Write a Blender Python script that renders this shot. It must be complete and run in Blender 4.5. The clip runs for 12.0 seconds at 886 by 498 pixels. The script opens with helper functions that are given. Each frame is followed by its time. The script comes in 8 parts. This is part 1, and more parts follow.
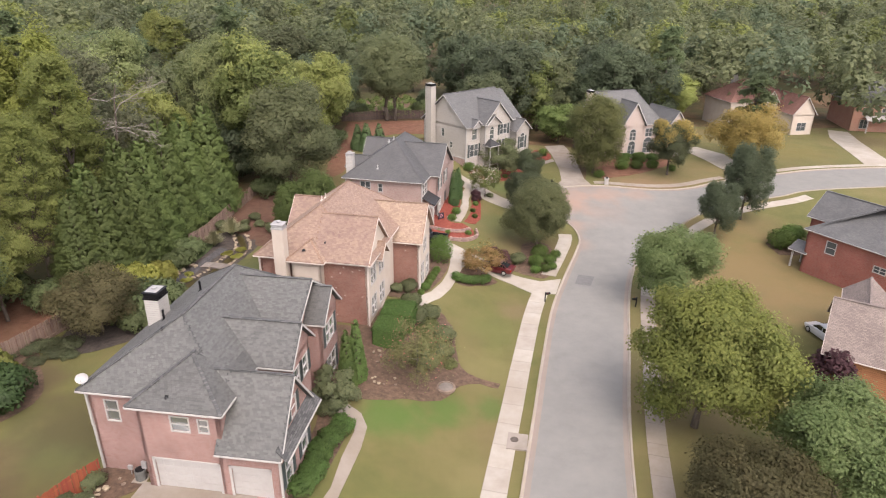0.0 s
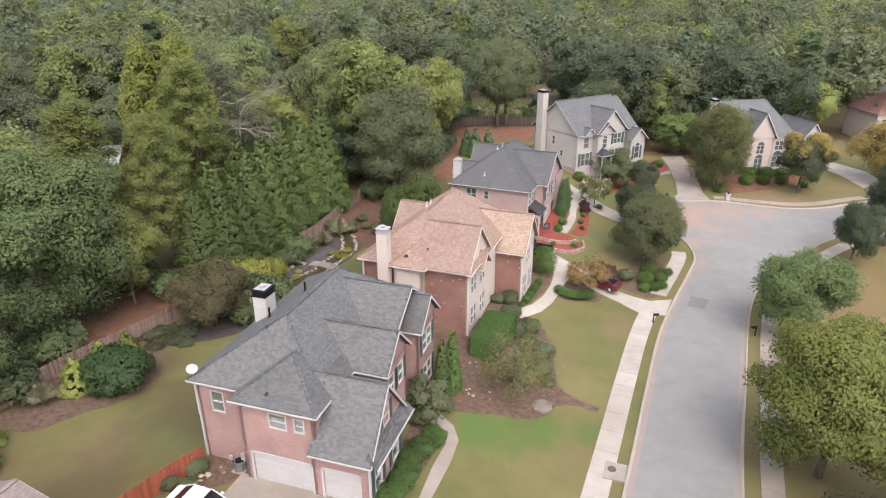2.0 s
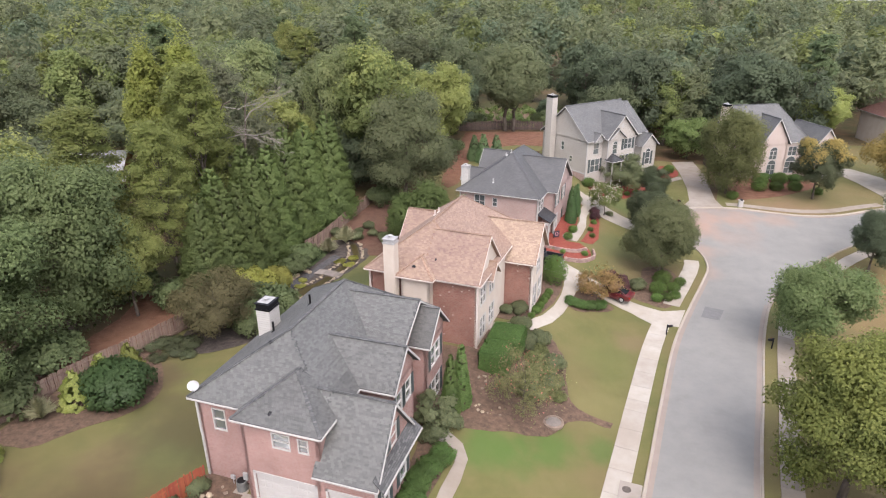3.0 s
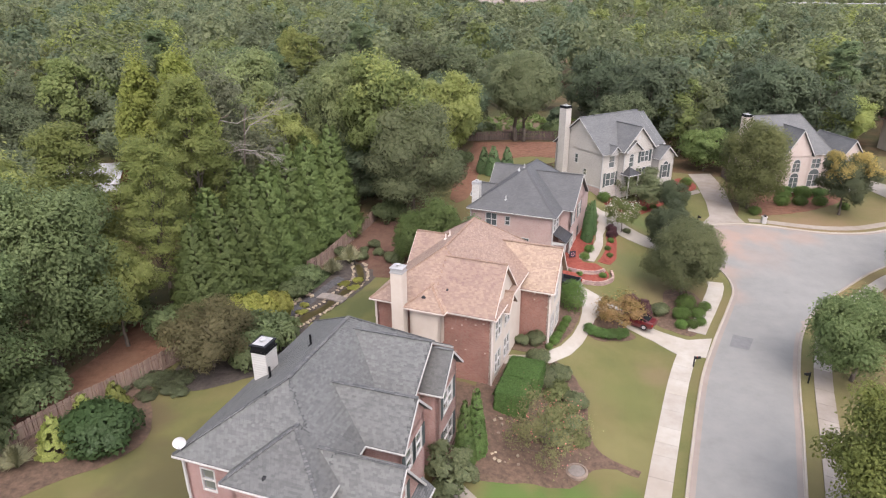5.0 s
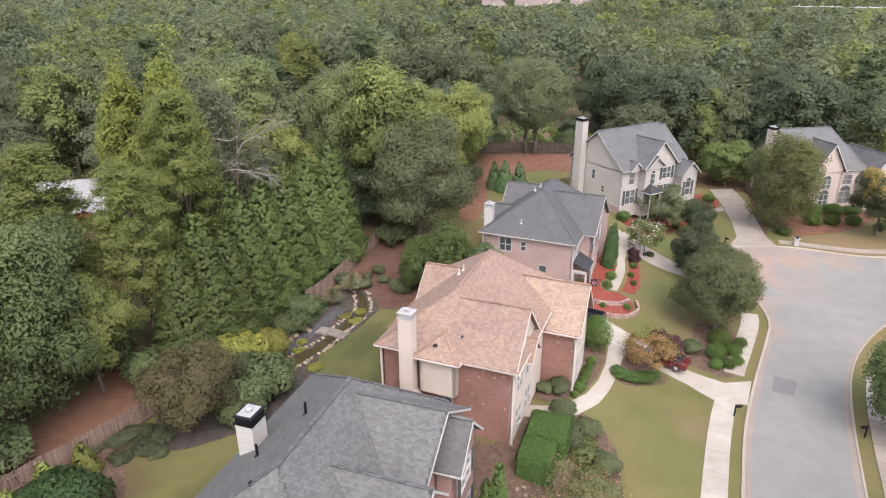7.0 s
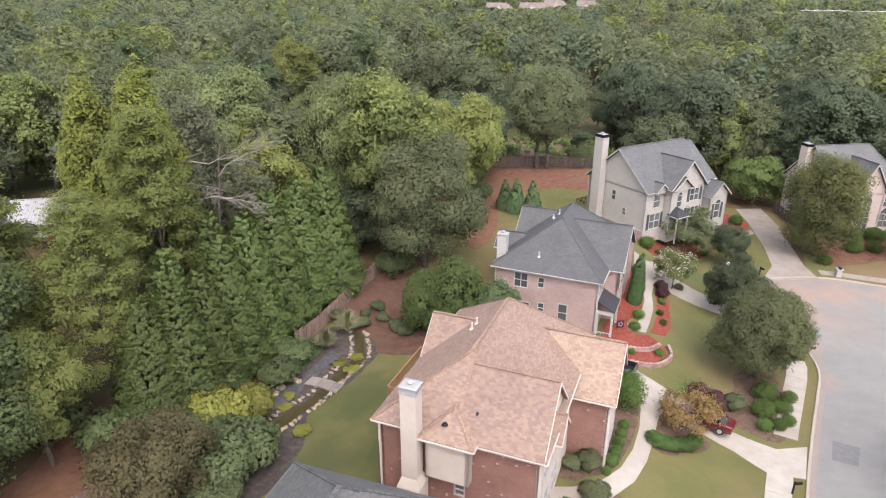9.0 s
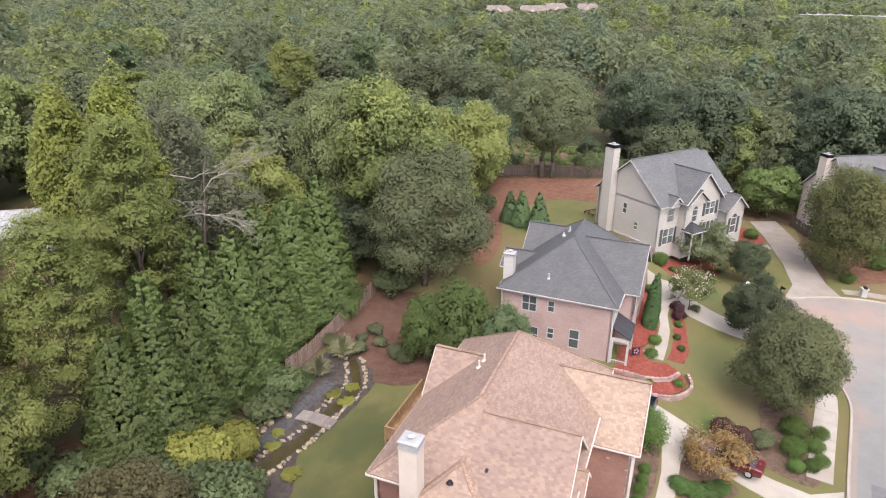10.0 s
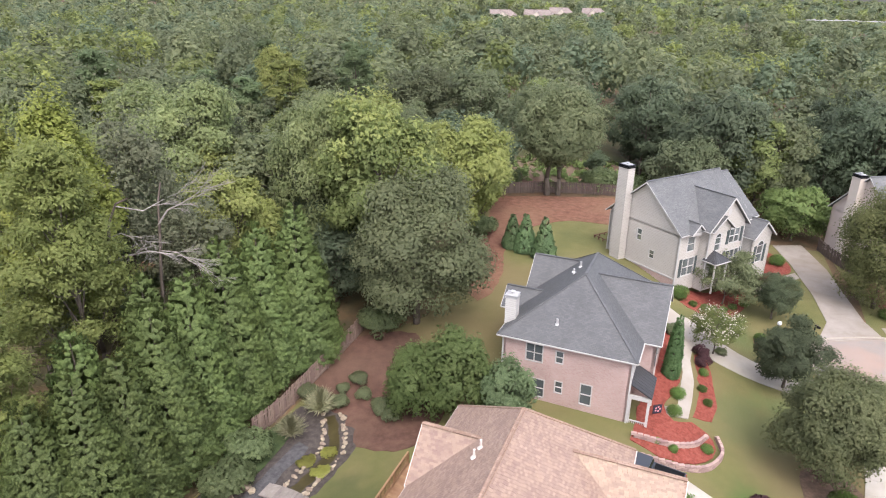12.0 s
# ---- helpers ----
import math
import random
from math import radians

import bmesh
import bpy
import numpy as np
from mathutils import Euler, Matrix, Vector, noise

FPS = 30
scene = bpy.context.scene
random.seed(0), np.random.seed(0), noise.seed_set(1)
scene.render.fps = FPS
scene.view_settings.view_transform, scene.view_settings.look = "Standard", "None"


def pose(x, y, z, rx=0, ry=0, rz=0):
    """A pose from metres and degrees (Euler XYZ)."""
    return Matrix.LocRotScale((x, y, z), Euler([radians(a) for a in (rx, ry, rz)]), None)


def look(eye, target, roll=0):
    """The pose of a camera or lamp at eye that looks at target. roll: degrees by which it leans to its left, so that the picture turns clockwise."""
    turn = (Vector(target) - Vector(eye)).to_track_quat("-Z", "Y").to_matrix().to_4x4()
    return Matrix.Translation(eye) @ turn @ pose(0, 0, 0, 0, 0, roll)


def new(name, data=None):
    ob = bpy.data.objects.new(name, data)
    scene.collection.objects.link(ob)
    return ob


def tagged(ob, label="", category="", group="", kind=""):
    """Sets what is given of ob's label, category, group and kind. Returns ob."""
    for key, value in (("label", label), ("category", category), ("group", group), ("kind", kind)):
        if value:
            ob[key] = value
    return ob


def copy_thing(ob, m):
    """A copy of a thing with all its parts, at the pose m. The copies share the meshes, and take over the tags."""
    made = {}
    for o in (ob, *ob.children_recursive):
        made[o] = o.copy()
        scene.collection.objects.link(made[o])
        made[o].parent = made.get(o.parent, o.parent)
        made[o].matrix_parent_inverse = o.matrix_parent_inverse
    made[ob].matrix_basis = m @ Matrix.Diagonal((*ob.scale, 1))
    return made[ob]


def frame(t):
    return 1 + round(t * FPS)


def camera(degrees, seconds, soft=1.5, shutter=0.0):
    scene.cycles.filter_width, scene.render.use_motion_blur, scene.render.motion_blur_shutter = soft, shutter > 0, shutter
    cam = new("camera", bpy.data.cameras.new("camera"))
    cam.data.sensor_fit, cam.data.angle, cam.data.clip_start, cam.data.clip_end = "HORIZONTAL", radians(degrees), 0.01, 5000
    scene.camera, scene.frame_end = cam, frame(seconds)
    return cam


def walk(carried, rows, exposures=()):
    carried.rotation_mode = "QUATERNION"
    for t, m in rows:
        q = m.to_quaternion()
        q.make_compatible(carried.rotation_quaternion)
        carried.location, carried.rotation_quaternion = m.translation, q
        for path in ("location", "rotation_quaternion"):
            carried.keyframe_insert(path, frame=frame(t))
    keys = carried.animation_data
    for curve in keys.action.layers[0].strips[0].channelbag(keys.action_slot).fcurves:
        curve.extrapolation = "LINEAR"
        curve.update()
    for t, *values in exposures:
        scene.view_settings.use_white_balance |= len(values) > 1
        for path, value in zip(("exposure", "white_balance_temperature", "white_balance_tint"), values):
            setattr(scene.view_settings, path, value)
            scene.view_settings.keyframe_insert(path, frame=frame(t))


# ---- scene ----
cam = camera(70.0, 12.0, soft=1.1, shutter=0.1)
# seconds, eye x y z, yaw, pitch, roll
PATH = [
    (0.0, 0.000, 0.000, 34.101, 0.000, -23.257, -0.722),
    (0.5, 0.263, 0.192, 34.114, 5.938, -23.304, -0.176),
    (1.0, 0.272, 0.340, 34.125, 8.620, -23.302, 0.048),
    (1.5, 0.190, 0.684, 34.188, 9.599, -23.145, 0.129),
    (2.0, 0.020, 1.261, 34.243, 10.199, -22.970, 0.159),
    (2.5, -0.203, 1.963, 34.278, 10.589, -22.830, 0.213),
    (3.0, -0.514, 2.805, 34.311, 10.766, -22.724, 0.247),
    (5.0, -2.062, 7.429, 34.680, 11.183, -22.443, 0.307),
    (5.5, -2.640, 8.944, 34.738, 11.189, -22.397, 0.238),
    (6.0, -3.226, 10.585, 34.813, 11.225, -22.347, 0.218),
    (6.5, -3.789, 12.269, 34.889, 11.276, -22.269, 0.196),
    (7.0, -4.335, 14.033, 34.948, 11.331, -22.226, 0.221),
    (9.0, -6.692, 22.487, 35.148, 11.453, -22.103, -0.089),
    (9.5, -7.392, 24.844, 35.173, 11.379, -22.055, -0.264),
    (10.0, -8.008, 27.160, 35.063, 11.343, -21.908, -0.345),
    (10.5, -8.403, 29.559, 34.950, 11.428, -21.943, -0.394),
    (11.0, -8.672, 31.928, 34.929, 11.479, -21.889, -0.534),
    (11.5, -8.820, 33.986, 34.952, 11.534, -21.778, -0.596),
    (12.0, -8.912, 35.459, 35.043, 11.550, -21.610, -0.590),
]
walk(cam, [(t, pose(x, y, z, 0, 0, yaw) @ pose(0, 0, 0, 90 + pitch) @ pose(0, 0, 0, 0, 0, -roll)) for t, x, y, z, yaw, pitch, roll in PATH],
     exposures=[(0.0, 1.04, 7000, 18), (1.2, 1.08, 6550, 16), (7.0, 1.12, 6500, 16), (9.5, 1.18, 6500, 16), (12.0, 1.36, 6350, 15)])

# ---- light ----
world = bpy.data.worlds.new("sky")
world.use_nodes = True
scene.world = world
wn, wl = world.node_tree.nodes, world.node_tree.links
SUN_EL, SUN_AZ = 56.0, 158.0   # degrees; azimuth clockwise from +y
sky = wn.new("ShaderNodeTexSky")
sky.sky_type = "NISHITA"
sky.sun_disc = False
sky.sun_elevation, sky.sun_rotation = radians(SUN_EL), radians(SUN_AZ)
sky.air_density, sky.dust_density, sky.ozone_density = 1.0, 4.0, 1.0
cloud = wn.new("ShaderNodeHueSaturation")   # an even cloud cover greys the sky
cloud.inputs["Saturation"].default_value = 0.5
wl.new(sky.outputs["Color"], cloud.inputs["Color"])
wl.new(cloud.outputs["Color"], wn["Background"].inputs["Color"])
wn["Background"].inputs["Strength"].default_value = 0.23
sun = new("sun", bpy.data.lights.new("sun", "SUN"))
sun.data.energy, sun.data.angle, sun.data.color = 0.6, radians(95), (1.0, 0.97, 0.93)
sun.matrix_world = look((0, 0, 100), (-math.sin(radians(SUN_AZ)) * 100 / math.tan(radians(SUN_EL)), -math.cos(radians(SUN_AZ)) * 100 / math.tan(radians(SUN_EL)), 0))

# ---- materials ----
def material(name, colours, scale=1.0, detail=6.0, rough=0.85, bump=0.0, bump_scale=None, metal=0.0, coords="Object", big=None, island=0.0, objrand=0.0, stretch=(1, 1, 1), spec=0.3, blobs=()):
    """Noise between two or three base colours, with larger stains (big: colour, scale, amount), a bump and per-piece variation."""
    m = bpy.data.materials.new(name)
    m.use_nodes = True
    n, l = m.node_tree.nodes, m.node_tree.links
    b = n["Principled BSDF"]
    b.inputs["Roughness"].default_value, b.inputs["Metallic"].default_value = rough, metal
    b.inputs["Specular IOR Level"].default_value = spec
    tc = n.new("ShaderNodeTexCoord")
    mp = n.new("ShaderNodeMapping")
    mp.inputs["Scale"].default_value = stretch
    l.new(tc.outputs[coords], mp.inputs["Vector"])
    nz = n.new("ShaderNodeTexNoise")
    nz.inputs["Scale"].default_value, nz.inputs["Detail"].default_value, nz.inputs["Roughness"].default_value = scale, detail, 0.65
    l.new(mp.outputs["Vector"], nz.inputs["Vector"])
    cr = n.new("ShaderNodeValToRGB")
    el = cr.color_ramp.elements
    el[0].position, el[1].position = 0.3, 0.7
    el[0].color, el[1].color = (*colours[0], 1), (*colours[-1], 1)
    if len(colours) == 3:
        e = el.new(0.5)
        e.color = (*colours[1], 1)
    l.new(nz.outputs["Fac"], cr.inputs["Fac"])
    out = cr.outputs["Color"]
    if big:
        n2 = n.new("ShaderNodeTexNoise")
        n2.inputs["Scale"].default_value, n2.inputs["Detail"].default_value = big[1], 4
        l.new(mp.outputs["Vector"], n2.inputs["Vector"])
        r2 = n.new("ShaderNodeMapRange")
        r2.inputs["From Min"].default_value, r2.inputs["From Max"].default_value = 0.45, 0.65
        r2.inputs["To Max"].default_value = big[2]
        l.new(n2.outputs["Fac"], r2.inputs["Value"])
        mx = n.new("ShaderNodeMix")
        mx.data_type = "RGBA"
        l.new(r2.outputs["Result"], mx.inputs["Factor"])
        l.new(out, mx.inputs["A"])
        mx.inputs["B"].default_value = (*big[0], 1)
        out = mx.outputs["Result"]
    for (bx, by), br_, colour, amount in blobs:
        warp = n.new("ShaderNodeTexNoise")
        warp.inputs["Scale"].default_value, warp.inputs["Detail"].default_value = 0.35, 5
        l.new(tc.outputs[coords], warp.inputs["Vector"])
        sep = n.new("ShaderNodeVectorMath")
        sep.operation = "MULTIPLY"
        sep.inputs[1].default_value = (1, 1, 0)
        l.new(tc.outputs[coords], sep.inputs[0])
        ds = n.new("ShaderNodeVectorMath")
        ds.operation = "DISTANCE"
        ds.inputs[1].default_value = (bx, by, 0)
        l.new(sep.outputs[0], ds.inputs[0])
        ma = n.new("ShaderNodeMath")
        ma.operation = "MULTIPLY_ADD"
        ma.inputs[1].default_value = br_ * 1.6
        l.new(warp.outputs["Fac"], ma.inputs[0])
        l.new(ds.outputs["Value"], ma.inputs[2])
        rr = n.new("ShaderNodeMapRange")
        rr.interpolation_type = "SMOOTHSTEP"
        rr.inputs["From Min"].default_value, rr.inputs["From Max"].default_value = br_ * 2.1, br_ * 1.0
        rr.inputs["To Max"].default_value = amount
        l.new(ma.outputs[0], rr.inputs["Value"])
        mb = n.new("ShaderNodeMix")
        mb.data_type = "RGBA"
        l.new(rr.outputs["Result"], mb.inputs["Factor"])
        l.new(out, mb.inputs["A"])
        mb.inputs["B"].default_value = (*colour, 1)
        out = mb.outputs["Result"]
    for amount, node, socket in ((island, "ShaderNodeNewGeometry", "Random Per Island"), (objrand, "ShaderNodeObjectInfo", "Random")):
        if amount:
            g = n.new(node)
            hs = n.new("ShaderNodeHueSaturation")
            mr = n.new("ShaderNodeMapRange")
            mr.inputs["To Min"].default_value, mr.inputs["To Max"].default_value = 1 - amount, 1 + amount
            l.new(g.outputs[socket], mr.inputs["Value"])
            l.new(mr.outputs["Result"], hs.inputs["Value"])
            mh = n.new("ShaderNodeMapRange")
            mh.inputs["To Min"].default_value, mh.inputs["To Max"].default_value = 0.5 - amount * 0.06, 0.5 + amount * 0.06
            l.new(g.outputs[socket], mh.inputs["Value"])
            l.new(mh.outputs["Result"], hs.inputs["Hue"])
            l.new(out, hs.inputs["Color"])
            out = hs.outputs["Color"]
    l.new(out, b.inputs["Base Color"])
    if bump:
        n3 = n.new("ShaderNodeTexNoise")
        n3.inputs["Scale"].default_value, n3.inputs["Detail"].default_value = bump_scale or scale * 4, 5
        l.new(mp.outputs["Vector"], n3.inputs["Vector"])
        bp = n.new("ShaderNodeBump")
        bp.inputs["Strength"].default_value, bp.inputs["Distance"].default_value = bump, 0.05
        l.new(n3.outputs["Fac"], bp.inputs["Height"])
        l.new(bp.outputs["Normal"], b.inputs["Normal"])
    return m


def courses(name, c1, c2, joint, width, height, gap, rough=0.85, bump=0.4, stain=None, offset=0.5, noise_amount=0.35, tint_scale=0.35, fleck=None, spec=0.25):
    """Brick, shingle or board courses laid in the faces' own metres (UV), with two kinds of piece, joints and weathering."""
    m = bpy.data.materials.new(name)
    m.use_nodes = True
    n, l = m.node_tree.nodes, m.node_tree.links
    b = n["Principled BSDF"]
    b.inputs["Roughness"].default_value = rough
    b.inputs["Specular IOR Level"].default_value = spec
    tc = n.new("ShaderNodeTexCoord")
    br = n.new("ShaderNodeTexBrick")
    br.offset = offset
    br.inputs["Color1"].default_value, br.inputs["Color2"].default_value, br.inputs["Mortar"].default_value = (*c1, 1), (*c2, 1), (*joint, 1)
    br.inputs["Scale"].default_value = 1.0
    br.inputs["Mortar Size"].default_value, br.inputs["Brick Width"].default_value, br.inputs["Row Height"].default_value = gap, width, height
    br.inputs["Mortar Smooth"].default_value = 0.3
    l.new(tc.outputs["UV"], br.inputs["Vector"])
    nz = n.new("ShaderNodeTexNoise")
    nz.inputs["Scale"].default_value, nz.inputs["Detail"].default_value = tint_scale, 7
    l.new(tc.outputs["UV"], nz.inputs["Vector"])
    mr = n.new("ShaderNodeMapRange")
    mr.inputs["From Min"].default_value, mr.inputs["From Max"].default_value = 0.3, 0.7
    mr.inputs["To Min"].default_value, mr.inputs["To Max"].default_value = 1 - noise_amount, 1 + noise_amount
    l.new(nz.outputs["Fac"], mr.inputs["Value"])
    hs = n.new("ShaderNodeHueSaturation")
    l.new(mr.outputs["Result"], hs.inputs["Value"])
    l.new(br.outputs["Color"], hs.inputs["Color"])
    out = hs.outputs["Color"]
    if stain:
        n2 = n.new("ShaderNodeTexNoise")
        n2.inputs["Scale"].default_value, n2.inputs["Detail"].default_value = stain[1], 5
        l.new(tc.outputs["UV"], n2.inputs["Vector"])
        r2 = n.new("ShaderNodeMapRange")
        r2.inputs["From Min"].default_value, r2.inputs["From Max"].default_value, r2.inputs["To Max"].default_value = stain[3], stain[3] + 0.12, stain[2]
        l.new(n2.outputs["Fac"], r2.inputs["Value"])
        mx = n.new("ShaderNodeMix")
        mx.data_type = "RGBA"
        l.new(r2.outputs["Result"], mx.inputs["Factor"])
        l.new(out, mx.inputs["A"])
        mx.inputs["B"].default_value = (*stain[0], 1)
        out = mx.outputs["Result"]
    if fleck:
        dv = n.new("ShaderNodeVectorMath")
        dv.operation = "DIVIDE"
        dv.inputs[1].default_value = (width * 0.8, height * 1.6, 1)
        l.new(tc.outputs["UV"], dv.inputs[0])
        fl = n.new("ShaderNodeVectorMath")
        fl.operation = "FLOOR"
        l.new(dv.outputs[0], fl.inputs[0])
        wn_ = n.new("ShaderNodeTexWhiteNoise")
        wn_.noise_dimensions = "2D"
        l.new(fl.outputs[0], wn_.inputs["Vector"])
        gt = n.new("ShaderNodeMath")
        gt.operation = "GREATER_THAN"
        gt.inputs[1].default_value = 1 - fleck[1]
        l.new(wn_.outputs["Value"], gt.inputs[0])
        mf = n.new("ShaderNodeMix")
        mf.data_type = "RGBA"
        l.new(gt.outputs[0], mf.inputs["Factor"])
        l.new(out, mf.inputs["A"])
        mf.inputs["B"].default_value = (*fleck[0], 1)
        out = mf.outputs["Result"]
    l.new(out, b.inputs["Base Color"])
    bp = n.new("ShaderNodeBump")
    bp.inputs["Strength"].default_value, bp.inputs["Distance"].default_value = bump, 0.02
    bp.invert = True
    l.new(br.outputs["Fac"], bp.inputs["Height"])
    l.new(bp.outputs["Normal"], b.inputs["Normal"])
    return m


def leaf_material(name, dark, light, rough=0.6, island=0.35, objrand=0.13, through_light=0.52, grain=10.0):
    """Foliage: colour varies from leaf to leaf and tree to tree; some light passes through."""
    dark, light = [p * 1.12 for p in dark], [p * 1.12 for p in light]
    m = bpy.data.materials.new(name)
    m.use_nodes = True
    n, l = m.node_tree.nodes, m.node_tree.links
    b = n["Principled BSDF"]
    b.inputs["Roughness"].default_value = rough
    b.inputs["Specular IOR Level"].default_value = 0.2
    g = n.new("ShaderNodeNewGeometry")
    oi = n.new("ShaderNodeObjectInfo")
    tc = n.new("ShaderNodeTexCoord")
    nz = n.new("ShaderNodeTexNoise")
    nz.inputs["Scale"].default_value, nz.inputs["Detail"].default_value = 0.55, 4
    l.new(tc.outputs["Object"], nz.inputs["Vector"])
    ad = n.new("ShaderNodeMath")
    ad.operation = "MULTIPLY_ADD"
    ad.inputs[1].default_value = 0.32
    l.new(g.outputs["Random Per Island"], ad.inputs[0])
    l.new(nz.outputs["Fac"], ad.inputs[2])
    mr = n.new("ShaderNodeMapRange")
    mr.inputs["From Min"].default_value, mr.inputs["From Max"].default_value = 0.82, 1.42
    wide = n.new("ShaderNodeTexNoise")
    wide.inputs["Scale"].default_value, wide.inputs["Detail"].default_value = 0.07, 2
    l.new(tc.outputs["Object"], wide.inputs["Vector"])
    ad2 = n.new("ShaderNodeMath")
    ad2.operation = "MULTIPLY_ADD"
    ad2.inputs[1].default_value = 0.9
    l.new(wide.outputs["Fac"], ad2.inputs[0])
    l.new(ad.outputs[0], ad2.inputs[2])
    l.new(ad2.outputs[0], mr.inputs["Value"])
    mx = n.new("ShaderNodeMix")
    mx.data_type = "RGBA"
    mid = [(p + q) / 2 for p, q in zip(dark, light)]
    mx.inputs["A"].default_value = (*[p * 0.6 + q * 0.4 for p, q in zip(dark, mid)], 1)
    mx.inputs["B"].default_value = (*[p * 0.6 + q * 0.4 for p, q in zip(light, mid)], 1)
    l.new(mr.outputs["Result"], mx.inputs["Factor"])
    hs = n.new("ShaderNodeHueSaturation")
    m1 = n.new("ShaderNodeMapRange")
    m1.inputs["To Min"].default_value, m1.inputs["To Max"].default_value = 1 - objrand * 1.6, 1 + objrand * 1.6
    l.new(oi.outputs["Random"], m1.inputs["Value"])
    vo = n.new("ShaderNodeTexVoronoi")
    vo.inputs["Scale"].default_value = grain
    l.new(tc.outputs["Object"], vo.inputs["Vector"])
    se = n.new("ShaderNodeSeparateColor")
    l.new(vo.outputs["Color"], se.inputs["Color"])
    m3 = n.new("ShaderNodeMapRange")
    m3.inputs["To Min"].default_value, m3.inputs["To Max"].default_value = 0.76, 1.22
    l.new(se.outputs["Red"], m3.inputs["Value"])
    pr = n.new("ShaderNodeMath")
    pr.operation = "MULTIPLY"
    l.new(m1.outputs["Result"], pr.inputs[0])
    l.new(m3.outputs["Result"], pr.inputs[1])
    l.new(pr.outputs[0], hs.inputs["Value"])
    tilt = n.new("ShaderNodeVectorMath")
    tilt.operation = "MULTIPLY_ADD"
    tilt.inputs[1].default_value, tilt.inputs[2].default_value = (0.5, 0.5, 0.5), (-0.25, -0.25, -0.25)
    l.new(vo.outputs["Color"], tilt.inputs[0])
    add = n.new("ShaderNodeVectorMath")
    l.new(tilt.outputs[0], add.inputs[0])
    l.new(g.outputs["Normal"], add.inputs[1])
    nrm = n.new("ShaderNodeVectorMath")
    nrm.operation = "NORMALIZE"
    l.new(add.outputs[0], nrm.inputs[0])
    l.new(nrm.outputs[0], b.inputs["Normal"])
    m2 = n.new("ShaderNodeMapRange")
    m2.inputs["To Min"].default_value, m2.inputs["To Max"].default_value = 0.5 - objrand * 0.05, 0.5 + objrand * 0.05
    l.new(oi.outputs["Random"], m2.inputs["Value"])
    l.new(m2.outputs["Result"], hs.inputs["Hue"])
    l.new(mx.outputs["Result"], hs.inputs["Color"])
    l.new(hs.outputs["Color"], b.inputs["Base Color"])
    tr = n.new("ShaderNodeBsdfTranslucent")
    l.new(hs.outputs["Color"], tr.inputs["Color"])
    ms = n.new("ShaderNodeMixShader")
    ms.inputs["Fac"].default_value = through_light
    l.new(b.outputs[0], ms.inputs[1])
    l.new(tr.outputs[0], ms.inputs[2])
    l.new(ms.outputs[0], n["Material Output"].inputs["Surface"])
    return m


# both dark green blobs at x -23 carry the cypress row's shade as colour
LAWN = material("lawn_turf", [(0.069, 0.075, 0.0235), (0.095, 0.093, 0.0315), (0.125, 0.109, 0.045)], 0.16, 8, 0.95, 0.5, 30, big=((0.132, 0.1, 0.048), 0.07, 0.75),
                blobs=[((-4.5, 41.0), 3.2, (0.0353, 0.101, 0.0149), 0.62), ((0.5, 43.8), 2.6, (0.0377, 0.101, 0.0149), 0.6), ((4.2, 44.5), 1.6, (0.0471, 0.101, 0.0201), 0.5), ((2.0, 30.0), 6.0, (0.0753, 0.0893, 0.0251), 0.6),
                       ((-26.5, 35.5), 5, (0.0677, 0.0752, 0.0301), 0.8), ((-31, 33), 3, (0.133, 0.105, 0.0501), 0.7), ((6.0, 57), 4.5, (0.094, 0.101, 0.0326), 0.6), ((-23, 66), 5, (0.047, 0.056, 0.019), 0.85), ((-23, 57), 6, (0.047, 0.056, 0.019), 0.85),
                       ((8, 85), 4, (0.0662, 0.0841, 0.0301), 0.6), ((11, 78), 4, (0.113, 0.0893, 0.045), 0.7), ((6.5, 75), 2.2, (0.0424, 0.0893, 0.0201), 0.8), ((40, 75), 16, (0.15, 0.105, 0.0477), 0.8), ((36, 106), 7, (0.133, 0.101, 0.0477), 0.8),
                       ((9, 100), 4, (0.0565, 0.0841, 0.0251), 0.6), ((70, 128), 10, (0.128, 0.105, 0.0351), 0.7),
                       ((-29, 29), 6, (0.072, 0.05, 0.026), 0.8), ((-27, 38), 5, (0.062, 0.05, 0.022), 0.7), ((-33, 43), 3.5, (0.08, 0.055, 0.031), 0.7), ((-25, 43), 3.5, (0.06, 0.053, 0.023), 0.7), ((5, 50), 3.5, (0.141, 0.127, 0.0517), 0.6), ((2.5, 36), 3, (0.15, 0.127, 0.0564), 0.5), ((8, 62), 2.2, (0.141, 0.103, 0.0564), 0.6), ((33, 104), 6, (0.16, 0.108, 0.0611), 0.8), ((12, 88), 3, (0.0846, 0.113, 0.0376), 0.6)])
SCRUB = material("dry_weeds_and_soil", [(0.075, 0.075, 0.042), (0.115, 0.1, 0.062), (0.16, 0.128, 0.088)], 0.35, 9, 0.95, 0.8, 8, big=((0.15, 0.078, 0.054), 0.07, 0.8))
FOREST_FLOOR = material("forest_floor", [(0.037, 0.0333, 0.0148), (0.0888, 0.0555, 0.0296), (0.148, 0.0851, 0.0444)], 0.3, 9, 0.95, 0.8, 8, big=((0.0444, 0.0555, 0.0185), 0.06, 0.8))
MULCH = material("bark_mulch", [(0.0555, 0.037, 0.0259), (0.0962, 0.0629, 0.0444), (0.148, 0.0962, 0.0666)], 2.5, 9, 0.95, 1.0, 25)
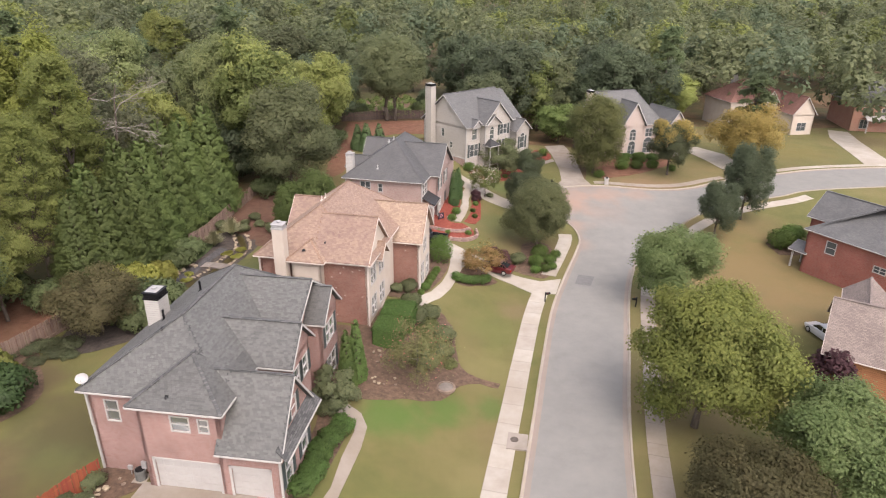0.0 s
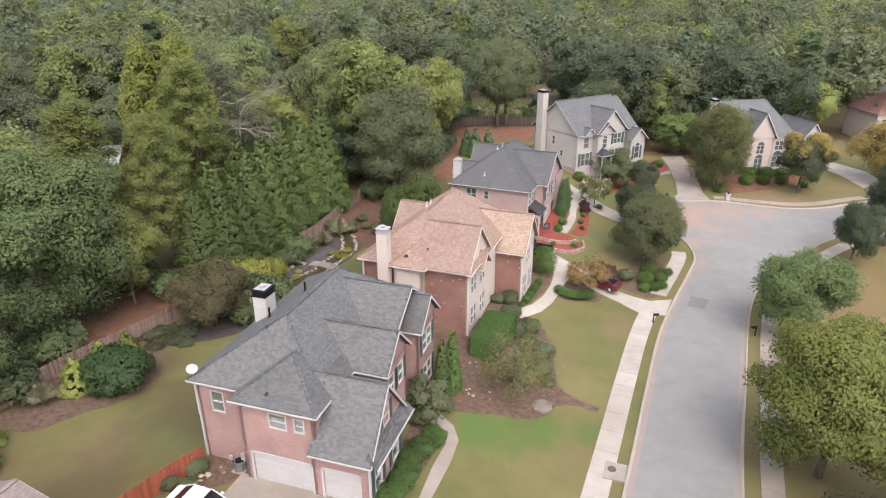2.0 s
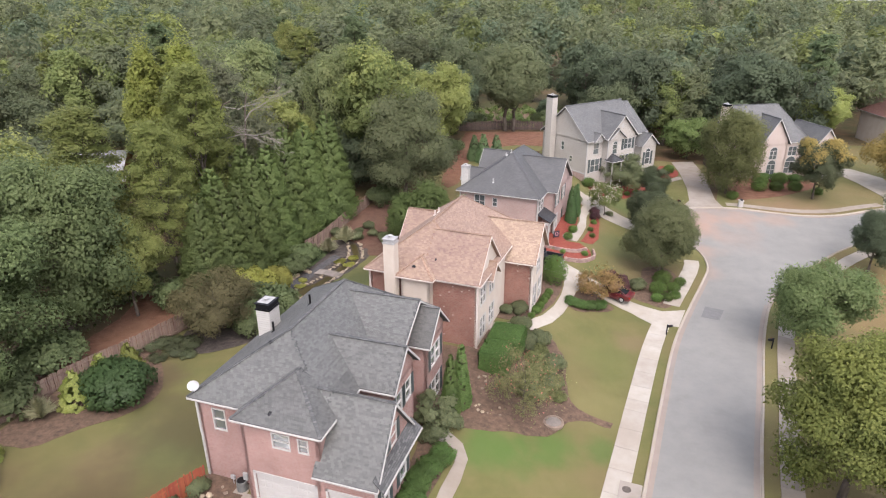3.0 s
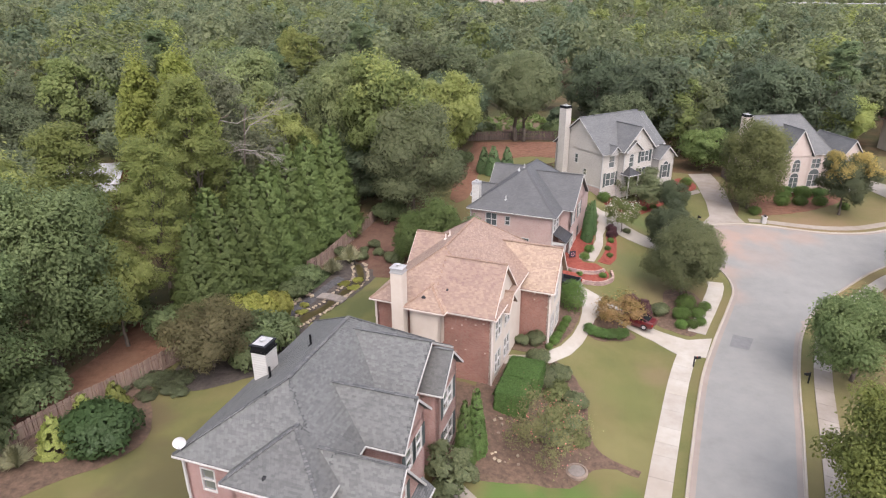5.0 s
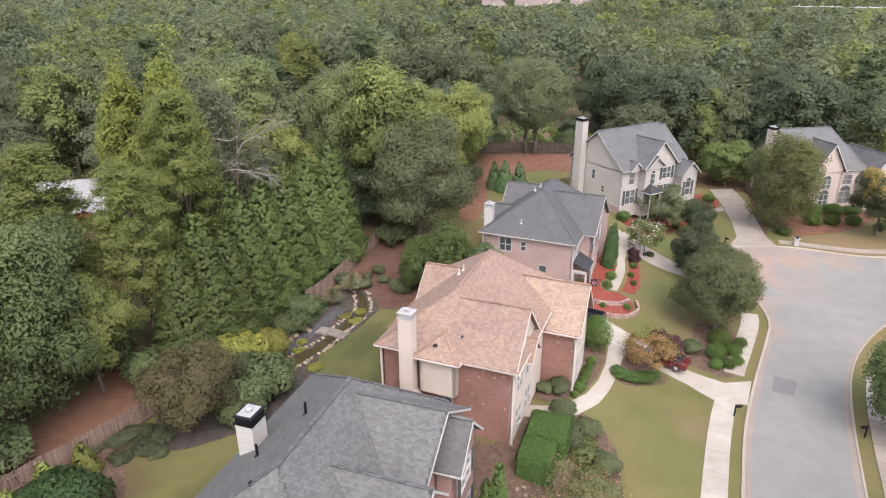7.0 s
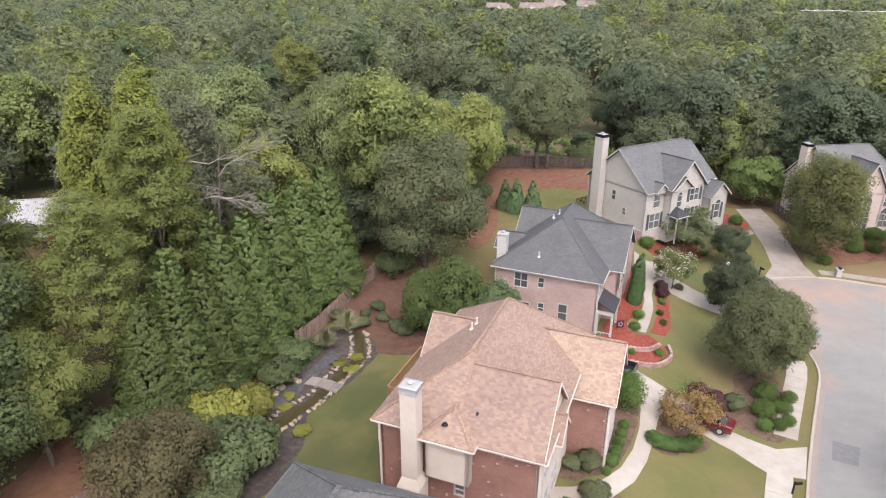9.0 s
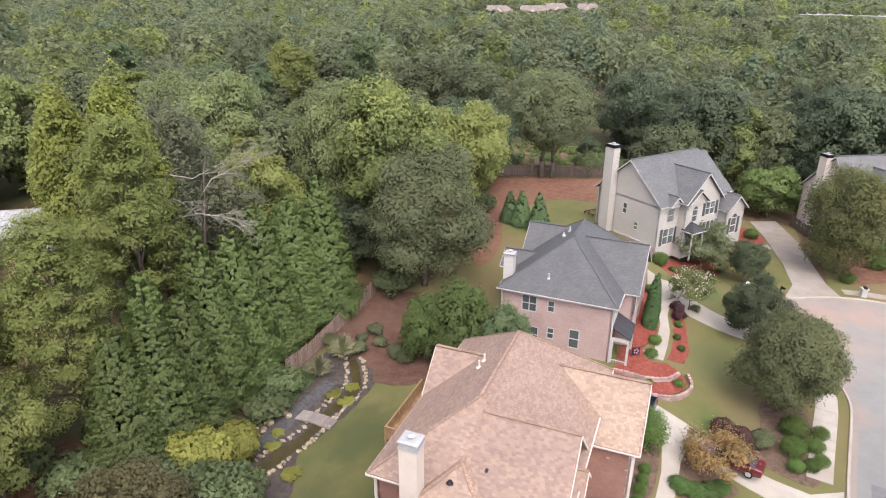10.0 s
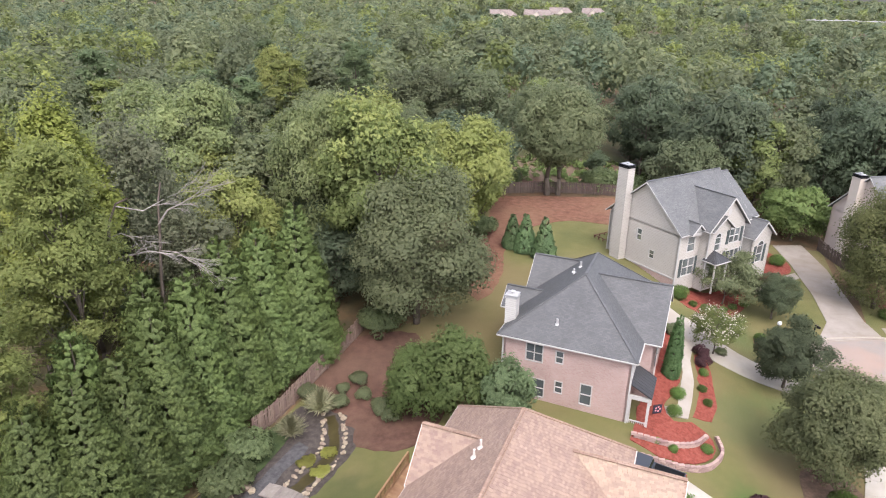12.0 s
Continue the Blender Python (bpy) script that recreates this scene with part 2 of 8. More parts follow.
DARK_MULCH = material("charcoal_mulch", [(0.03, 0.025, 0.022), (0.052, 0.043, 0.038), (0.082, 0.067, 0.057)], 2.5, 9, 0.95, 1.0, 25)
IVY = material("low_ivy_cover", [(0.028, 0.045, 0.016), (0.045, 0.066, 0.024), (0.065, 0.088, 0.034)], 2.0, 9, 0.9, 1.0, 12)
STRAW = material("pine_straw", [(0.0808, 0.0352, 0.0202), (0.131, 0.0604, 0.0378), (0.171, 0.0904, 0.0604)], 1.2, 9, 0.95, 0.9, 20, big=((0.151, 0.0856, 0.0503), 0.15, 0.5))
# pine straw with the shade of the tall cypresses put into its colour
SHADED_STRAW = material("shaded_pine_straw", [(0.05, 0.024, 0.016), (0.08, 0.04, 0.028), (0.108, 0.06, 0.043)], 1.2, 9, 0.95, 0.9, 20, big=((0.09, 0.054, 0.036), 0.15, 0.5))
RED_MULCH = material("red_mulch", [(0.109, 0.0218, 0.0136), (0.174, 0.0408, 0.0272), (0.218, 0.0653, 0.049)], 3.0, 9, 0.95, 0.9, 25)
ASPHALT = material("worn_asphalt", [(0.15, 0.148, 0.14), (0.168, 0.167, 0.157), (0.186, 0.182, 0.17)], 0.5, 10, 0.9, 0.25, 40, big=((0.146, 0.145, 0.138), 0.12, 0.4),
                   blobs=[((18.4, 81.0), 2.4, (0.27, 0.175, 0.13), 0.36), ((18.8, 87.0), 3.0, (0.27, 0.175, 0.13), 0.43), ((19.0, 93.0), 3.8, (0.27, 0.175, 0.13), 0.47), ((20.8, 98.0), 4.4, (0.28, 0.18, 0.135), 0.50), ((26.0, 98.8), 3.8, (0.27, 0.175, 0.13), 0.47), ((31.5, 99.0), 3.0, (0.27, 0.175, 0.13), 0.40), ((24.0, 92.0), 4.5, (0.24, 0.165, 0.13), 0.3)])
CONCRETE = material("pale_concrete", [(0.257, 0.231, 0.198), (0.299, 0.273, 0.237), (0.329, 0.309, 0.273)], 0.6, 9, 0.9, 0.2, 40, big=((0.227, 0.191, 0.155), 0.12, 0.6), objrand=0.05)
OLD_CONCRETE = material("stained_concrete", [(0.185, 0.158, 0.131), (0.229, 0.202, 0.174), (0.261, 0.234, 0.207)], 0.5, 9, 0.9, 0.2, 40, big=((0.163, 0.131, 0.098), 0.1, 0.6), objrand=0.06)
KERB = material("kerb_concrete", [(0.244, 0.204, 0.161), (0.274, 0.247, 0.215)], 0.7, 8, 0.9, 0.2, 30)
GUTTER = material("clay_tinted_gutter", [(0.188, 0.155, 0.131), (0.221, 0.185, 0.16)], 0.5, 9, 0.9, 0.2, 30, big=((0.164, 0.15, 0.137), 0.15, 0.6))
GREY_TAB = material("grey_shingle_tabs", [(0.064, 0.065, 0.063), (0.071, 0.072, 0.069), (0.078, 0.078, 0.075)], 0.5, 6, 0.62, 0.3, 60, island=0.24, objrand=0.24, spec=0.6)
TAN_TAB = material("tan_shingle_tabs", [(0.195, 0.13, 0.098), (0.212, 0.144, 0.109), (0.23, 0.159, 0.122)], 0.5, 6, 0.66, 0.3, 60, island=0.17, objrand=0.17, spec=0.55)
GREY_SHINGLE = courses("grey_shingles", (0.0576, 0.0592, 0.0612), (0.109, 0.109, 0.107), (0.0407, 0.0408, 0.0416), 0.34, 0.15, 0.012, 0.95, 0.5, offset=0.37, noise_amount=0.22, tint_scale=0.5, stain=((0.0474, 0.0493, 0.0489), 0.25, 0.5, 0.55))
DARK_SHINGLE = courses("charcoal_shingles", (0.0664, 0.0683, 0.0694), (0.0939, 0.0929, 0.0916), (0.0498, 0.0496, 0.0503), 0.34, 0.15, 0.01, 0.62, 0.4, spec=0.55, offset=0.37, noise_amount=0.15, tint_scale=0.5)
CHARCOAL_SHINGLE = courses("blue_charcoal_shingles", (0.05, 0.051, 0.053), (0.07, 0.07, 0.07), (0.038, 0.038, 0.039), 0.3, 0.15, 0.01, 0.62, 0.4, spec=0.5, offset=0.37, noise_amount=0.12, tint_scale=0.5)
TAN_SHINGLE = courses("tan_shingles", (0.195, 0.126, 0.0929), (0.254, 0.178, 0.137), (0.136, 0.0857, 0.0623), 0.34, 0.15, 0.012, 0.95, 0.5, offset=0.37, noise_amount=0.12, tint_scale=0.4)
RED_SHINGLE = courses("brown_red_shingles", (0.151, 0.0772, 0.0637), (0.188, 0.103, 0.0861), (0.107, 0.0551, 0.0449), 0.34, 0.15, 0.012, 0.95, 0.4, offset=0.37, noise_amount=0.15)
BROWN_SHINGLE = courses("grey_brown_shingles", (0.148, 0.122, 0.111), (0.2, 0.163, 0.148), (0.104, 0.0851, 0.074), 0.34, 0.15, 0.012, 0.95, 0.4, offset=0.37, noise_amount=0.15)
PINK_BRICK = courses("pink_brick", (0.232, 0.124, 0.106), (0.29, 0.17, 0.15), (0.3, 0.235, 0.213), 0.215, 0.075, 0.012, 0.9, 0.6, noise_amount=0.16)
RED_BRICK = courses("red_brick", (0.176, 0.075, 0.057), (0.238, 0.118, 0.092), (0.235, 0.165, 0.138), 0.215, 0.075, 0.012, 0.9, 0.6, noise_amount=0.2, fleck=((0.36, 0.27, 0.235), 0.01))
PALE_BRICK = courses("pale_pink_brick", (0.3, 0.2, 0.18), (0.352, 0.25, 0.229), (0.35, 0.285, 0.265), 0.215, 0.075, 0.012, 0.9, 0.6, noise_amount=0.12)
DEEP_BRICK = courses("deep_red_brick", (0.207, 0.0629, 0.0481), (0.266, 0.0962, 0.074), (0.252, 0.148, 0.118), 0.215, 0.075, 0.012, 0.9, 0.6, noise_amount=0.15)
GREY_SIDING = courses("grey_lap_siding", (0.345, 0.322, 0.294), (0.362, 0.337, 0.308), (0.235, 0.218, 0.2), 9.0, 0.18, 0.012, 0.7, 0.5, noise_amount=0.05)
CREAM = material("cream_stucco", [(0.404, 0.345, 0.293), (0.456, 0.404, 0.351)], 0.6, 8, 0.85, 0.15, 30)
STUCCO = material("pale_pink_stucco", [(0.364, 0.297, 0.264), (0.402, 0.343, 0.312)], 0.5, 8, 0.85, 0.15, 30)
WHITE = material("white_paint", [(0.329, 0.316, 0.302), (0.366, 0.357, 0.344)], 1.2, 6, 0.55, 0.05, 20)
TRIM_PINK = material("off_white_trim", [(0.439, 0.38, 0.347), (0.48, 0.427, 0.393)], 1.2, 6, 0.6, 0.05, 20)
SHUTTER = material("dark_green_shutter_paint", [(0.0333, 0.0444, 0.0444), (0.0518, 0.0629, 0.0629)], 2, 5, 0.6)
BLACK = material("black_metal", [(0.00888, 0.00888, 0.0104), (0.0222, 0.0222, 0.0244)], 3, 5, 0.45, metal=0.6)
STEEL = material("galvanised_steel", [(0.3, 0.3, 0.3), (0.38, 0.375, 0.37)], 4, 5, 0.6, metal=0.35)
WOOD_FENCE = material("weathered_fence_wood", [(0.12, 0.079, 0.062), (0.19, 0.135, 0.11), (0.25, 0.187, 0.152)], 3, 7, 0.9, 0.4, 20, objrand=0.18, stretch=(1, 1, 0.15))
DARK_FENCE = material("dark_weathered_fence_wood", [(0.05, 0.037, 0.031), (0.088, 0.066, 0.056), (0.125, 0.098, 0.084)], 3, 7, 0.9, 0.4, 20, objrand=0.2, stretch=(1, 1, 0.15))
RED_FENCE = material("red_stained_fence_wood", [(0.192, 0.0481, 0.0259), (0.266, 0.074, 0.0407)], 3, 7, 0.85, 0.3, 20, objrand=0.12, stretch=(1, 1, 0.15))
DECK_WOOD = material("deck_wood", [(0.222, 0.126, 0.0666), (0.311, 0.192, 0.104)], 2.5, 7, 0.8, 0.3, 20, objrand=0.12)
CAST_IRON = material("rusty_cast_iron", [(0.07, 0.058, 0.05), (0.12, 0.1, 0.085)], 6, 6, 0.7, 0.4, 30, metal=0.3)
GREY_WOOD = material("grey_weathered_wood", [(0.14, 0.122, 0.108), (0.2, 0.176, 0.157)], 3, 7, 0.9, 0.3, 20, objrand=0.12)
BARK = material("grey_brown_bark", [(0.0518, 0.0407, 0.0333), (0.0962, 0.0777, 0.0629), (0.141, 0.118, 0.0999)], 3, 8, 0.95, 0.8, 10, stretch=(1, 1, 0.3))
DEAD_BARK = material("bleached_dead_wood", [(0.17, 0.152, 0.138), (0.3, 0.278, 0.256)], 3, 8, 0.9, 0.5, 10, stretch=(1, 1, 0.3))
STONE = material("garden_stone", [(0.131, 0.0969, 0.072), (0.196, 0.152, 0.117), (0.257, 0.202, 0.162)], 1.5, 8, 0.9, 0.5, 12, objrand=0.3, island=0.3)
WATER = material("dark_creek_water", [(0.0259, 0.0222, 0.00888), (0.0518, 0.0407, 0.0148)], 0.8, 6, 0.4, 0.1, 6, spec=0.25)
GLASS = bpy.data.materials.new("window_glass")
GLASS.use_nodes = True
_g = GLASS.node_tree.nodes["Principled BSDF"].inputs
_g["Base Color"].default_value, _g["Roughness"].default_value, _g["Transmission Weight"].default_value, _g["IOR"].default_value = (0.1, 0.115, 0.12, 1), 0.04, 0.4, 1.45
BLIND = material("white_window_blind", [(0.311, 0.326, 0.318), (0.407, 0.422, 0.414)], 1.5, 4, 0.8)

# ---- builders ----
class Shape:
    """Collects points and faces of one mesh, in metres."""
    def __init__(self):
        self.v, self.f = [], []

    def face(self, *pts):
        i = len(self.v)
        self.v += [tuple(p) for p in pts]
        self.f.append(tuple(range(i, i + len(pts))))

    def solid(self, pts, faces):
        i = len(self.v)
        self.v += [tuple(p) for p in pts]
        self.f += [tuple(i + k for k in f) for f in faces]

    def box(self, x0, x1, y0, y1, z0, z1, m=None):
        c = [Vector((x, y, z)) for z in (z0, z1) for x, y in ((x0, y0), (x1, y0), (x1, y1), (x0, y1))]
        if m is not None:
            c = [m @ p for p in c]
        self.solid(c, [(3, 2, 1, 0), (4, 5, 6, 7), (0, 1, 5, 4), (1, 2, 6, 5), (2, 3, 7, 6), (3, 0, 4, 7)])

    def beam(self, a, b, w, h, up=(0, 0, 1)):
        """A bar of w by h from a to b."""
        a, b = Vector(a), Vector(b)
        d = (b - a).normalized()
        s = d.cross(Vector(up))
        s = s.normalized() if s.length > 1e-4 else Vector((1, 0, 0))
        t = s.cross(d).normalized()
        p = [q + s * i * w / 2 + t * j * h / 2 for q in (a, b) for i, j in ((-1, -1), (1, -1), (1, 1), (-1, 1))]
        self.solid(p, [(0, 1, 2, 3), (7, 6, 5, 4), (1, 0, 4, 5), (2, 1, 5, 6), (3, 2, 6, 7), (0, 3, 7, 4)])

    def slab(self, pts, thick, down=(0, 0, -1)):
        """A plate: the outline pts above, the same shifted by thick below."""
        p = [Vector(q) for q in pts]
        o = Vector(down) * thick
        n = len(p)
        self.solid(p + [q + o for q in p], [tuple(range(n)), tuple(range(2 * n - 1, n - 1, -1))] + [((k + 1) % n, k, n + k, n + (k + 1) % n) for k in range(n)])

    def tube(self, a, b, r0, r1, n=8, caps=True):
        a, b = Vector(a), Vector(b)
        d = (b - a).normalized()
        s = d.orthogonal().normalized()
        t = d.cross(s)
        p = [q + (s * math.cos(k * math.tau / n) + t * math.sin(k * math.tau / n)) * r for q, r in ((a, r0), (b, r1)) for k in range(n)]
        f = [(k, (k + 1) % n, n + (k + 1) % n, n + k) for k in range(n)]
        if caps:
            f += [tuple(range(n - 1, -1, -1)), tuple(range(n, 2 * n))]
        self.solid(p, f)

    def lathe_square(self, x, y, w, d, rings):
        """A rectangular stack: rings of (overhang, height) round a w by d plan."""
        pts = [(x + sx * (w / 2 + o), y + sy * (d / 2 + o), z) for o, z in rings for sx, sy in ((-1, -1), (1, -1), (1, 1), (-1, 1))]
        n = len(rings)
        f = [(4 * i + k, 4 * i + (k + 1) % 4, 4 * i + 4 + (k + 1) % 4, 4 * i + 4 + k) for i in range(n - 1) for k in range(4)]
        self.solid(pts, f + [(3, 2, 1, 0), tuple(range(4 * n - 4, 4 * n))])

    def lattice(self, xs, zs, y0, y1, m):
        """A frame with bars: every second column and row of the grid is wood, the rest is open."""
        nx, nz = len(xs), len(zs)
        wood = lambda i, j: 0 <= i < nx - 1 and 0 <= j < nz - 1 and (i % 2 == 0 or j % 2 == 0)
        at = lambda i, j, b: (b * nz + j) * nx + i
        f = []
        for i in range(nx - 1):
            for j in range(nz - 1):
                if wood(i, j):
                    f.append((at(i, j, 1), at(i, j + 1, 1), at(i + 1, j + 1, 1), at(i + 1, j, 1)))
                    f.append((at(i, j, 0), at(i + 1, j, 0), at(i + 1, j + 1, 0), at(i, j + 1, 0)))
                    for di, dj, a, b in ((-1, 0, (i, j), (i, j + 1)), (1, 0, (i + 1, j + 1), (i + 1, j)), (0, -1, (i + 1, j), (i, j)), (0, 1, (i, j + 1), (i + 1, j + 1))):
                        if not wood(i + di, j + dj):
                            f.append((at(*a, 0), at(*b, 0), at(*b, 1), at(*a, 1)))
        self.solid([m @ Vector((x, y, z)) for y in (y0, y1) for z in zs for x in xs], f)

    def lathe(self, centre, rings, n=12):
        """A turned body: rings of (radius, height)."""
        c = Vector(centre)
        p = [c + Vector((r * math.cos(k * math.tau / n), r * math.sin(k * math.tau / n), z)) for r, z in rings for k in range(n)]
        f = [(i * n + k, i * n + (k + 1) % n, (i + 1) * n + (k + 1) % n, (i + 1) * n + k) for i in range(len(rings) - 1) for k in range(n)]
        f += [tuple(range(n - 1, -1, -1)), tuple(range((len(rings) - 1) * n, len(rings) * n))]
        self.solid(p, f)


def mesh_of(name, shape, mat, smooth=False, uv=True):
    me = bpy.data.meshes.new(name)
    me.from_pydata(shape.v, [], shape.f)
    me.materials.append(mat)
    if uv:
        layer = me.uv_layers.new(name="metres")
        co = np.empty(len(me.vertices) * 3)
        me.vertices.foreach_get("co", co)
        co = co.reshape(-1, 3)
        data = np.zeros((len(me.loops), 2))
        for p in me.polygons:
            nrm = p.normal
            t = Vector((-nrm.y, nrm.x, 0))
            t = t.normalized() if t.length > 0.02 else Vector((1, 0, 0))
            s = nrm.cross(t)
            for k in p.loop_indices:
                c = co[me.loops[k].vertex_index]
                data[k] = (c[0] * t.x + c[1] * t.y + c[2] * t.z, c[0] * s.x + c[1] * s.y + c[2] * s.z)
        layer.data.foreach_set("uv", data.ravel())
    if smooth:
        me.polygons.foreach_set("use_smooth", [True] * len(me.polygons))
    me.update()
    return me


def part(name, shape, mat, parent=None, label="", smooth=False, uv=True):
    """Links a shape as one mesh object under a thing or a part."""
    ob = new(name, mesh_of(name, shape, mat, smooth, uv))
    if parent is not None:
        ob.parent = parent
    if label:
        ob["label"] = label
    return ob


def thing(name, m, label, category, group="", kind=""):
    """An empty at a thing's base, which carries its parts."""
    ob = new(name)
    ob.empty_display_size = 0.3
    ob.matrix_basis = m
    return tagged(ob, label, category, group, kind)


def smoothstep(a, b, x):
    t = min(1.0, max(0.0, (x - a) / (b - a)))
    return t * t * (3 - 2 * t)


def kerb_x(y):
    return 8.0 + (min(y, 78) - 45) * 0.2


def ground_z(x, y):
    """The lie of the land: road low, lots rising to the west, the street climbing to its bend."""
    north = 2.1 * smoothstep(74, 106, y)
    west = kerb_x(y) - 2.5 - x
    z = north + (3.4 + 0.5 * smoothstep(90, 120, y)) * smoothstep(0, 15, west)
    z -= 0.9 * smoothstep(0, 14, x - kerb_x(y) - 9) * (1 - smoothstep(80, 110, y))
    z -= 0.9 * smoothstep(-19, -25, x) * smoothstep(50, 58, y) * (1 - smoothstep(74, 84, y)) * smoothstep(-42, -31, x)
    z += 22 * smoothstep(1200, 2900, math.hypot(x, y - 60))
    z += 5 * math.exp(-((x + 45) / 90) ** 2 - ((y - 565) / 60) ** 2)
    far = math.hypot(x, y - 60)
    z += smoothstep(150, 600, far) * (6 * math.sin(x * 0.004 + 1) + 5 * math.sin(y * 0.0035))
    return z


# ---- ground, road and paths ----
def axis_steps(near0, near1, step, far0, far1):
    a = [near0 + step * k for k in range(int((near1 - near0) / step) + 1)]
    s, lo, hi = step, near0, near1
    while lo > far0 or hi < far1:
        s *= 1.35
        lo, hi = lo - s, hi + s
        a = [max(lo, far0)] + a + [min(hi, far1)]
    return sorted(set(a))


def make_ground():
    xs, ys = axis_steps(-60, 90, 1.5, -30000, 30000), axis_steps(0, 140, 1.5, -600, 40000)
    s = Shape()
    s.v = [(x, y, ground_z(x, y)) for y in ys for x in xs]
    n = len(xs)
    s.f = [(j * n + i, j * n + i + 1, (j + 1) * n + i + 1, (j + 1) * n + i) for j in range(len(ys) - 1) for i in range(n - 1)]
    ob = part("ground", s, FOREST_FLOOR, smooth=True, uv=False)
    tagged(ob, "leaf-strewn forest floor under the woods and lots", "ground", kind="structure")


def drape(name, outline, lift, mat, label, category, thick=0.12, step=1.5, kind="structure"):
    """A flat patch that follows the lie of the land: the outline cut on a grid and laid lift above the ground."""
    bm = bmesh.new()
    bm.faces.new([bm.verts.new((x, y, 0)) for x, y in outline])
    xs, ys = [p[0] for p in outline], [p[1] for p in outline]
    for lo, hi, axis in ((min(xs), max(xs), 0), (min(ys), max(ys), 1)):
        k = math.floor(lo / step) + 1
        while k * step < hi:
            co, no = [0, 0, 0], [0, 0, 0]
            co[axis], no[axis] = k * step, 1
            bmesh.ops.bisect_plane(bm, geom=bm.verts[:] + bm.edges[:] + bm.faces[:], plane_co=co, plane_no=no)
            k += 1
    bmesh.ops.triangulate(bm, faces=bm.faces[:])
    for v in bm.verts:
        v.co.z = ground_z(v.co.x, v.co.y) + lift
    for f in bm.faces:
        if f.normal.z < 0:
            f.normal_flip()
    edge = [e for e in bm.edges if len(e.link_faces) == 1]
    r = bmesh.ops.extrude_edge_only(bm, edges=edge)
    for v in r["geom"]:
        if isinstance(v, bmesh.types.BMVert):
            v.co.z -= thick + lift
    me = bpy.data.meshes.new(name)
    bm.to_mesh(me)
    bm.free()
    me.materials.append(mat)
    return tagged(new(name, me), label, category, kind=kind)


def smooth_line(pts, step=1.2):
    """A Catmull-Rom curve through pts, in steps of about step metres."""
    p = [Vector((x, y)) for x, y in pts]
    p = [2 * p[0] - p[1]] + p + [2 * p[-1] - p[-2]]
    out = []
    for a, b, c, d in zip(p, p[1:], p[2:], p[3:]):
        n = max(1, int((c - b).length / step))
        for k in range(n):
            t = k / n
            out.append(0.5 * (2 * b + (c - a) * t + (2 * a - 5 * b + 4 * c - d) * t * t + (3 * b - a - 3 * c + d) * t ** 3))
    return out + [p[-2]]


def sides(line):
    out = []
    for k, q in enumerate(line):
        d = (line[min(k + 1, len(line) - 1)] - line[max(k - 1, 0)]).normalized()
        out.append(Vector((-d.y, d.x)))
    return out


def ribbon(name, line, section, mat, label, category, kind="structure", cuts=False):
    """Sweeps a section of (offset to the left, height over the ground) along a line."""
    s = Shape()
    nrm = sides(line)
    m = len(section)
    for q, n in zip(line, nrm):
        for o, h in section:
            x, y = q.x + n.x * o, q.y + n.y * o
            s.v.append((x, y, ground_z(q.x, q.y) * 0.5 + ground_z(x, y) * 0.5 + h))
    s.f = [(i * m + j, i * m + j + 1, (i + 1) * m + j + 1, (i + 1) * m + j) for i in range(len(line) - 1) for j in range(m - 1)]
    ob = part(name, s, mat, uv=False)
    return tagged(ob, label, category, kind=kind)


WEST_KERB = [(-7.0, -20), (-2.0, 0), (2.6, 20), (5.0, 30.5), (6.7, 38.1), (8.2, 44.7), (9.7, 51.4), (12.3, 62.2), (15.1, 70.6), (18.0, 78.4), (19.3, 82.5), (19.0, 86.5), (17.2, 90.5), (16.2, 95), (17.0, 99.0), (19.0, 101.0)]
NORTH_KERB = [(19.0, 101.0), (23.8, 102.2), (27.3, 102.3), (31.4, 101.6), (36.2, 101.2), (41.5, 102.2), (48.0, 105.5), (59.4, 110.2), (73.0, 114.4), (110, 119)]
EAST_KERB = [(3.5, -20), (7.5, 0), (11.2, 20), (13.2, 31), (14.9, 39.4), (16.5, 46.1), (18.8, 54.7), (21.6, 65.3), (24.6, 74.0), (28.6, 80.9), (33.9, 87.1), (39.0, 91.9), (46, 96), (55.3, 99.3), (66.5, 102.8), (110, 108)]


def make_street():
    west, north, east = smooth_line(WEST_KERB), smooth_line(NORTH_KERB), smooth_line(EAST_KERB)
    outline = [(p.x, p.y) for p in west[:-1] + north] + [(p.x, p.y) for p in reversed(east)]
    drape("road", outline, 0.03, ASPHALT, "pale grey worn asphalt residential street", "road", step=2.0)
    for name, line, sgn in (("kerb_west", west, 1), ("kerb_north", north, 1), ("kerb_east", east, -1)):
        ribbon(name, line, [(sgn * -0.06, 0.03), (sgn * -0.02, 0.05), (sgn * 0.06, 0.14), (sgn * 0.2, 0.15), (sgn * 0.24, -0.05)], KERB, "clay-stained concrete kerb and gutter", "kerb")
        ribbon(name.replace("kerb", "gutter"), line, [(sgn * -0.5, -0.02), (sgn * -0.48, 0.037), (sgn * -0.25, 0.034), (sgn * -0.07, 0.04)], GUTTER, "clay-tinted concrete gutter pan", "gutter")
    return west, north, east


make_ground()
west_line, north_line, east_line = make_street()


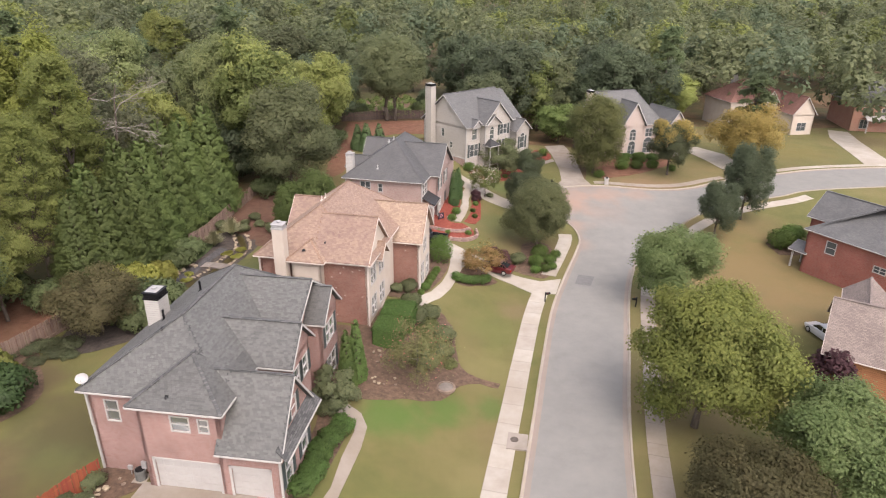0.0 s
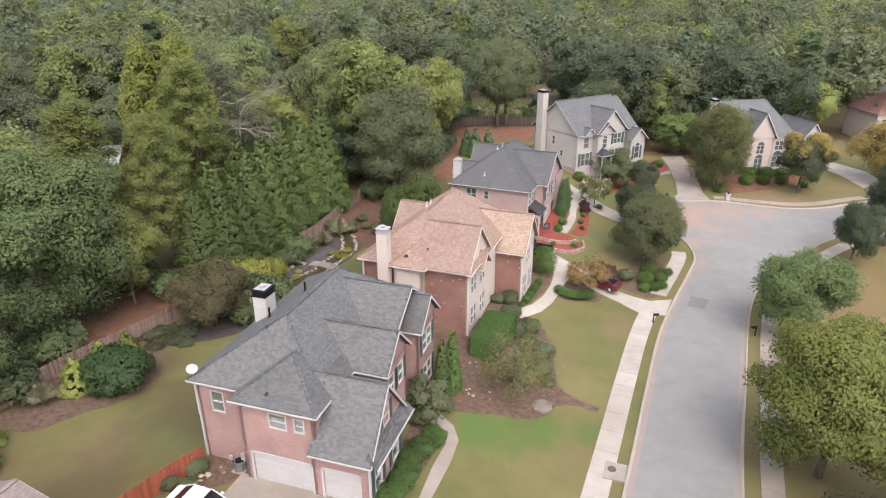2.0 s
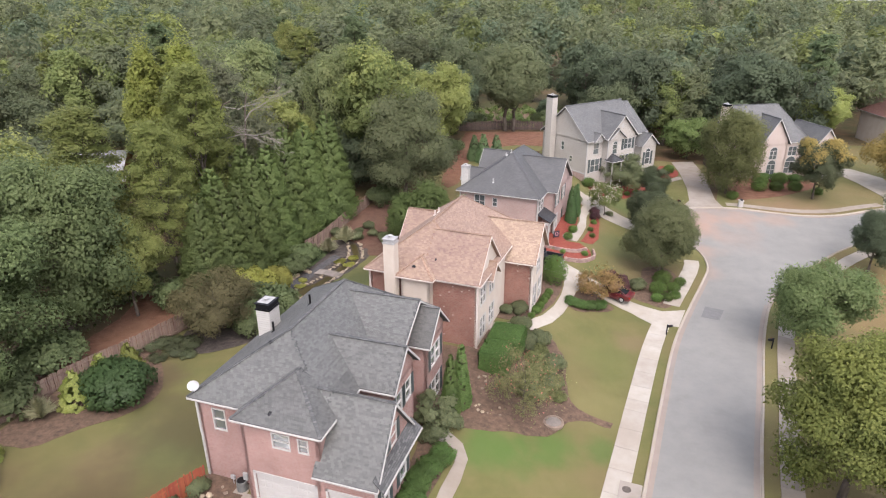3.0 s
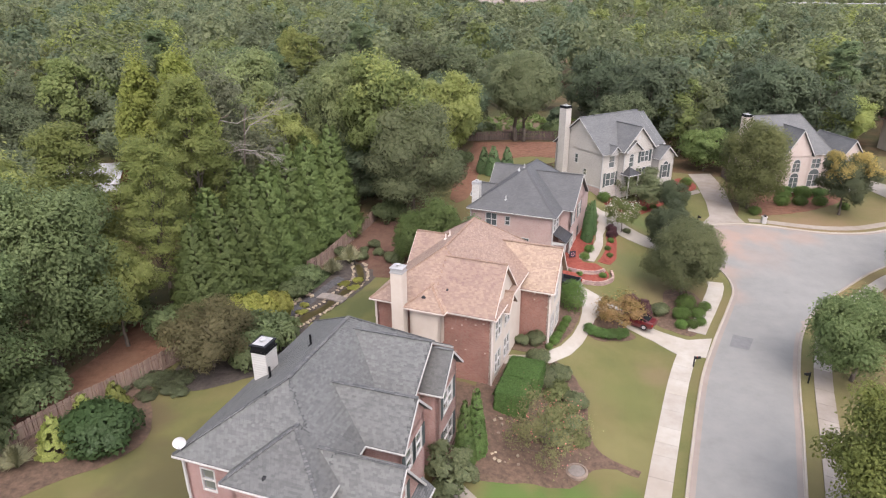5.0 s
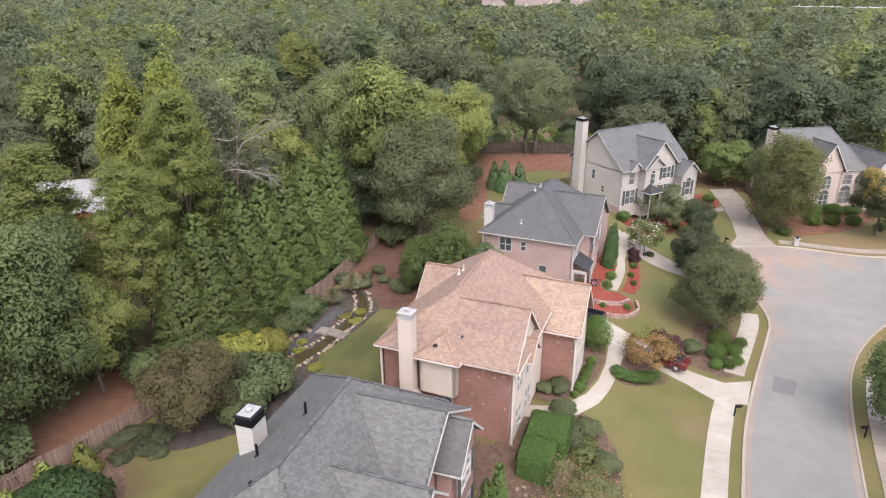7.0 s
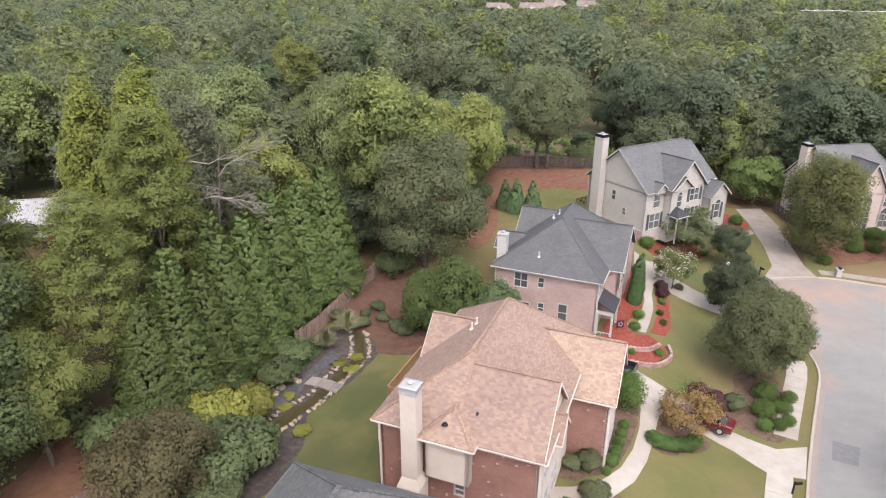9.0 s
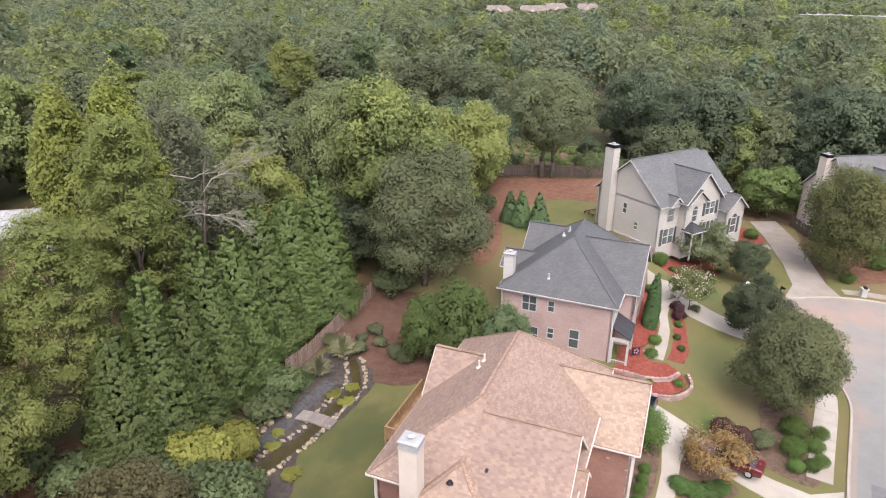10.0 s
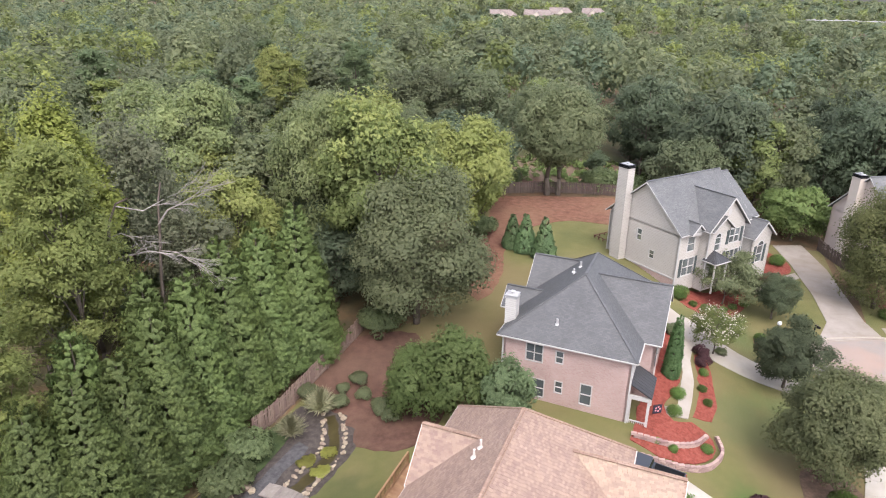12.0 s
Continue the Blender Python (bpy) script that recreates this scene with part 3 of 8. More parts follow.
def slabs(name, line, offset0, offset1, length, mat, label, lift=0.09):
    """A footpath of separate concrete slabs along a line."""
    owner = thing(name, Matrix.Identity(4), label, "sidewalk", kind="structure")
    nrm = sides(line)
    acc, start = 0.0, 0
    for k in range(1, len(line)):
        acc += (line[k] - line[k - 1]).length
        if acc >= length or k == len(line) - 1:
            s = Shape()
            a0, a1, na, nb = line[start], line[k], nrm[start], nrm[k]
            d = (a1 - a0).normalized() * 0.012
            q = [(a0 + na * offset0 + d), (a1 + nb * offset0 - d), (a1 + nb * offset1 - d), (a0 + na * offset1 + d)]
            s.slab([(p.x, p.y, ground_z(p.x, p.y) + lift) for p in q], 0.16)
            part("slab", s, mat, owner)
            acc, start = 0.0, k
    return owner


# ---- houses ----
class House:
    """A house in its own frame: u to its right when one looks north, v north, z above its base."""
    def __init__(self, x, y, z, turn, label, trim):
        self.e = thing("house", pose(x, y, z, 0, 0, turn), label, "house")
        self.trim = trim
        self.singles = 0

    def wall(self, p0, p1, z0, z1, mat, openings=(), name="wall", thick=0.25):
        """A wall from p0 to p1 (outside on the right of that way), with openings (s0, s1, za, zb, style, shutters) cut through."""
        a, b = Vector(p0), Vector(p1)
        d = (b - a)
        L = d.length
        d.normalize()
        nr = Vector((d.y, -d.x))
        at = lambda s_, z, o=0.0: (a.x + d.x * s_ + nr.x * o, a.y + d.y * s_ + nr.y * o, z)
        ss = sorted({0.0, L, *[o[0] for o in openings], *[o[1] for o in openings]})
        zz = sorted({z0, z1, *[o[2] for o in openings], *[o[3] for o in openings]})
        s = Shape()
        for i in range(len(ss) - 1):
            for j in range(len(zz) - 1):
                cs, cz = (ss[i] + ss[i + 1]) / 2, (zz[j] + zz[j + 1]) / 2
                if any(o[0] < cs < o[1] and o[2] < cz < o[3] for o in openings):
                    continue
                for o_ in (0.0, -thick):
                    s.face(at(ss[i], zz[j], o_), at(ss[i + 1], zz[j], o_), at(ss[i + 1], zz[j + 1], o_), at(ss[i], zz[j + 1], o_))
        for q0, q1 in (((0, z0), (0, z1)), ((L, z0), (L, z1)), ((0, z1), (L, z1)), ((0, z0), (L, z0))):
            s.face(at(*q0), at(*q1), at(*q1, -thick), at(*q0, -thick))
        for o in openings:
            c = [(o[0], o[2]), (o[1], o[2]), (o[1], o[3]), (o[0], o[3])]
            for k in range(4):
                q0, q1 = c[k], c[(k + 1) % 4]
                s.face(at(*q0), at(*q1), at(*q1, -thick), at(*q0, -thick))
        w = part(name, s, mat, self.e)
        m = Matrix(((d.x, nr.x, 0, a.x), (d.y, nr.y, 0, a.y), (0, 0, 1, 0), (0, 0, 0, 1)))
        for o in openings:
            self.fill(m, *o)
        return w

    def fill(self, m, s0, s1, za, zb, style="sash", shutters=False):
        """What stands in an opening: in m, x runs along the wall, y out of it."""
        if style == "none":
            return
        if style == "garage":
            s = Shape()
            rows = 4
            for r in range(rows):
                h = (zb - za) / rows
                n = max(2, round((s1 - s0) / 0.6))
                s.box(s0, s1, -0.16, -0.12, za + r * h + 0.01, za + (r + 1) * h - 0.01, m)
                for k in range(n):
                    w = (s1 - s0) / n
                    s.box(s0 + k * w + 0.08, s0 + (k + 1) * w - 0.08, -0.12, -0.1, za + r * h + 0.1, za + (r + 1) * h - 0.1, m)
            d = part("garage_door", s, WHITE, self.e, "white panelled sectional garage door")
            s = Shape()
            for x0, x1, z0, z1 in ((s0 - 0.14, s0 + 0.02, za, zb + 0.16), (s1 - 0.02, s1 + 0.14, za, zb + 0.16), (s0 - 0.14, s1 + 0.14, zb - 0.02, zb + 0.16)):
                s.box(x0, x1, -0.03, 0.04, z0, z1, m)
            part("door_casing", s, self.trim, d)
            return
        if style == "door":
            s = Shape()
            s.box(s0, s1, -0.16, -0.1, za, zb, m)
            for k in range(2):
                for j in range(3):
                    w, h = (s1 - s0) / 2, (zb - za) / 3
                    s.box(s0 + k * w + 0.1, s0 + (k + 1) * w - 0.1, -0.1, -0.08, za + j * h + 0.1, za + (j + 1) * h - 0.1, m)
            d = part("door", s, SHUTTER, self.e, "dark panelled front door")
            s = Shape()
            s.box(s1 - 0.14, s1 - 0.1, -0.1, -0.04, za + 0.95, za + 1.1, m)
            part("handle", s, STEEL, d)
            return
        w, h = s1 - s0, zb - za
        t = 0.055
        n = 3 if w > 2.3 else 2 if w > 1.35 else 1
        zm = za + h * 0.5
        xs = [s0 - t, s0 + 0.03]
        for k in range(1, n):
            xs += [s0 + w * k / n - 0.035, s0 + w * k / n + 0.035]
        xs += [s1 - 0.03, s1 + t]
        zs = [za - t, za + 0.03, zm - 0.018, zm + 0.018, zb - 0.03, zb + t]
        s = Shape()
        s.lattice(xs, zs, -0.06, 0.04, m)
        f = part("window", s, self.trim if self.trim is not TRIM_PINK else WHITE, self.e)
        for k in range(n):
            for z0, z1, blind in ((za + 0.05, zm - 0.03, 0), (zm + 0.03, zb - 0.05, 1)):
                s = Shape()
                s.box(s0 + w * k / n + 0.05, s0 + w * (k + 1) / n - 0.05, -0.075, -0.065, z0, z1, m)
                p = part("pane", s, GLASS, f)
                p.visible_shadow = False
        if style in ("blind", "arch"):
            s = Shape()
            s.box(s0 + 0.05, s1 - 0.05, -0.14, -0.13, za + h * 0.1, zb, m)
            part("blind", s, BLIND, f, "pale window blind")
        if style == "arch":
            c = (s0 + s1) / 2
            r0, r1 = w / 2 - 0.05, w / 2 + t
            arc = [(math.cos(math.pi * k / 8), math.sin(math.pi * k / 8)) for k in range(9)]
            s = Shape()
            pts = [m @ Vector((c + r * ca, y, zb + r * sa)) for ca, sa in arc for r, y in ((r0, 0.045), (r1, 0.045), (r1, -0.02), (r0, -0.02))]
            s.solid(pts, [tuple(4 * k + q for q in (a, b, b + 4, a + 4)) for k in range(8) for a, b in ((0, 1), (1, 2), (2, 3))] + [(4 * k + 3, 4 * k, 4 * k + 4, 4 * k + 7) for k in range(8)])
            part("arch_trim", s, WHITE, f)
            s = Shape()
            s.slab([m @ Vector((c + (w / 2 - 0.04) * math.cos(math.pi * k / 10), 0.012, zb + (w / 2 - 0.04) * math.sin(math.pi * k / 10))) for k in range(11)], 0.02, -(m.to_3x3() @ Vector((0, 1, 0))))
            part("fanlight", s, GLASS, f)
        if shutters:
            for x0, x1 in ((s0 - t - 0.48, s0 - t - 0.03), (s1 + t + 0.03, s1 + t + 0.48)):
                s = Shape()
                s.box(x0, x1, 0.004, 0.04, za - 0.05, zb + 0.05, m)
                for k in range(int(h / 0.16)):
                    s.box(x0 + 0.05, x1 - 0.05, 0.04, 0.055, za + k * 0.16, za + k * 0.16 + 0.1, m)
                part("shutter", s, SHUTTER, f, "dark louvred shutter")

    def body(self, pts, z0, z1, mat, openings={}, mats={}):
        """Walls round a footprint given anticlockwise; openings and other materials by side."""
        n = len(pts)
        for k in range(n):
            self.wall(pts[k], pts[(k + 1) % n], z0, z1, mats.get(k, mat), openings.get(k, ()))
        s = Shape()
        s.face(*[(u, v, z1 - 0.02) for u, v in pts])
        part("ceiling", s, WHITE, self.e)

    def corner_boards(self, pts, z0, z1, w=0.14):
        for u, v in pts:
            s = Shape()
            s.box(u - w / 2, u + w / 2, v - w / 2, v + w / 2, z0, z1)
            part("downspout", s, self.trim, self.e)

    def roof(self, u0, u1, v0, v1, ze, zr, axis, mat, hips=(False, False), thick=0.2, wall_mat=None, inset=0.4, gutter=True, run=1.0, louvre=False, mid=None, tabs=None, single=None, hidden_hips=(), plain_ends=()):
        """A gable or hip roof over an eave rectangle; the ridge runs along axis. Gable ends get a wall and rake boards."""
        if axis == "v":
            a0, a1, b0, b1 = v0, v1, u0, u1
            P = lambda a, b, z: Vector((b, a, z))
        else:
            a0, a1, b0, b1 = u0, u1, v0, v1
            P = lambda a, b, z: Vector((a, b, z))
        half = (b1 - b0) / 2
        bm_ = (b0 + b1) / 2 if mid is None else mid
        run = run if isinstance(run, tuple) else (run, run)
        r0 = a0 + (half * run[0] if hips[0] else 0)
        r1 = a1 - (half * run[1] if hips[1] else 0)
        s = Shape()
        top = [P(a0, b0, ze), P(a1, b0, ze), P(a1, b1, ze), P(a0, b1, ze), P(r0, bm_, zr), P(r1, bm_, zr)]
        fs = [(0, 1, 5, 4), (2, 3, 4, 5)] + ([(3, 0, 4)] if hips[0] else []) + ([(1, 2, 5)] if hips[1] else [])
        rim = [(0, 1), (2, 3)] + ([(3, 0)] if hips[0] else [(3, 4), (4, 0)]) + ([(1, 2)] if hips[1] else [(1, 5), (5, 2)])
        s.solid(top + [q - Vector((0, 0, thick)) for q in top], fs + [tuple(k + 6 for k in reversed(f)) for f in fs] + [(j, i, i + 6, j + 6) for i, j in rim])
        roof = part("roof", s, mat, self.e)
        if tabs:
            self.shingle(roof, top, fs, tabs, single)
        s = Shape()
        s.beam(P(r0, bm_, zr + 0.02), P(r1, bm_, zr + 0.02), 0.26, 0.05)
        part("ridge_cap", s, mat, roof)
        for k, (h, a, r) in enumerate(((hips[0], a0, r0), (hips[1], a1, r1))):
            if h:
                for b in (b0, b1):
                    if (k, b == b1) in hidden_hips:
                        continue
                    hb = Shape()
                    hb.beam(P(a, b, ze + 0.015), P(r, bm_, zr + 0.015), 0.22, 0.04)
                    part("hip_cap", hb, mat, roof)
        if gutter:
            for b, sg in ((b0, -1), (b1, 1)):
                g = Shape()
                g.beam(P(a0, b + sg * 0.04, ze - 0.11), P(a1, b + sg * 0.04, ze - 0.1), 0.075, 0.1)
                part("gutter", g, self.trim, roof)
            for h, a, sg in ((hips[0], a0, -1), (hips[1], a1, 1)):
                if h:
                    g = Shape()
                    g.beam(P(a + sg * 0.04, b0, ze - 0.11), P(a + sg * 0.04, b1, ze - 0.1), 0.075, 0.1)
                    part("gutter", g, self.trim, roof)
        for end, (h, a, sg) in enumerate(((hips[0], a0, 1), (hips[1], a1, -1))):
            if not h and end not in plain_ends:
                for b in (b0, b1):
                    g = Shape()
                    g.beam(P(a - sg * 0.02, b, ze - 0.12), P(a - sg * 0.02, bm_, zr - 0.12), 0.05, 0.14)
                    part("rake_board", g, self.trim, roof)
                if wall_mat:
                    k = inset / half
                    zi = ze + (zr - ze) * k - thick
                    g = Shape()
                    w0, w1 = a + sg * inset, a + sg * (inset + 0.2)
                    tri = [P(w0, b0 + inset, ze - 0.4), P(w0, b1 - inset, ze - 0.4), P(w0, b1 - inset, zi), P(w0, bm_, zr - thick), P(w0, b0 + inset, zi)]
                    d = P(w1, 0, 0) - P(w0, 0, 0)
                    g.slab(tri, 1.0, d)
                    gw = part("gable", g, wall_mat, self.e)
                    if louvre:
                        g = Shape()
                        c = P(w0 - sg * 0.03, bm_, ze + (zr - ze) * 0.5)
                        dirb = P(0, 1, 0)
                        g.slab([c + dirb * 0.3 * math.cos(math.tau * q / 8) + Vector((0, 0, 0.42 * math.sin(math.tau * q / 8))) for q in range(8)], 1.0, P(sg * 0.02, 0, 0))
                        part("louvre", g, self.trim, gw)
        return roof

    def shingle(self, roof, top, faces, mat, single):
        """Shingle tabs laid over the roof's planes; those over the plan rectangle `single` are pieces of their own, up to 300."""
        s = Shape()
        W, H = 0.26, 0.14
        rr = random.Random(len(top) + int(top[0].x * 10))
        tab = [Vector(q) for q in ((0.008, 0.0, 0.0), (W - 0.008, 0.0, 0.0), (W - 0.008, H + 0.03, 0.0), (0.008, H + 0.03, 0.0), (0.008, 0.0, 0.02), (W - 0.008, 0.0, 0.02), (W - 0.008, H + 0.03, 0.006), (0.008, H + 0.03, 0.006))]
        sides_ = [(4, 5, 6, 7), (0, 1, 5, 4), (1, 2, 6, 5), (3, 0, 4, 7)]
        shared = None
        for f in faces:
            pts = [top[k] for k in f]
            nrm = (pts[1] - pts[0]).cross(pts[2] - pts[0]).normalized()
            if nrm.z < 0:
                nrm = -nrm
            t = Vector((-nrm.y, nrm.x, 0)).normalized()
            up = nrm.cross(t)
            if up.z < 0:
                up, t = -up, -t
            o = pts[0]
            flat = [((q - o).dot(t), (q - o).dot(up)) for q in pts]
            x0, x1 = min(q[0] for q in flat), max(q[0] for q in flat)
            y0, y1 = min(q[1] for q in flat), max(q[1] for q in flat)
            row = 0
            y = y0
            while y < y1 - H * 0.5:
                xs = []
                for (ax, ay), (bx, by) in zip(flat, flat[1:] + flat[:1]):
                    if (ay - y - H / 2) * (by - y - H / 2) < 0:
                        xs.append(ax + (bx - ax) * (y + H / 2 - ay) / (by - ay))
                if len(xs) >= 2:
                    x = x0 + (0.11, 0.28, 0.0, 0.2)[row % 4] - W
                    while x < max(xs):
                        if x > min(xs) - 0.02 and x + W < max(xs) + 0.02:
                            base = o + t * x + up * y + nrm * 0.003
                            lift = nrm * rr.uniform(0, 0.005)
                            m = Matrix(((t.x, up.x, nrm.x, base.x + lift.x), (t.y, up.y, nrm.y, base.y + lift.y), (t.z, up.z, nrm.z, base.z + lift.z), (0, 0, 0, 1)))
                            if single and self.singles < 300 and single[0] < base.x < single[1] and single[2] < base.y < single[3]:
                                self.singles += 1
                                if shared is None:
                                    one = Shape()
                                    one.solid(tab, sides_)
                                    shared = mesh_of("shingle", one, mat, uv=False)
                                ob = new("shingle", shared)
                                ob.parent = roof
                                ob.matrix_local = m
                            else:
                                s.solid([m @ q for q in tab], sides_)
                        x += W
                y += H
                row += 1
        ob = part("shingles", s, mat, roof, uv=False)
        ob["kind"] = "stuff"

    def chimney(self, u, v, w, d, z0, z1, mat, cap=BLACK, shoulder=None, band=0.32):
        c = Shape()
        c.box(u - w / 2, u + w / 2, v - d / 2, v + d / 2, z0, z1)
        if shoulder:
            zs, extra = shoulder
            b0, b1 = v - d / 2 - extra, v + d / 2 + extra
            a0, a1 = u - w / 2 - extra, u + w / 2 + extra
            c.box(a0, a1, b0, b1, z0, zs)
            c.solid([(a0, b0, zs), (a1, b0, zs), (a1, b1, zs), (a0, b1, zs), (u - w / 2, v - d / 2, zs + 0.7), (u + w / 2, v - d / 2, zs + 0.7), (u + w / 2, v + d / 2, zs + 0.7), (u - w / 2, v + d / 2, zs + 0.7)],
                    [(0, 1, 5, 4), (1, 2, 6, 5), (2, 3, 7, 6), (3, 0, 4, 7)])
        ch = part("chimney", c, mat, self.e)
        s = Shape()
        s.lathe_square(u, v, w, d, [(0.05, z1 - 0.12), (0.05, z1), (-0.02, z1), (-0.02, z1 + band), (0.06, z1 + band), (0.06, z1 + band + 0.06), (-0.1, z1 + band + 0.1)])
        part("cap", s, cap, ch)
        s = Shape()
        s.box(u - w / 2 + 0.1, u + w / 2 - 0.1, v - d / 2 + 0.1, v + d / 2 - 0.1, z1 + band + 0.08, z1 + band + 0.115)
        part("flashing", s, STEEL, ch)
        z2 = z1 + band + 0.08
        s = Shape()
        s.lathe((u, v, z2), [(0.15, 0), (0.15, 0.14), (0.24, 0.15), (0.25, 0.19), (0.05, 0.26)], 10)
        part("flue", s, STEEL, ch)
        return ch

    def pipe(self, u, v, z, h=0.45, r=0.06, mat=BLACK):
        s = Shape()
        s.tube((u, v, z - 0.3), (u, v, z + h), r, r, 8)
        s.lathe((u, v, z - 0.05), [(r + 0.14, 0), (r + 0.02, 0.14), (r + 0.01, 0.16)], 8)
        part("vent_pipe", s, mat, self.e)


PALE_BOARD = courses("pale_grey_boards", (0.36, 0.35, 0.33), (0.385, 0.37, 0.35), (0.25, 0.24, 0.23), 9.0, 0.18, 0.012, 0.7, 0.4, noise_amount=0.06)
SEAM_ROOF = courses("dark_standing_seam_roof", (0.035, 0.035, 0.038), (0.045, 0.045, 0.048), (0.02, 0.02, 0.022), 0.4, 40.0, 0.03, 0.45, 0.5, noise_amount=0.08)


def house_pink():
    """The pink brick house with the three-bay garage."""
    h = House(-10.0, 30.3, 3.4, -7.5, "two-storey pink brick house with grey shingle hip roof", WHITE)
    ez = 6.53
    # main body with the garage wing
    h.body([(-12.9, 1.35), (-8.9, 1.35), (-8.9, 0.25), (-3.5, 0.25), (-3.5, 17.2), (-12.9, 17.2)], -0.6, ez - 0.15, PINK_BRICK,
           {0: [(1.1, 2.0, 4.1, 5.7, "blind"), (3.3, 3.75, 4.8, 5.7, "sash")], 2: [(0.6, 4.9, 0.05, 2.35, "garage"), (2.2, 3.4, 4.75, 5.85, "sash"), (4.0, 4.65, 4.8, 5.8, "sash")]})
    h.body([(-3.9, 0.22), (0.1, 0.22), (0.1, 5.7), (-3.9, 5.7)], -0.6, 3.7, PINK_BRICK,
           {0: [(0.75, 3.25, 0.05, 2.35, "garage")], 1: [(0.7, 1.8, 0.7, 2.7, "sash", True), (3.6, 4.7, 0.7, 2.7, "sash", True)]})
    h.roof(-13.3, -3.1, 0.95, 17.6, ez, 9.98, "v", GREY_SHINGLE, (True, True), run=(0.87, 0.82), mid=-8.0, tabs=GREY_TAB, single=(-7.4, -2.0, 0.0, 9.5), hidden_hips=((0, True),))
    h.roof(-9.3, -3.1, -0.15, 3.3, ez + 0.02, 8.72, "v", GREY_SHINGLE, (True, False), tabs=GREY_TAB, plain_ends=(1,))
    # garage gable over a shingled pent
    h.roof(-3.84, 0.45, -0.3, 6.1, 3.75, 7.75, "u", GREY_SHINGLE, (False, False), wall_mat=PINK_BRICK, inset=0.32, tabs=GREY_TAB, plain_ends=(0,))
    h.roof(-6.0, -3.8, 0.45, 5.35, 4.688, 7.75, "u", GREY_SHINGLE, (False, False), gutter=False, tabs=GREY_TAB, plain_ends=(0, 1))
    h.wall((0.17, 2.15), (0.17, 3.65), 4.5, 6.25, PINK_BRICK, [(0.3, 1.2, 4.7, 6.05, "sash", True)], thick=0.05)
    s = Shape()
    s.slab([(0.85, -0.3, 3.72), (0.85, 6.1, 3.72), (0.12, 6.0, 4.45), (0.12, -0.2, 4.45)], 0.1)
    pent = part("pent_roof", s, GREY_SHINGLE, h.e)
    s = Shape()
    s.beam((0.89, -0.3, 3.64), (0.89, 6.1, 3.64), 0.075, 0.1)
    part("gutter", s, WHITE, pent)
    # cross gables of the front
    h.roof(-7.6, -0.6, 5.2, 9.8, ez, 8.8, "u", GREY_SHINGLE, (False, False), wall_mat=PINK_BRICK, tabs=GREY_TAB, plain_ends=(0,))
    h.body([(-3.6, 5.6), (-1.0, 5.6), (-1.0, 9.4), (-3.6, 9.4)], -0.6, ez - 0.15, PINK_BRICK, {1: [(0.6, 1.6, 4.0, 5.6, "sash", True), (2.3, 3.3, 4.0, 5.6, "sash", True), (1.3, 2.5, 0.2, 2.4, "door")]})
    h.roof(-8.0, -1.6, 8.2, 17.4, ez, 9.5, "u", GREY_SHINGLE, (False, False), wall_mat=PINK_BRICK, tabs=GREY_TAB, plain_ends=(0,))
    h.body([(-3.6, 9.5), (-2.0, 9.5), (-2.0, 17.0), (-3.6, 17.0)], -0.6, ez - 0.15, PINK_BRICK)
    h.body([(-2.1, 11.5), (-0.7, 11.5), (-0.7, 15.3), (-2.1, 15.3)], -0.6, ez - 0.15, PINK_BRICK, {1: [(0.9, 2.9, 4.0, 5.7, "sash", True), (0.9, 2.9, 0.8, 2.7, "sash", True)]})
    h.roof(-4.6, -0.3, 11.15, 15.7, ez, 8.7, "u", GREY_SHINGLE, (False, False), wall_mat=PINK_BRICK, tabs=GREY_TAB, plain_ends=(0,))
    h.chimney(-12.1, 8.95, 1.1, 1.3, 0, 9.3, PALE_BOARD, band=0.36)
    h.corner_boards([(-12.9, 1.32), (0.1, 0.2)], -0.3, 3.6)
    h.corner_boards([(-12.92, 1.3)], 3.6, ez - 0.1)
    for u, v, z, q, r in ((-9.03, 4.6, 9.28, 0.1, 0.09), (-6.84, 0.6, 7.0, 0.1, 0.09), (-9.5, 10.6, 9.0, 0.8, 0.08), (-10.7, 7.4, 8.2, 0.8, 0.08)):
        h.pipe(u, v, z, q, r)
    return h


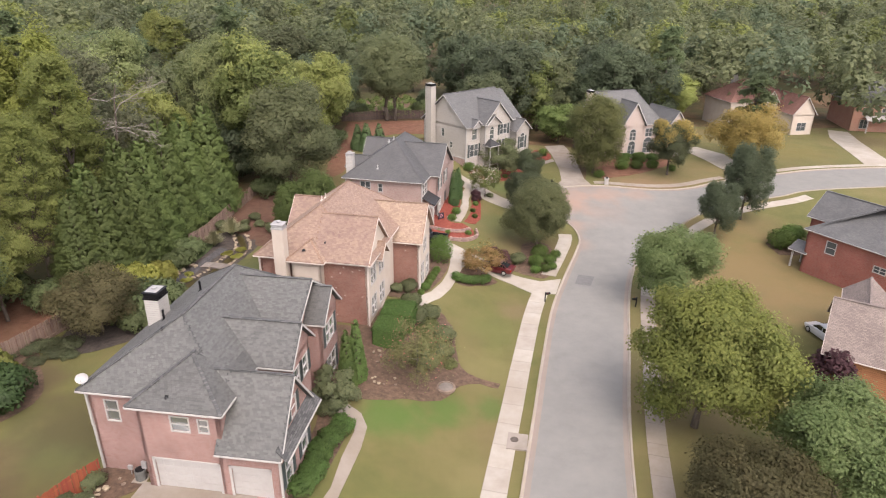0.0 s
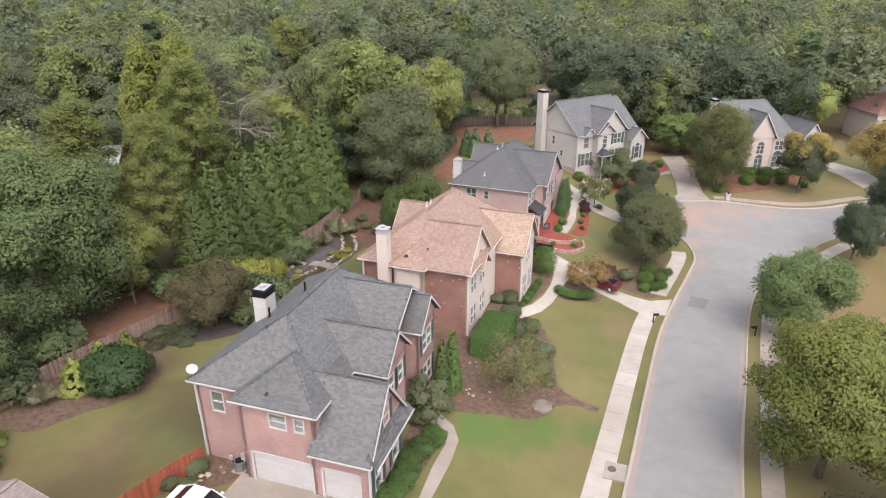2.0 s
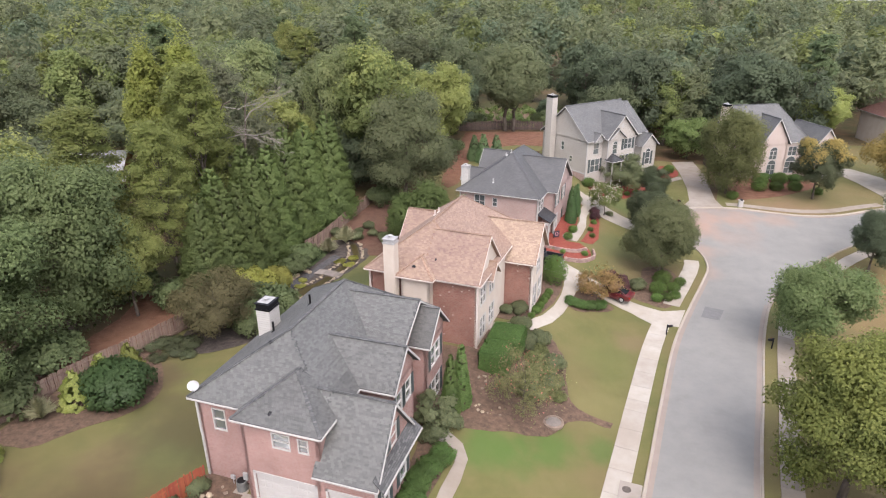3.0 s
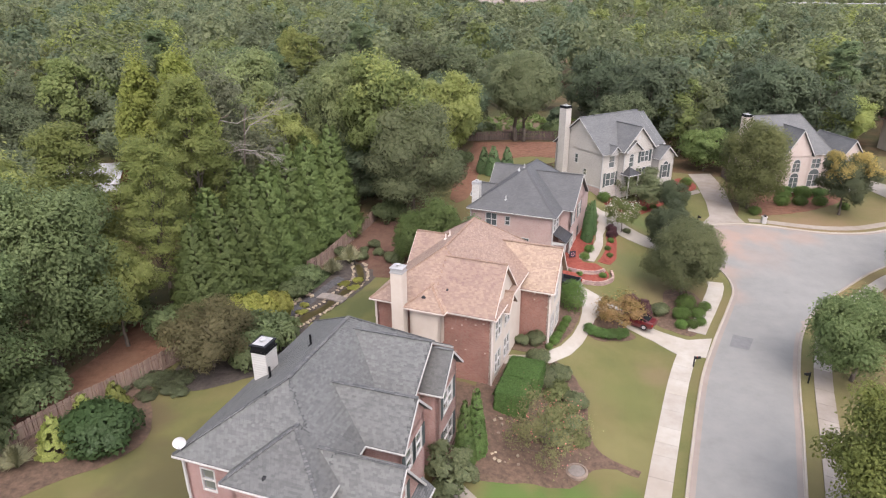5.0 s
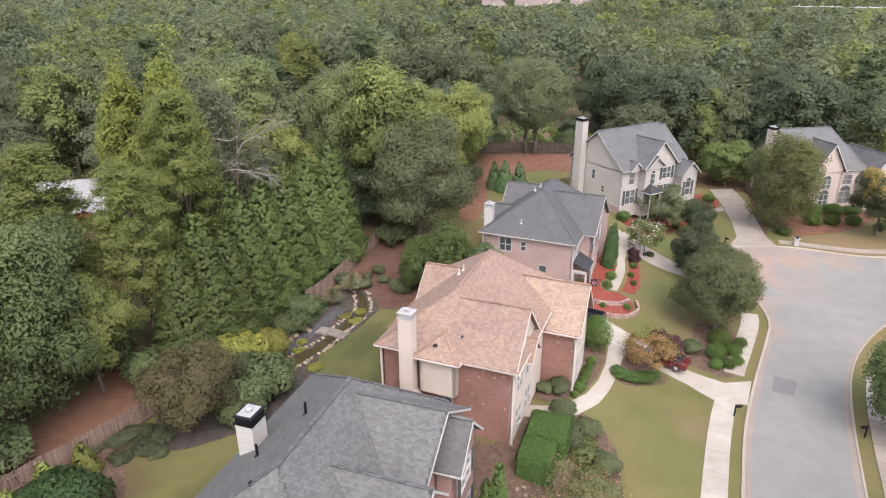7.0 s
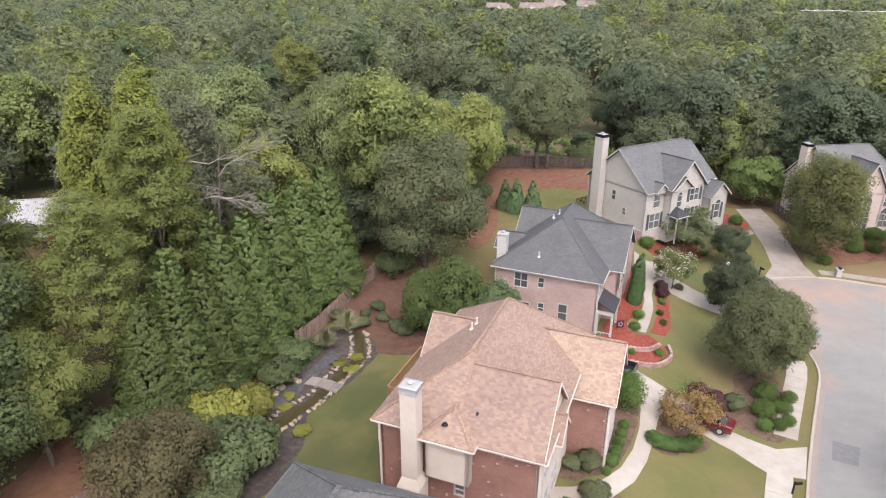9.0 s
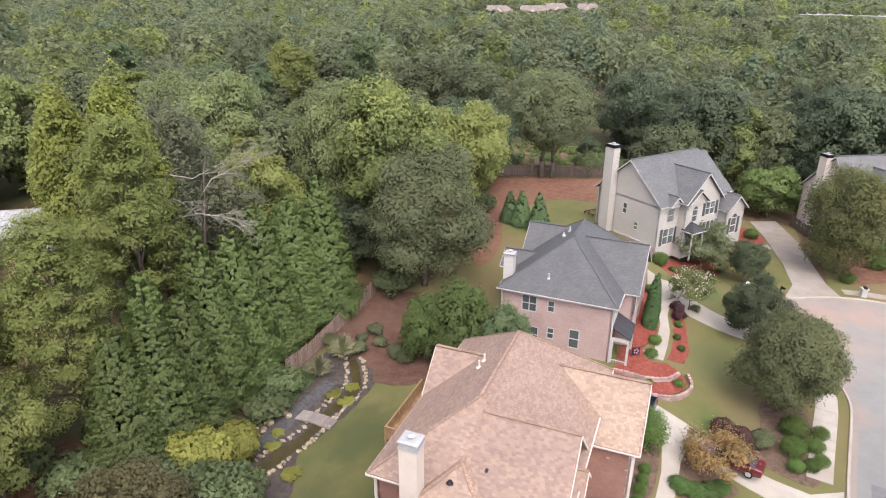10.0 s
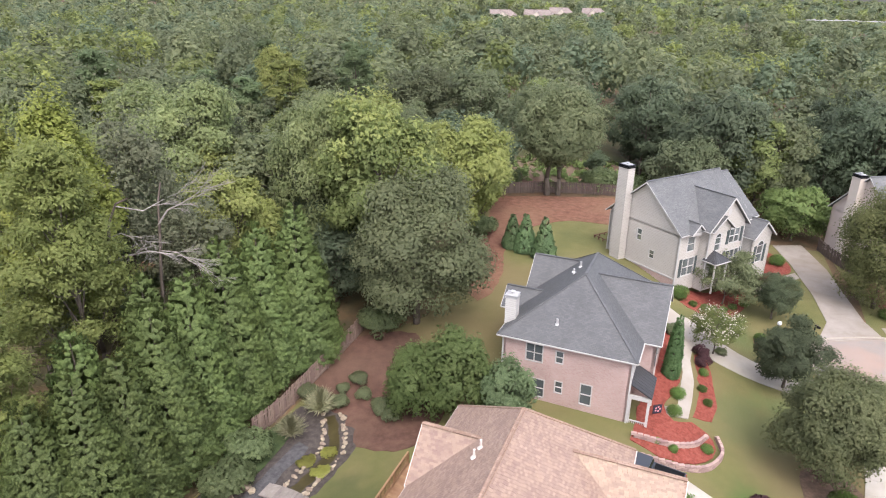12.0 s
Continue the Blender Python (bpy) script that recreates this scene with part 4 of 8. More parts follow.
def house_tan():
    """The red brick house with the tan roof."""
    h = House(-6.91, 52.63, 3.0, -10.6, "two-storey red brick house with tan shingle roof", TRIM_PINK)
    ez = 6.95
    h.body([(-10.6, 0), (0, 0), (0, 8.9), (0, 15.4), (-10.6, 15.4)], -0.8, ez - 0.15, RED_BRICK,
           {0: [(5.2, 5.85, 2.4, 3.3, "blind")], 1: [(0.9, 2.5, 4.2, 6.0, "sash"), (0.9, 2.5, 0.9, 2.9, "sash"), (3.6, 5.2, 4.2, 6.0, "arch"), (3.6, 5.2, 0.9, 2.9, "sash")]}, {1: CREAM})
    h.roof(-11.0, 0.4, -0.42, 15.8, ez, 10.9, "v", TAN_SHINGLE, (True, True), run=(0.74, 0.71), mid=-5.65, tabs=TAN_TAB, hidden_hips=((0, True),))
    h.roof(-5.3, 0.25, -0.42, 6.5, ez + 0.015, 10.4, "u", TAN_SHINGLE, (False, False), wall_mat=CREAM, inset=0.3, tabs=TAN_TAB, single=(-4.4, 0.4, -0.5, 6.5), plain_ends=(0,))
    h.roof(-1.2, 0.75, 2.3, 4.9, ez - 0.6, 7.7, "u", TAN_SHINGLE, (False, False), wall_mat=CREAM, tabs=TAN_TAB, plain_ends=(0,))
    h.body([(-7.1, -0.7), (-4.25, -0.7), (-4.25, 0.1), (-7.1, 0.1)], 3.9, ez, CREAM)
    h.roof(-7.5, -3.85, -1.1, 4.0, ez + 0.08, 8.5, "v", TAN_SHINGLE, (True, False), tabs=TAN_TAB, plain_ends=(1,))
    h.body([(-1.0, 9.1), (2.8, 9.1), (2.8, 14.3), (-1.0, 14.3)], -0.8, 5.5, RED_BRICK, {1: [(0.7, 2.2, 0.2, 2.6, "blind"), (3.0, 4.5, 0.2, 2.6, "blind"), (1.9, 3.3, 3.6, 5.1, "sash")]}, {1: CREAM})
    h.roof(-4.2, 3.2, 8.7, 14.7, 5.6, 9.0, "u", TAN_SHINGLE, (False, False), wall_mat=CREAM, tabs=TAN_TAB, plain_ends=(0,))
    h.roof(-11.1, -6.0, 7.7, 12.6, ez + 0.05, 9.45, "u", TAN_SHINGLE, (False, False), wall_mat=RED_BRICK, tabs=TAN_TAB, plain_ends=(1,))
    h.chimney(-7.95, -0.85, 1.05, 0.95, -0.3, 10.2, CREAM, STEEL, (3.2, 0.25), band=0.3)
    h.corner_boards([(0, 0), (2.8, 9.1), (-10.6, 0)], -0.3, 5.0, 0.16)
    h.corner_boards([(0.02, -0.02), (-10.62, -0.02)], 5.0, ez - 0.1, 0.16)
    for u, v, z, q, r, mat in ((-7.3, 8.2, 9.75, 0.5, 0.07, TRIM_PINK), (-7.2, 9.0, 9.8, 0.5, 0.07, TRIM_PINK), (-4.3, 1.0, 8.25, 0.08, 0.09, BLACK), (-6.0, -0.2, 7.8, 0.08, 0.09, BLACK)):
        h.pipe(u, v, z, q, r, mat)
    return h


def house_dusk():
    """The pale brick house with the charcoal roof."""
    h = House(-2.9, 79.6, 3.2, -12.0, "two-storey pale pink brick house with charcoal hip roof", WHITE)
    ez = 6.2
    h.body([(-10.5, 0), (0, 0), (0, 3.4), (1.35, 3.4), (1.35, 14.5), (-10.5, 14.5)], -1.0, ez - 0.15, PALE_BRICK,
           {0: [(2.0, 3.4, 4.1, 5.7, "sash"), (4.5, 5.1, 4.4, 5.5, "blind"), (2.5, 3.7, 0.8, 2.5, "sash"), (4.6, 5.2, 1.6, 2.7, "blind"), (6.7, 7.6, 1.1, 3.0, "blind"), (6.8, 7.7, -0.6, 0.3, "sash")],
            1: [(0.5, 1.5, 4.0, 5.6, "sash"), (1.8, 2.8, 4.0, 5.6, "sash")], 3: [(0.8, 2.2, 3.9, 5.6, "sash", True), (4.4, 5.8, 3.9, 5.6, "sash", True), (0.8, 2.2, 0.6, 2.6, "sash"), (4.6, 6.0, 0.0, 2.4, "door")]})
    h.roof(-10.9, 0.4, -0.45, 14.9, ez, 10.1, "v", CHARCOAL_SHINGLE, (True, True), run=(1.12, 0.66))
    h.roof(-5.2, 1.75, 3.1, 12.3, ez, 9.55, "u", CHARCOAL_SHINGLE, (False, False), wall_mat=PALE_BRICK, louvre=True, plain_ends=(0,))
    h.roof(-11.1, -5.0, 8.0, 14.0, ez, 9.1, "u", CHARCOAL_SHINGLE, (False, False), wall_mat=PALE_BRICK, plain_ends=(1,))
    # low bump-out beside the chimney
    h.body([(-12.0, 4.9), (-10.4, 4.9), (-10.4, 7.6), (-12.0, 7.6)], -1.0, ez - 0.15, PALE_BRICK)
    h.roof(-12.3, -9.0, 4.6, 7.9, ez, 7.6, "u", CHARCOAL_SHINGLE, (False, False), wall_mat=PALE_BRICK, plain_ends=(1,))
    h.chimney(-10.45, 1.85, 0.95, 0.9, 4, 8.75, PALE_BOARD, STEEL, band=0.14)
    # lean-to porch in the corner recess
    s = Shape()
    s.slab([(0.02, 0.05, 4.0), (0.02, 3.38, 4.0), (1.75, 3.38, 3.05), (1.75, 0.05, 3.05)], 0.07)
    shed = part("porch_roof", s, SEAM_ROOF, h.e, "dark standing-seam metal lean-to roof")
    for k in range(9):
        s = Shape()
        s.tube((0.04, 0.1 + k * 0.4, 4.02), (1.75, 0.1 + k * 0.4, 3.08), 0.022, 0.022, 5)
        part("seam", s, SEAM_ROOF, shed)
    s = Shape()
    s.box(0.0, 1.62, 0.12, 0.28, 2.62, 2.95)
    s.box(1.46, 1.62, 0.28, 3.3, 2.62, 2.95)
    part("porch_beam", s, WHITE, h.e)
    for u, v in ((0.12, 0.2), (1.54, 0.2), (1.54, 3.2)):
        s = Shape()
        s.box(u - 0.1, u + 0.1, v - 0.1, v + 0.1, -0.6, 2.62)
        part("porch_post", s, WHITE, h.e)
    for k in range(8):
        s = Shape()
        s.box(0.3 + k * 0.15, 0.34 + k * 0.15, 0.18, 0.22, -0.25, 0.6)
        part("baluster", s, WHITE, h.e)
    s = Shape()
    s.box(0.22, 1.44, 0.16, 0.24, 0.6, 0.67)
    part("handrail", s, WHITE, h.e)
    s = Shape()
    s.box(0.0, 1.72, 0.05, 3.5, -0.8, -0.3)
    part("porch_floor", s, CONCRETE, h.e)
    for u, v, z, q in ((-6.4, 1.3, 7.2, 0.5), (-4.3, 2.9, 8.0, 0.15), (-6.6, 7.4, 9.4, 0.3), (-6.3, 8.8, 9.4, 0.5)):
        h.pipe(u, v, z, q, 0.1, STEEL)
    h.corner_boards([(0, 0), (-10.5, 0)], -0.5, ez - 0.1)
    return h


def house_grey():
    """The grey sided house with the tall chimney."""
    h = House(3.6, 104.2, 5.0, -47.0, "two-storey grey lap-sided house with tall chimney", WHITE)
    ez = 6.2
    h.body([(-10.8, 0.3), (-0.3, 0.3), (-0.3, 13.6), (-10.8, 13.6)], -1.0, ez - 0.15, GREY_SIDING,
           {0: [(0.5, 1.1, 3.4, 4.7, "sash"), (4.45, 5.15, 3.7, 5.1, "sash"), (6.55, 7.25, 2.1, 3.1, "sash")],
            1: [(1.4, 2.6, 3.8, 5.6, "sash"), (1.0, 3.0, 0.9, 3.0, "sash", True), (4.2, 5.4, 0.2, 2.6, "door")]})
    h.wall((-10.86, 0.26), (-0.26, 0.26), -1.0, 0.7, PALE_BRICK, name="brick_base", thick=0.1)
    s = Shape()
    s.box(-10.9, -0.22, 0.2, 0.29, 0.7, 0.86)
    part("base_trim", s, WHITE, h.e)
    h.roof(-11.2, 0.2, -0.2, 12.6, ez, 11.0, "v", DARK_SHINGLE, (False, False), wall_mat=GREY_SIDING, inset=0.5)
    h.roof(-10.6, -0.2, 8.0, 14.1, ez, 10.6, "v", DARK_SHINGLE, (False, False), wall_mat=GREY_SIDING, inset=0.5)
    h.body([(-1.0, 3.7), (0.9, 3.7), (0.9, 9.8), (-1.0, 9.8)], -1.0, ez + 0.1, GREY_SIDING, {1: [(1.1, 2.1, 3.7, 5.3, "arch"), (3.6, 5.4, 4.2, 5.9, "sash", True), (3.4, 5.8, 1.2, 3.3, "sash", True), (0.9, 2.1, 0.2, 2.5, "none")]})
    h.roof(-5.4, 1.3, 3.1, 10.2, ez + 0.2, 9.9, "u", DARK_SHINGLE, (False, False), wall_mat=GREY_SIDING, louvre=True)
    h.roof(-3.0, 1.5, 3.5, 7.3, ez + 0.2, 7.9, "u", DARK_SHINGLE, (False, False), wall_mat=GREY_SIDING)
    h.roof(-2.4, 0.6, 1.1, 3.6, ez, 7.3, "u", DARK_SHINGLE, (False, False), wall_mat=WHITE)
    h.body([(-1.0, 10.6), (1.8, 10.6), (1.8, 14.2), (-1.0, 14.2)], -1.0, 4.4, GREY_SIDING, {1: [(1.1, 2.3, 1.2, 3.3, "arch", True)]})
    h.roof(-3.4, 2.2, 10.3, 14.5, 4.5, 6.35, "u", DARK_SHINGLE, (False, False), wall_mat=GREY_SIDING)
    h.chimney(-8.4, -0.45, 1.5, 1.1, -1, 12.2, GREY_SIDING, band=0.16)
    h.roof(0.6, 2.4, 3.5, 6.1, 2.9, 3.8, "u", SEAM_ROOF, (False, True))
    for v in (3.8, 5.8):
        s = Shape()
        s.box(2.05, 2.2, v - 0.08, v + 0.08, -0.8, 2.85)
        part("porch_post", s, WHITE, h.e)
    h.corner_boards([(-10.8, 0.3), (-0.3, 0.3)], -1, ez - 0.1)
    h.corner_boards([(0.9, 3.7), (0.9, 9.8)], -1, ez, 0.12)
    return h


houses = [house_pink(), house_tan(), house_dusk(), house_grey()]


# ---- foliage ----
def blades(name, c, n, t, size, aspect, normal, mat, rng):
    """One triangle per leaf clump at c, facing n, pointing along t, shaded by the crown's own rounding (normal)."""
    m = len(c)
    t = t - n * (t * n).sum(1)[:, None]
    t /= np.linalg.norm(t, axis=1)[:, None]
    s = np.cross(n, t)
    a = size * rng.uniform(0.6, 1.4, m)[:, None]
    v = np.stack([c + t * a, c - t * a * 0.7 + s * a * aspect * 1.3, c - t * a * 0.7 - s * a * aspect * 1.3], 1).reshape(-1, 3)
    me = bpy.data.meshes.new(name)
    me.vertices.add(m * 3)
    me.vertices.foreach_set("co", v.ravel())
    me.loops.add(m * 3)
    me.loops.foreach_set("vertex_index", np.arange(m * 3, dtype=np.int32))
    me.polygons.add(m)
    me.polygons.foreach_set("loop_start", np.arange(0, m * 3, 3, dtype=np.int32))
    me.materials.append(mat)
    me.update()
    me.validate()
    normal = normal / np.linalg.norm(normal, axis=1)[:, None]
    me.normals_split_custom_set_from_vertices(np.repeat(normal, 3, 0))
    return me


def leaf_mesh(name, lobes, count, size, mat, seed, aspect=0.6, upward=0.35, core=0.25, droop=0.0, rough=0.12, puffs=7):
    """A crown: leaf clumps over small puffs that sit on the lobes (x, y, z, rx, ry, rz), with gaps between."""
    rng = np.random.default_rng(seed)
    if count > 10000:
        count, size, puffs = int(count * 1.45), size * 0.8, puffs + 5
    L = np.array(lobes, float)
    mid, ext = L[:, :3].mean(0), np.abs(L[:, :3] - L[:, :3].mean(0)).max(0) + L[:, 3:].mean(0)
    k = len(L) * puffs
    li = np.repeat(np.arange(len(L)), puffs)
    pd = rng.normal(size=(k, 3)) + 0.6 * (L[li, :3] - mid) / ext + np.array([0, 0, 0.3])
    pd /= np.linalg.norm(pd, axis=1)[:, None]
    pc = L[li, :3] + pd * L[li, 3:] * 0.62
    pr = L[li, 3:] * rng.uniform(0.34, 0.68, k)[:, None]
    w = pr[:, 0] * pr[:, 1] + pr[:, 0] * pr[:, 2]
    count = int(count * 1.7)
    pick = rng.choice(k, count, p=w / w.sum())
    d = rng.normal(size=(count, 3)) + 0.5 * pd[pick] + np.array([0, 0, 0.35])
    d /= np.linalg.norm(d, axis=1)[:, None]
    r = np.where(rng.random(count) < core, rng.uniform(0.3, 0.9, count), 1 + rng.normal(0, rough * 2.2, count))
    c = pc[pick] + d * pr[pick] * r[:, None]
    whole = (c - mid) / ext
    n = d + rng.normal(0, 0.55, (count, 3))
    n[:, 2] += upward * 1.5
    n /= np.linalg.norm(n, axis=1)[:, None]
    t = rng.normal(size=(count, 3))
    t[:, 2] -= droop
    normal = 0.5 * d + 0.9 * whole + 0.15 * n + np.array([0, 0, 0.55])
    return blades(name, c, n, t, size * 0.84, aspect, normal, mat, rng)


def limb_shape(lobes, height, r, seed, first=0.25, lean=0.0, twigs=0):
    """A tapered, slightly bent trunk with a limb to each lobe."""
    rng = random.Random(seed)
    s = Shape()
    pts = [Vector((0, 0, -0.3))]
    n = 5
    for k in range(1, n + 1):
        pts.append(Vector((rng.uniform(-1, 1) * 0.02 * height + lean * k / n, rng.uniform(-1, 1) * 0.02 * height, height * k / n)))
    for k in range(n):
        s.tube(pts[k], pts[k + 1], r * (1 - 0.85 * k / n) * (1.25 if k == 0 else 1), r * (1 - 0.85 * (k + 1) / n), 8)
    for x, y, z, *_ in lobes:
        k = min(n - 1, max(1, int((z / height - 0.25) * n)))
        a = pts[k].lerp(pts[k + 1], rng.random())
        if a.z > height * first:
            mid = a.lerp(Vector((x, y, z)), 0.5) + Vector((0, 0, -0.04 * height))
            s.tube(a, mid, r * 0.32, r * 0.2, 6, False)
            s.tube(mid, (x, y, z), r * 0.2, r * 0.05, 6, False)
    return s


def round_lobes(seed, radius, z0, z1, n, spread=0.75, flat=0.8, top=0.35):
    """Lobes of a broad crown between heights z0 and z1."""
    rng = random.Random(seed)
    zm, hz = (z0 + z1) / 2, (z1 - z0) / 2
    lobes = [(0, 0, zm, radius * 0.62, radius * 0.62, hz * 0.8)]
    for k in range(n):
        u = -0.75 + 1.65 * (k + 0.5) / n
        a = k * 2.4 + rng.uniform(-0.4, 0.4)
        rad = radius * spread * math.sqrt(max(0.05, 1 - u * u)) * rng.uniform(0.75, 1.1)
        q = radius * rng.uniform(0.26, 0.44)
        lobes.append((rad * math.cos(a), rad * math.sin(a), zm + u * hz * 0.8, q, q, q * flat))
    return lobes


def tree(name, x, y, lobes, height, r, count, size, leaf, label, category="tree", seed=1, bark=BARK, group="", aspect=0.6, upward=0.35, droop=0.0, core=0.25, first=0.2, rough=0.12, z=None):
    e = thing(name, pose(x, y, ground_z(x, y) if z is None else z), label, category, group)
    if r:
        part("trunk", limb_shape(lobes, height, r, seed, first), bark, e, uv=False, smooth=True)
    ob = new("crown", leaf_mesh("crown", lobes, count, size, leaf, seed, aspect, upward, core, droop, rough))
    ob.parent = e
    return e


# ---- leaves and plants ----
OAK_LEAF = leaf_material("oak_leaves", (0.076, 0.095, 0.052), (0.143, 0.157, 0.087))
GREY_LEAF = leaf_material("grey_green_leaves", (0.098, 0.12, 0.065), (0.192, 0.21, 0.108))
DARK_LEAF = leaf_material("dark_green_leaves", (0.066, 0.092, 0.056), (0.128, 0.153, 0.09))
YELLOW_LEAF = leaf_material("yellow_green_leaves", (0.159, 0.193, 0.0633), (0.307, 0.325, 0.112))
OLIVE_LEAF = leaf_material("olive_leaves", (0.103, 0.134, 0.0458), (0.217, 0.248, 0.0932))
LIGHT_LEAF = leaf_material("light_green_leaves", (0.114, 0.17, 0.0567), (0.216, 0.275, 0.0989))
CEDAR_LEAF = leaf_material("cypress_sprays", (0.049, 0.073, 0.024), (0.11, 0.143, 0.043), through_light=0.3)
THUJA_LEAF = leaf_material("arborvitae_sprays", (0.064, 0.112, 0.034), (0.15, 0.215, 0.066))
PINE_LEAF = leaf_material("pine_needles", (0.128, 0.158, 0.05), (0.235, 0.258, 0.085))
BRONZE_LEAF = leaf_material("bronze_leaves", (0.0989, 0.0946, 0.0473), (0.194, 0.172, 0.086))
AUTUMN_LEAF = leaf_material("turning_orange_leaves", (0.198, 0.163, 0.0559), (0.344, 0.249, 0.0903))
PLUM_LEAF = leaf_material("dark_plum_leaves", (0.0561, 0.0264, 0.0317), (0.12, 0.0616, 0.0661))
GOLD_LEAF = leaf_material("golden_foliage", (0.165, 0.175, 0.045), (0.31, 0.3, 0.08))
BOX_LEAF = leaf_material("boxwood_leaves", (0.07, 0.115, 0.031), (0.142, 0.212, 0.057), objrand=0.2, grain=9.0)
STRAW_LEAF = leaf_material("straw_grass_blades", (0.19, 0.2, 0.115), (0.36, 0.34, 0.218))
BLOSSOM = leaf_material("white_blossom", (0.4, 0.365, 0.31), (0.6, 0.56, 0.49))
PINK_BLOSSOM = leaf_material("faded_red_blossom", (0.527, 0.185, 0.161), (0.571, 0.23, 0.197))


def cone_mesh(name, h, R, count, size, mat, seed, base=0.02, power=0.75, lumps=7, lump=0.16, aspect=0.34, tuft=1.0):
    """A conifer's dress: upswept, tapering tufts of sprays over a lumpy cone."""
    rng = np.random.default_rng(seed)
    k = max(40, int(count / (17 * tuft * tuft)))
    z = base * h + (1 - base) * h * (1 - np.sqrt(rng.random(k)) * 0.999)
    a = rng.uniform(0, math.tau, k)
    prof = R * np.power(np.clip(1 - z / h, 0.0, 1), power) * np.minimum(1, 0.72 + z / h * 2.2)
    prof *= 1 + lump * np.sin(a * lumps + z * 1.7 + seed) + lump * 0.7 * np.sin(a * 3 - z * 2.9 + seed * 2)
    pc = np.stack([prof * 0.86 * np.cos(a), prof * 0.86 * np.sin(a), z - 0.03 * h], 1)
    out = np.stack([np.cos(a), np.sin(a), np.zeros(k)], 1)
    up = out * 0.9 + np.array([0, 0, 0.55]) + rng.normal(0, 0.18, (k, 3))
    up /= np.linalg.norm(up, axis=1)[:, None]
    length = tuft * (0.11 * R + 0.024 * h) * rng.uniform(0.7, 1.4, k) * (0.45 + 0.75 * (1 - z / h))
    count = int(count * 1.6)
    pick = rng.integers(0, k, count)
    u = rng.random(count) ** 0.8
    side = rng.normal(size=(count, 3))
    side -= up[pick] * (side * up[pick]).sum(1)[:, None]
    side /= np.linalg.norm(side, axis=1)[:, None]
    c = pc[pick] + up[pick] * (u * 1.9 * length[pick])[:, None] + side * (length[pick] * (0.34 * (1 - u) + 0.05) * rng.uniform(0.6, 1.1, count))[:, None]
    t = up[pick] * 1.1 + side * 0.3 + rng.normal(0, 0.16, (count, 3))
    n = side * 0.5 + out[pick] + rng.normal(0, 0.2, (count, 3)) + np.array([0, 0, 0.35])
    n /= np.linalg.norm(n, axis=1)[:, None]
    normal = side * 0.2 + out[pick] * 0.8 + n * 0.15 + np.array([0, 0, 0.5]) + 0.7 * (u[:, None] - 0.35) * np.array([0, 0, 1.0])
    return blades(name, c, n, t, size * 0.95, aspect, normal, mat, rng)


def crown_part(e, me, name="crown"):
    ob = new(name, me)
    ob.parent = e
    return ob


def make_broadleaf(name, label, category, r, z0, h, leaf, count, size, seed, lobes=13, trunk=0.22, flat=0.8, upward=0.35, core=0.25, bark=BARK, extra=None, spread=0.75, rough=0.1):
    def build(m, group=""):
        e = thing(name, m, label, category, group)
        L = round_lobes(seed, r, z0, h, lobes, spread, flat)
        part("trunk", limb_shape(L, h * 0.82, trunk, seed), bark, e, uv=False, smooth=True)
        crown_part(e, leaf_mesh("crown", L, count, size, leaf, seed, 0.62, upward, core, 0.0, rough))
        if extra:
            mat, share, where = extra
            L2 = [l for k, l in enumerate(L[1:]) if where(l, h)] or L[1:3]
            crown_part(e, leaf_mesh("blossom", [(x, y, z + 0.05 * h, a * 1.03, b * 1.03, c * 1.03) for x, y, z, a, b, c in L2], int(count * share), size, mat, seed + 7, 0.62, upward, 0.05))
        return e
    return build


def make_cone(name, label, category, h, R, leaf, count, size, seed, trunk=0.18, **kw):
    def build(m, group=""):
        e = thing(name, m, label, category, group)
        s = Shape()
        s.tube((0, 0, -0.3), (0, 0, h * 0.9), trunk, trunk * 0.15, 7)
        part("trunk", s, BARK, e, uv=False, smooth=True)
        crown_part(e, cone_mesh("crown", h, R, count, size, leaf, seed, **kw))
        return e
    return build


def make_pine(name, label, h, R, leaf, count, size, seed, z0=0.35, n=18):
    def build(m, group=""):
        e = thing(name, m, label, "tree", group)
        rr = random.Random(seed)
        L = []
        for k in range(n):
            z = h * (z0 + (0.98 - z0) * (k + 0.5) / n)
            a = k * 2.4 + rr.uniform(-0.3, 0.3)
            d = R * (1.05 - 0.85 * (z / h - z0) / (1 - z0)) * rr.uniform(0.45, 0.95)
            q = R * rr.uniform(0.24, 0.4)
            L.append((d * math.cos(a), d * math.sin(a), z, q, q, q * 0.6))
        part("trunk", limb_shape(L, h * 0.95, 0.26, seed, 0.15), BARK, e, uv=False, smooth=True)
        crown_part(e, leaf_mesh("crown", L, count, size, leaf, seed, 0.35, 0.6, 0.35, 0.0, 0.2))
        return e
    return build


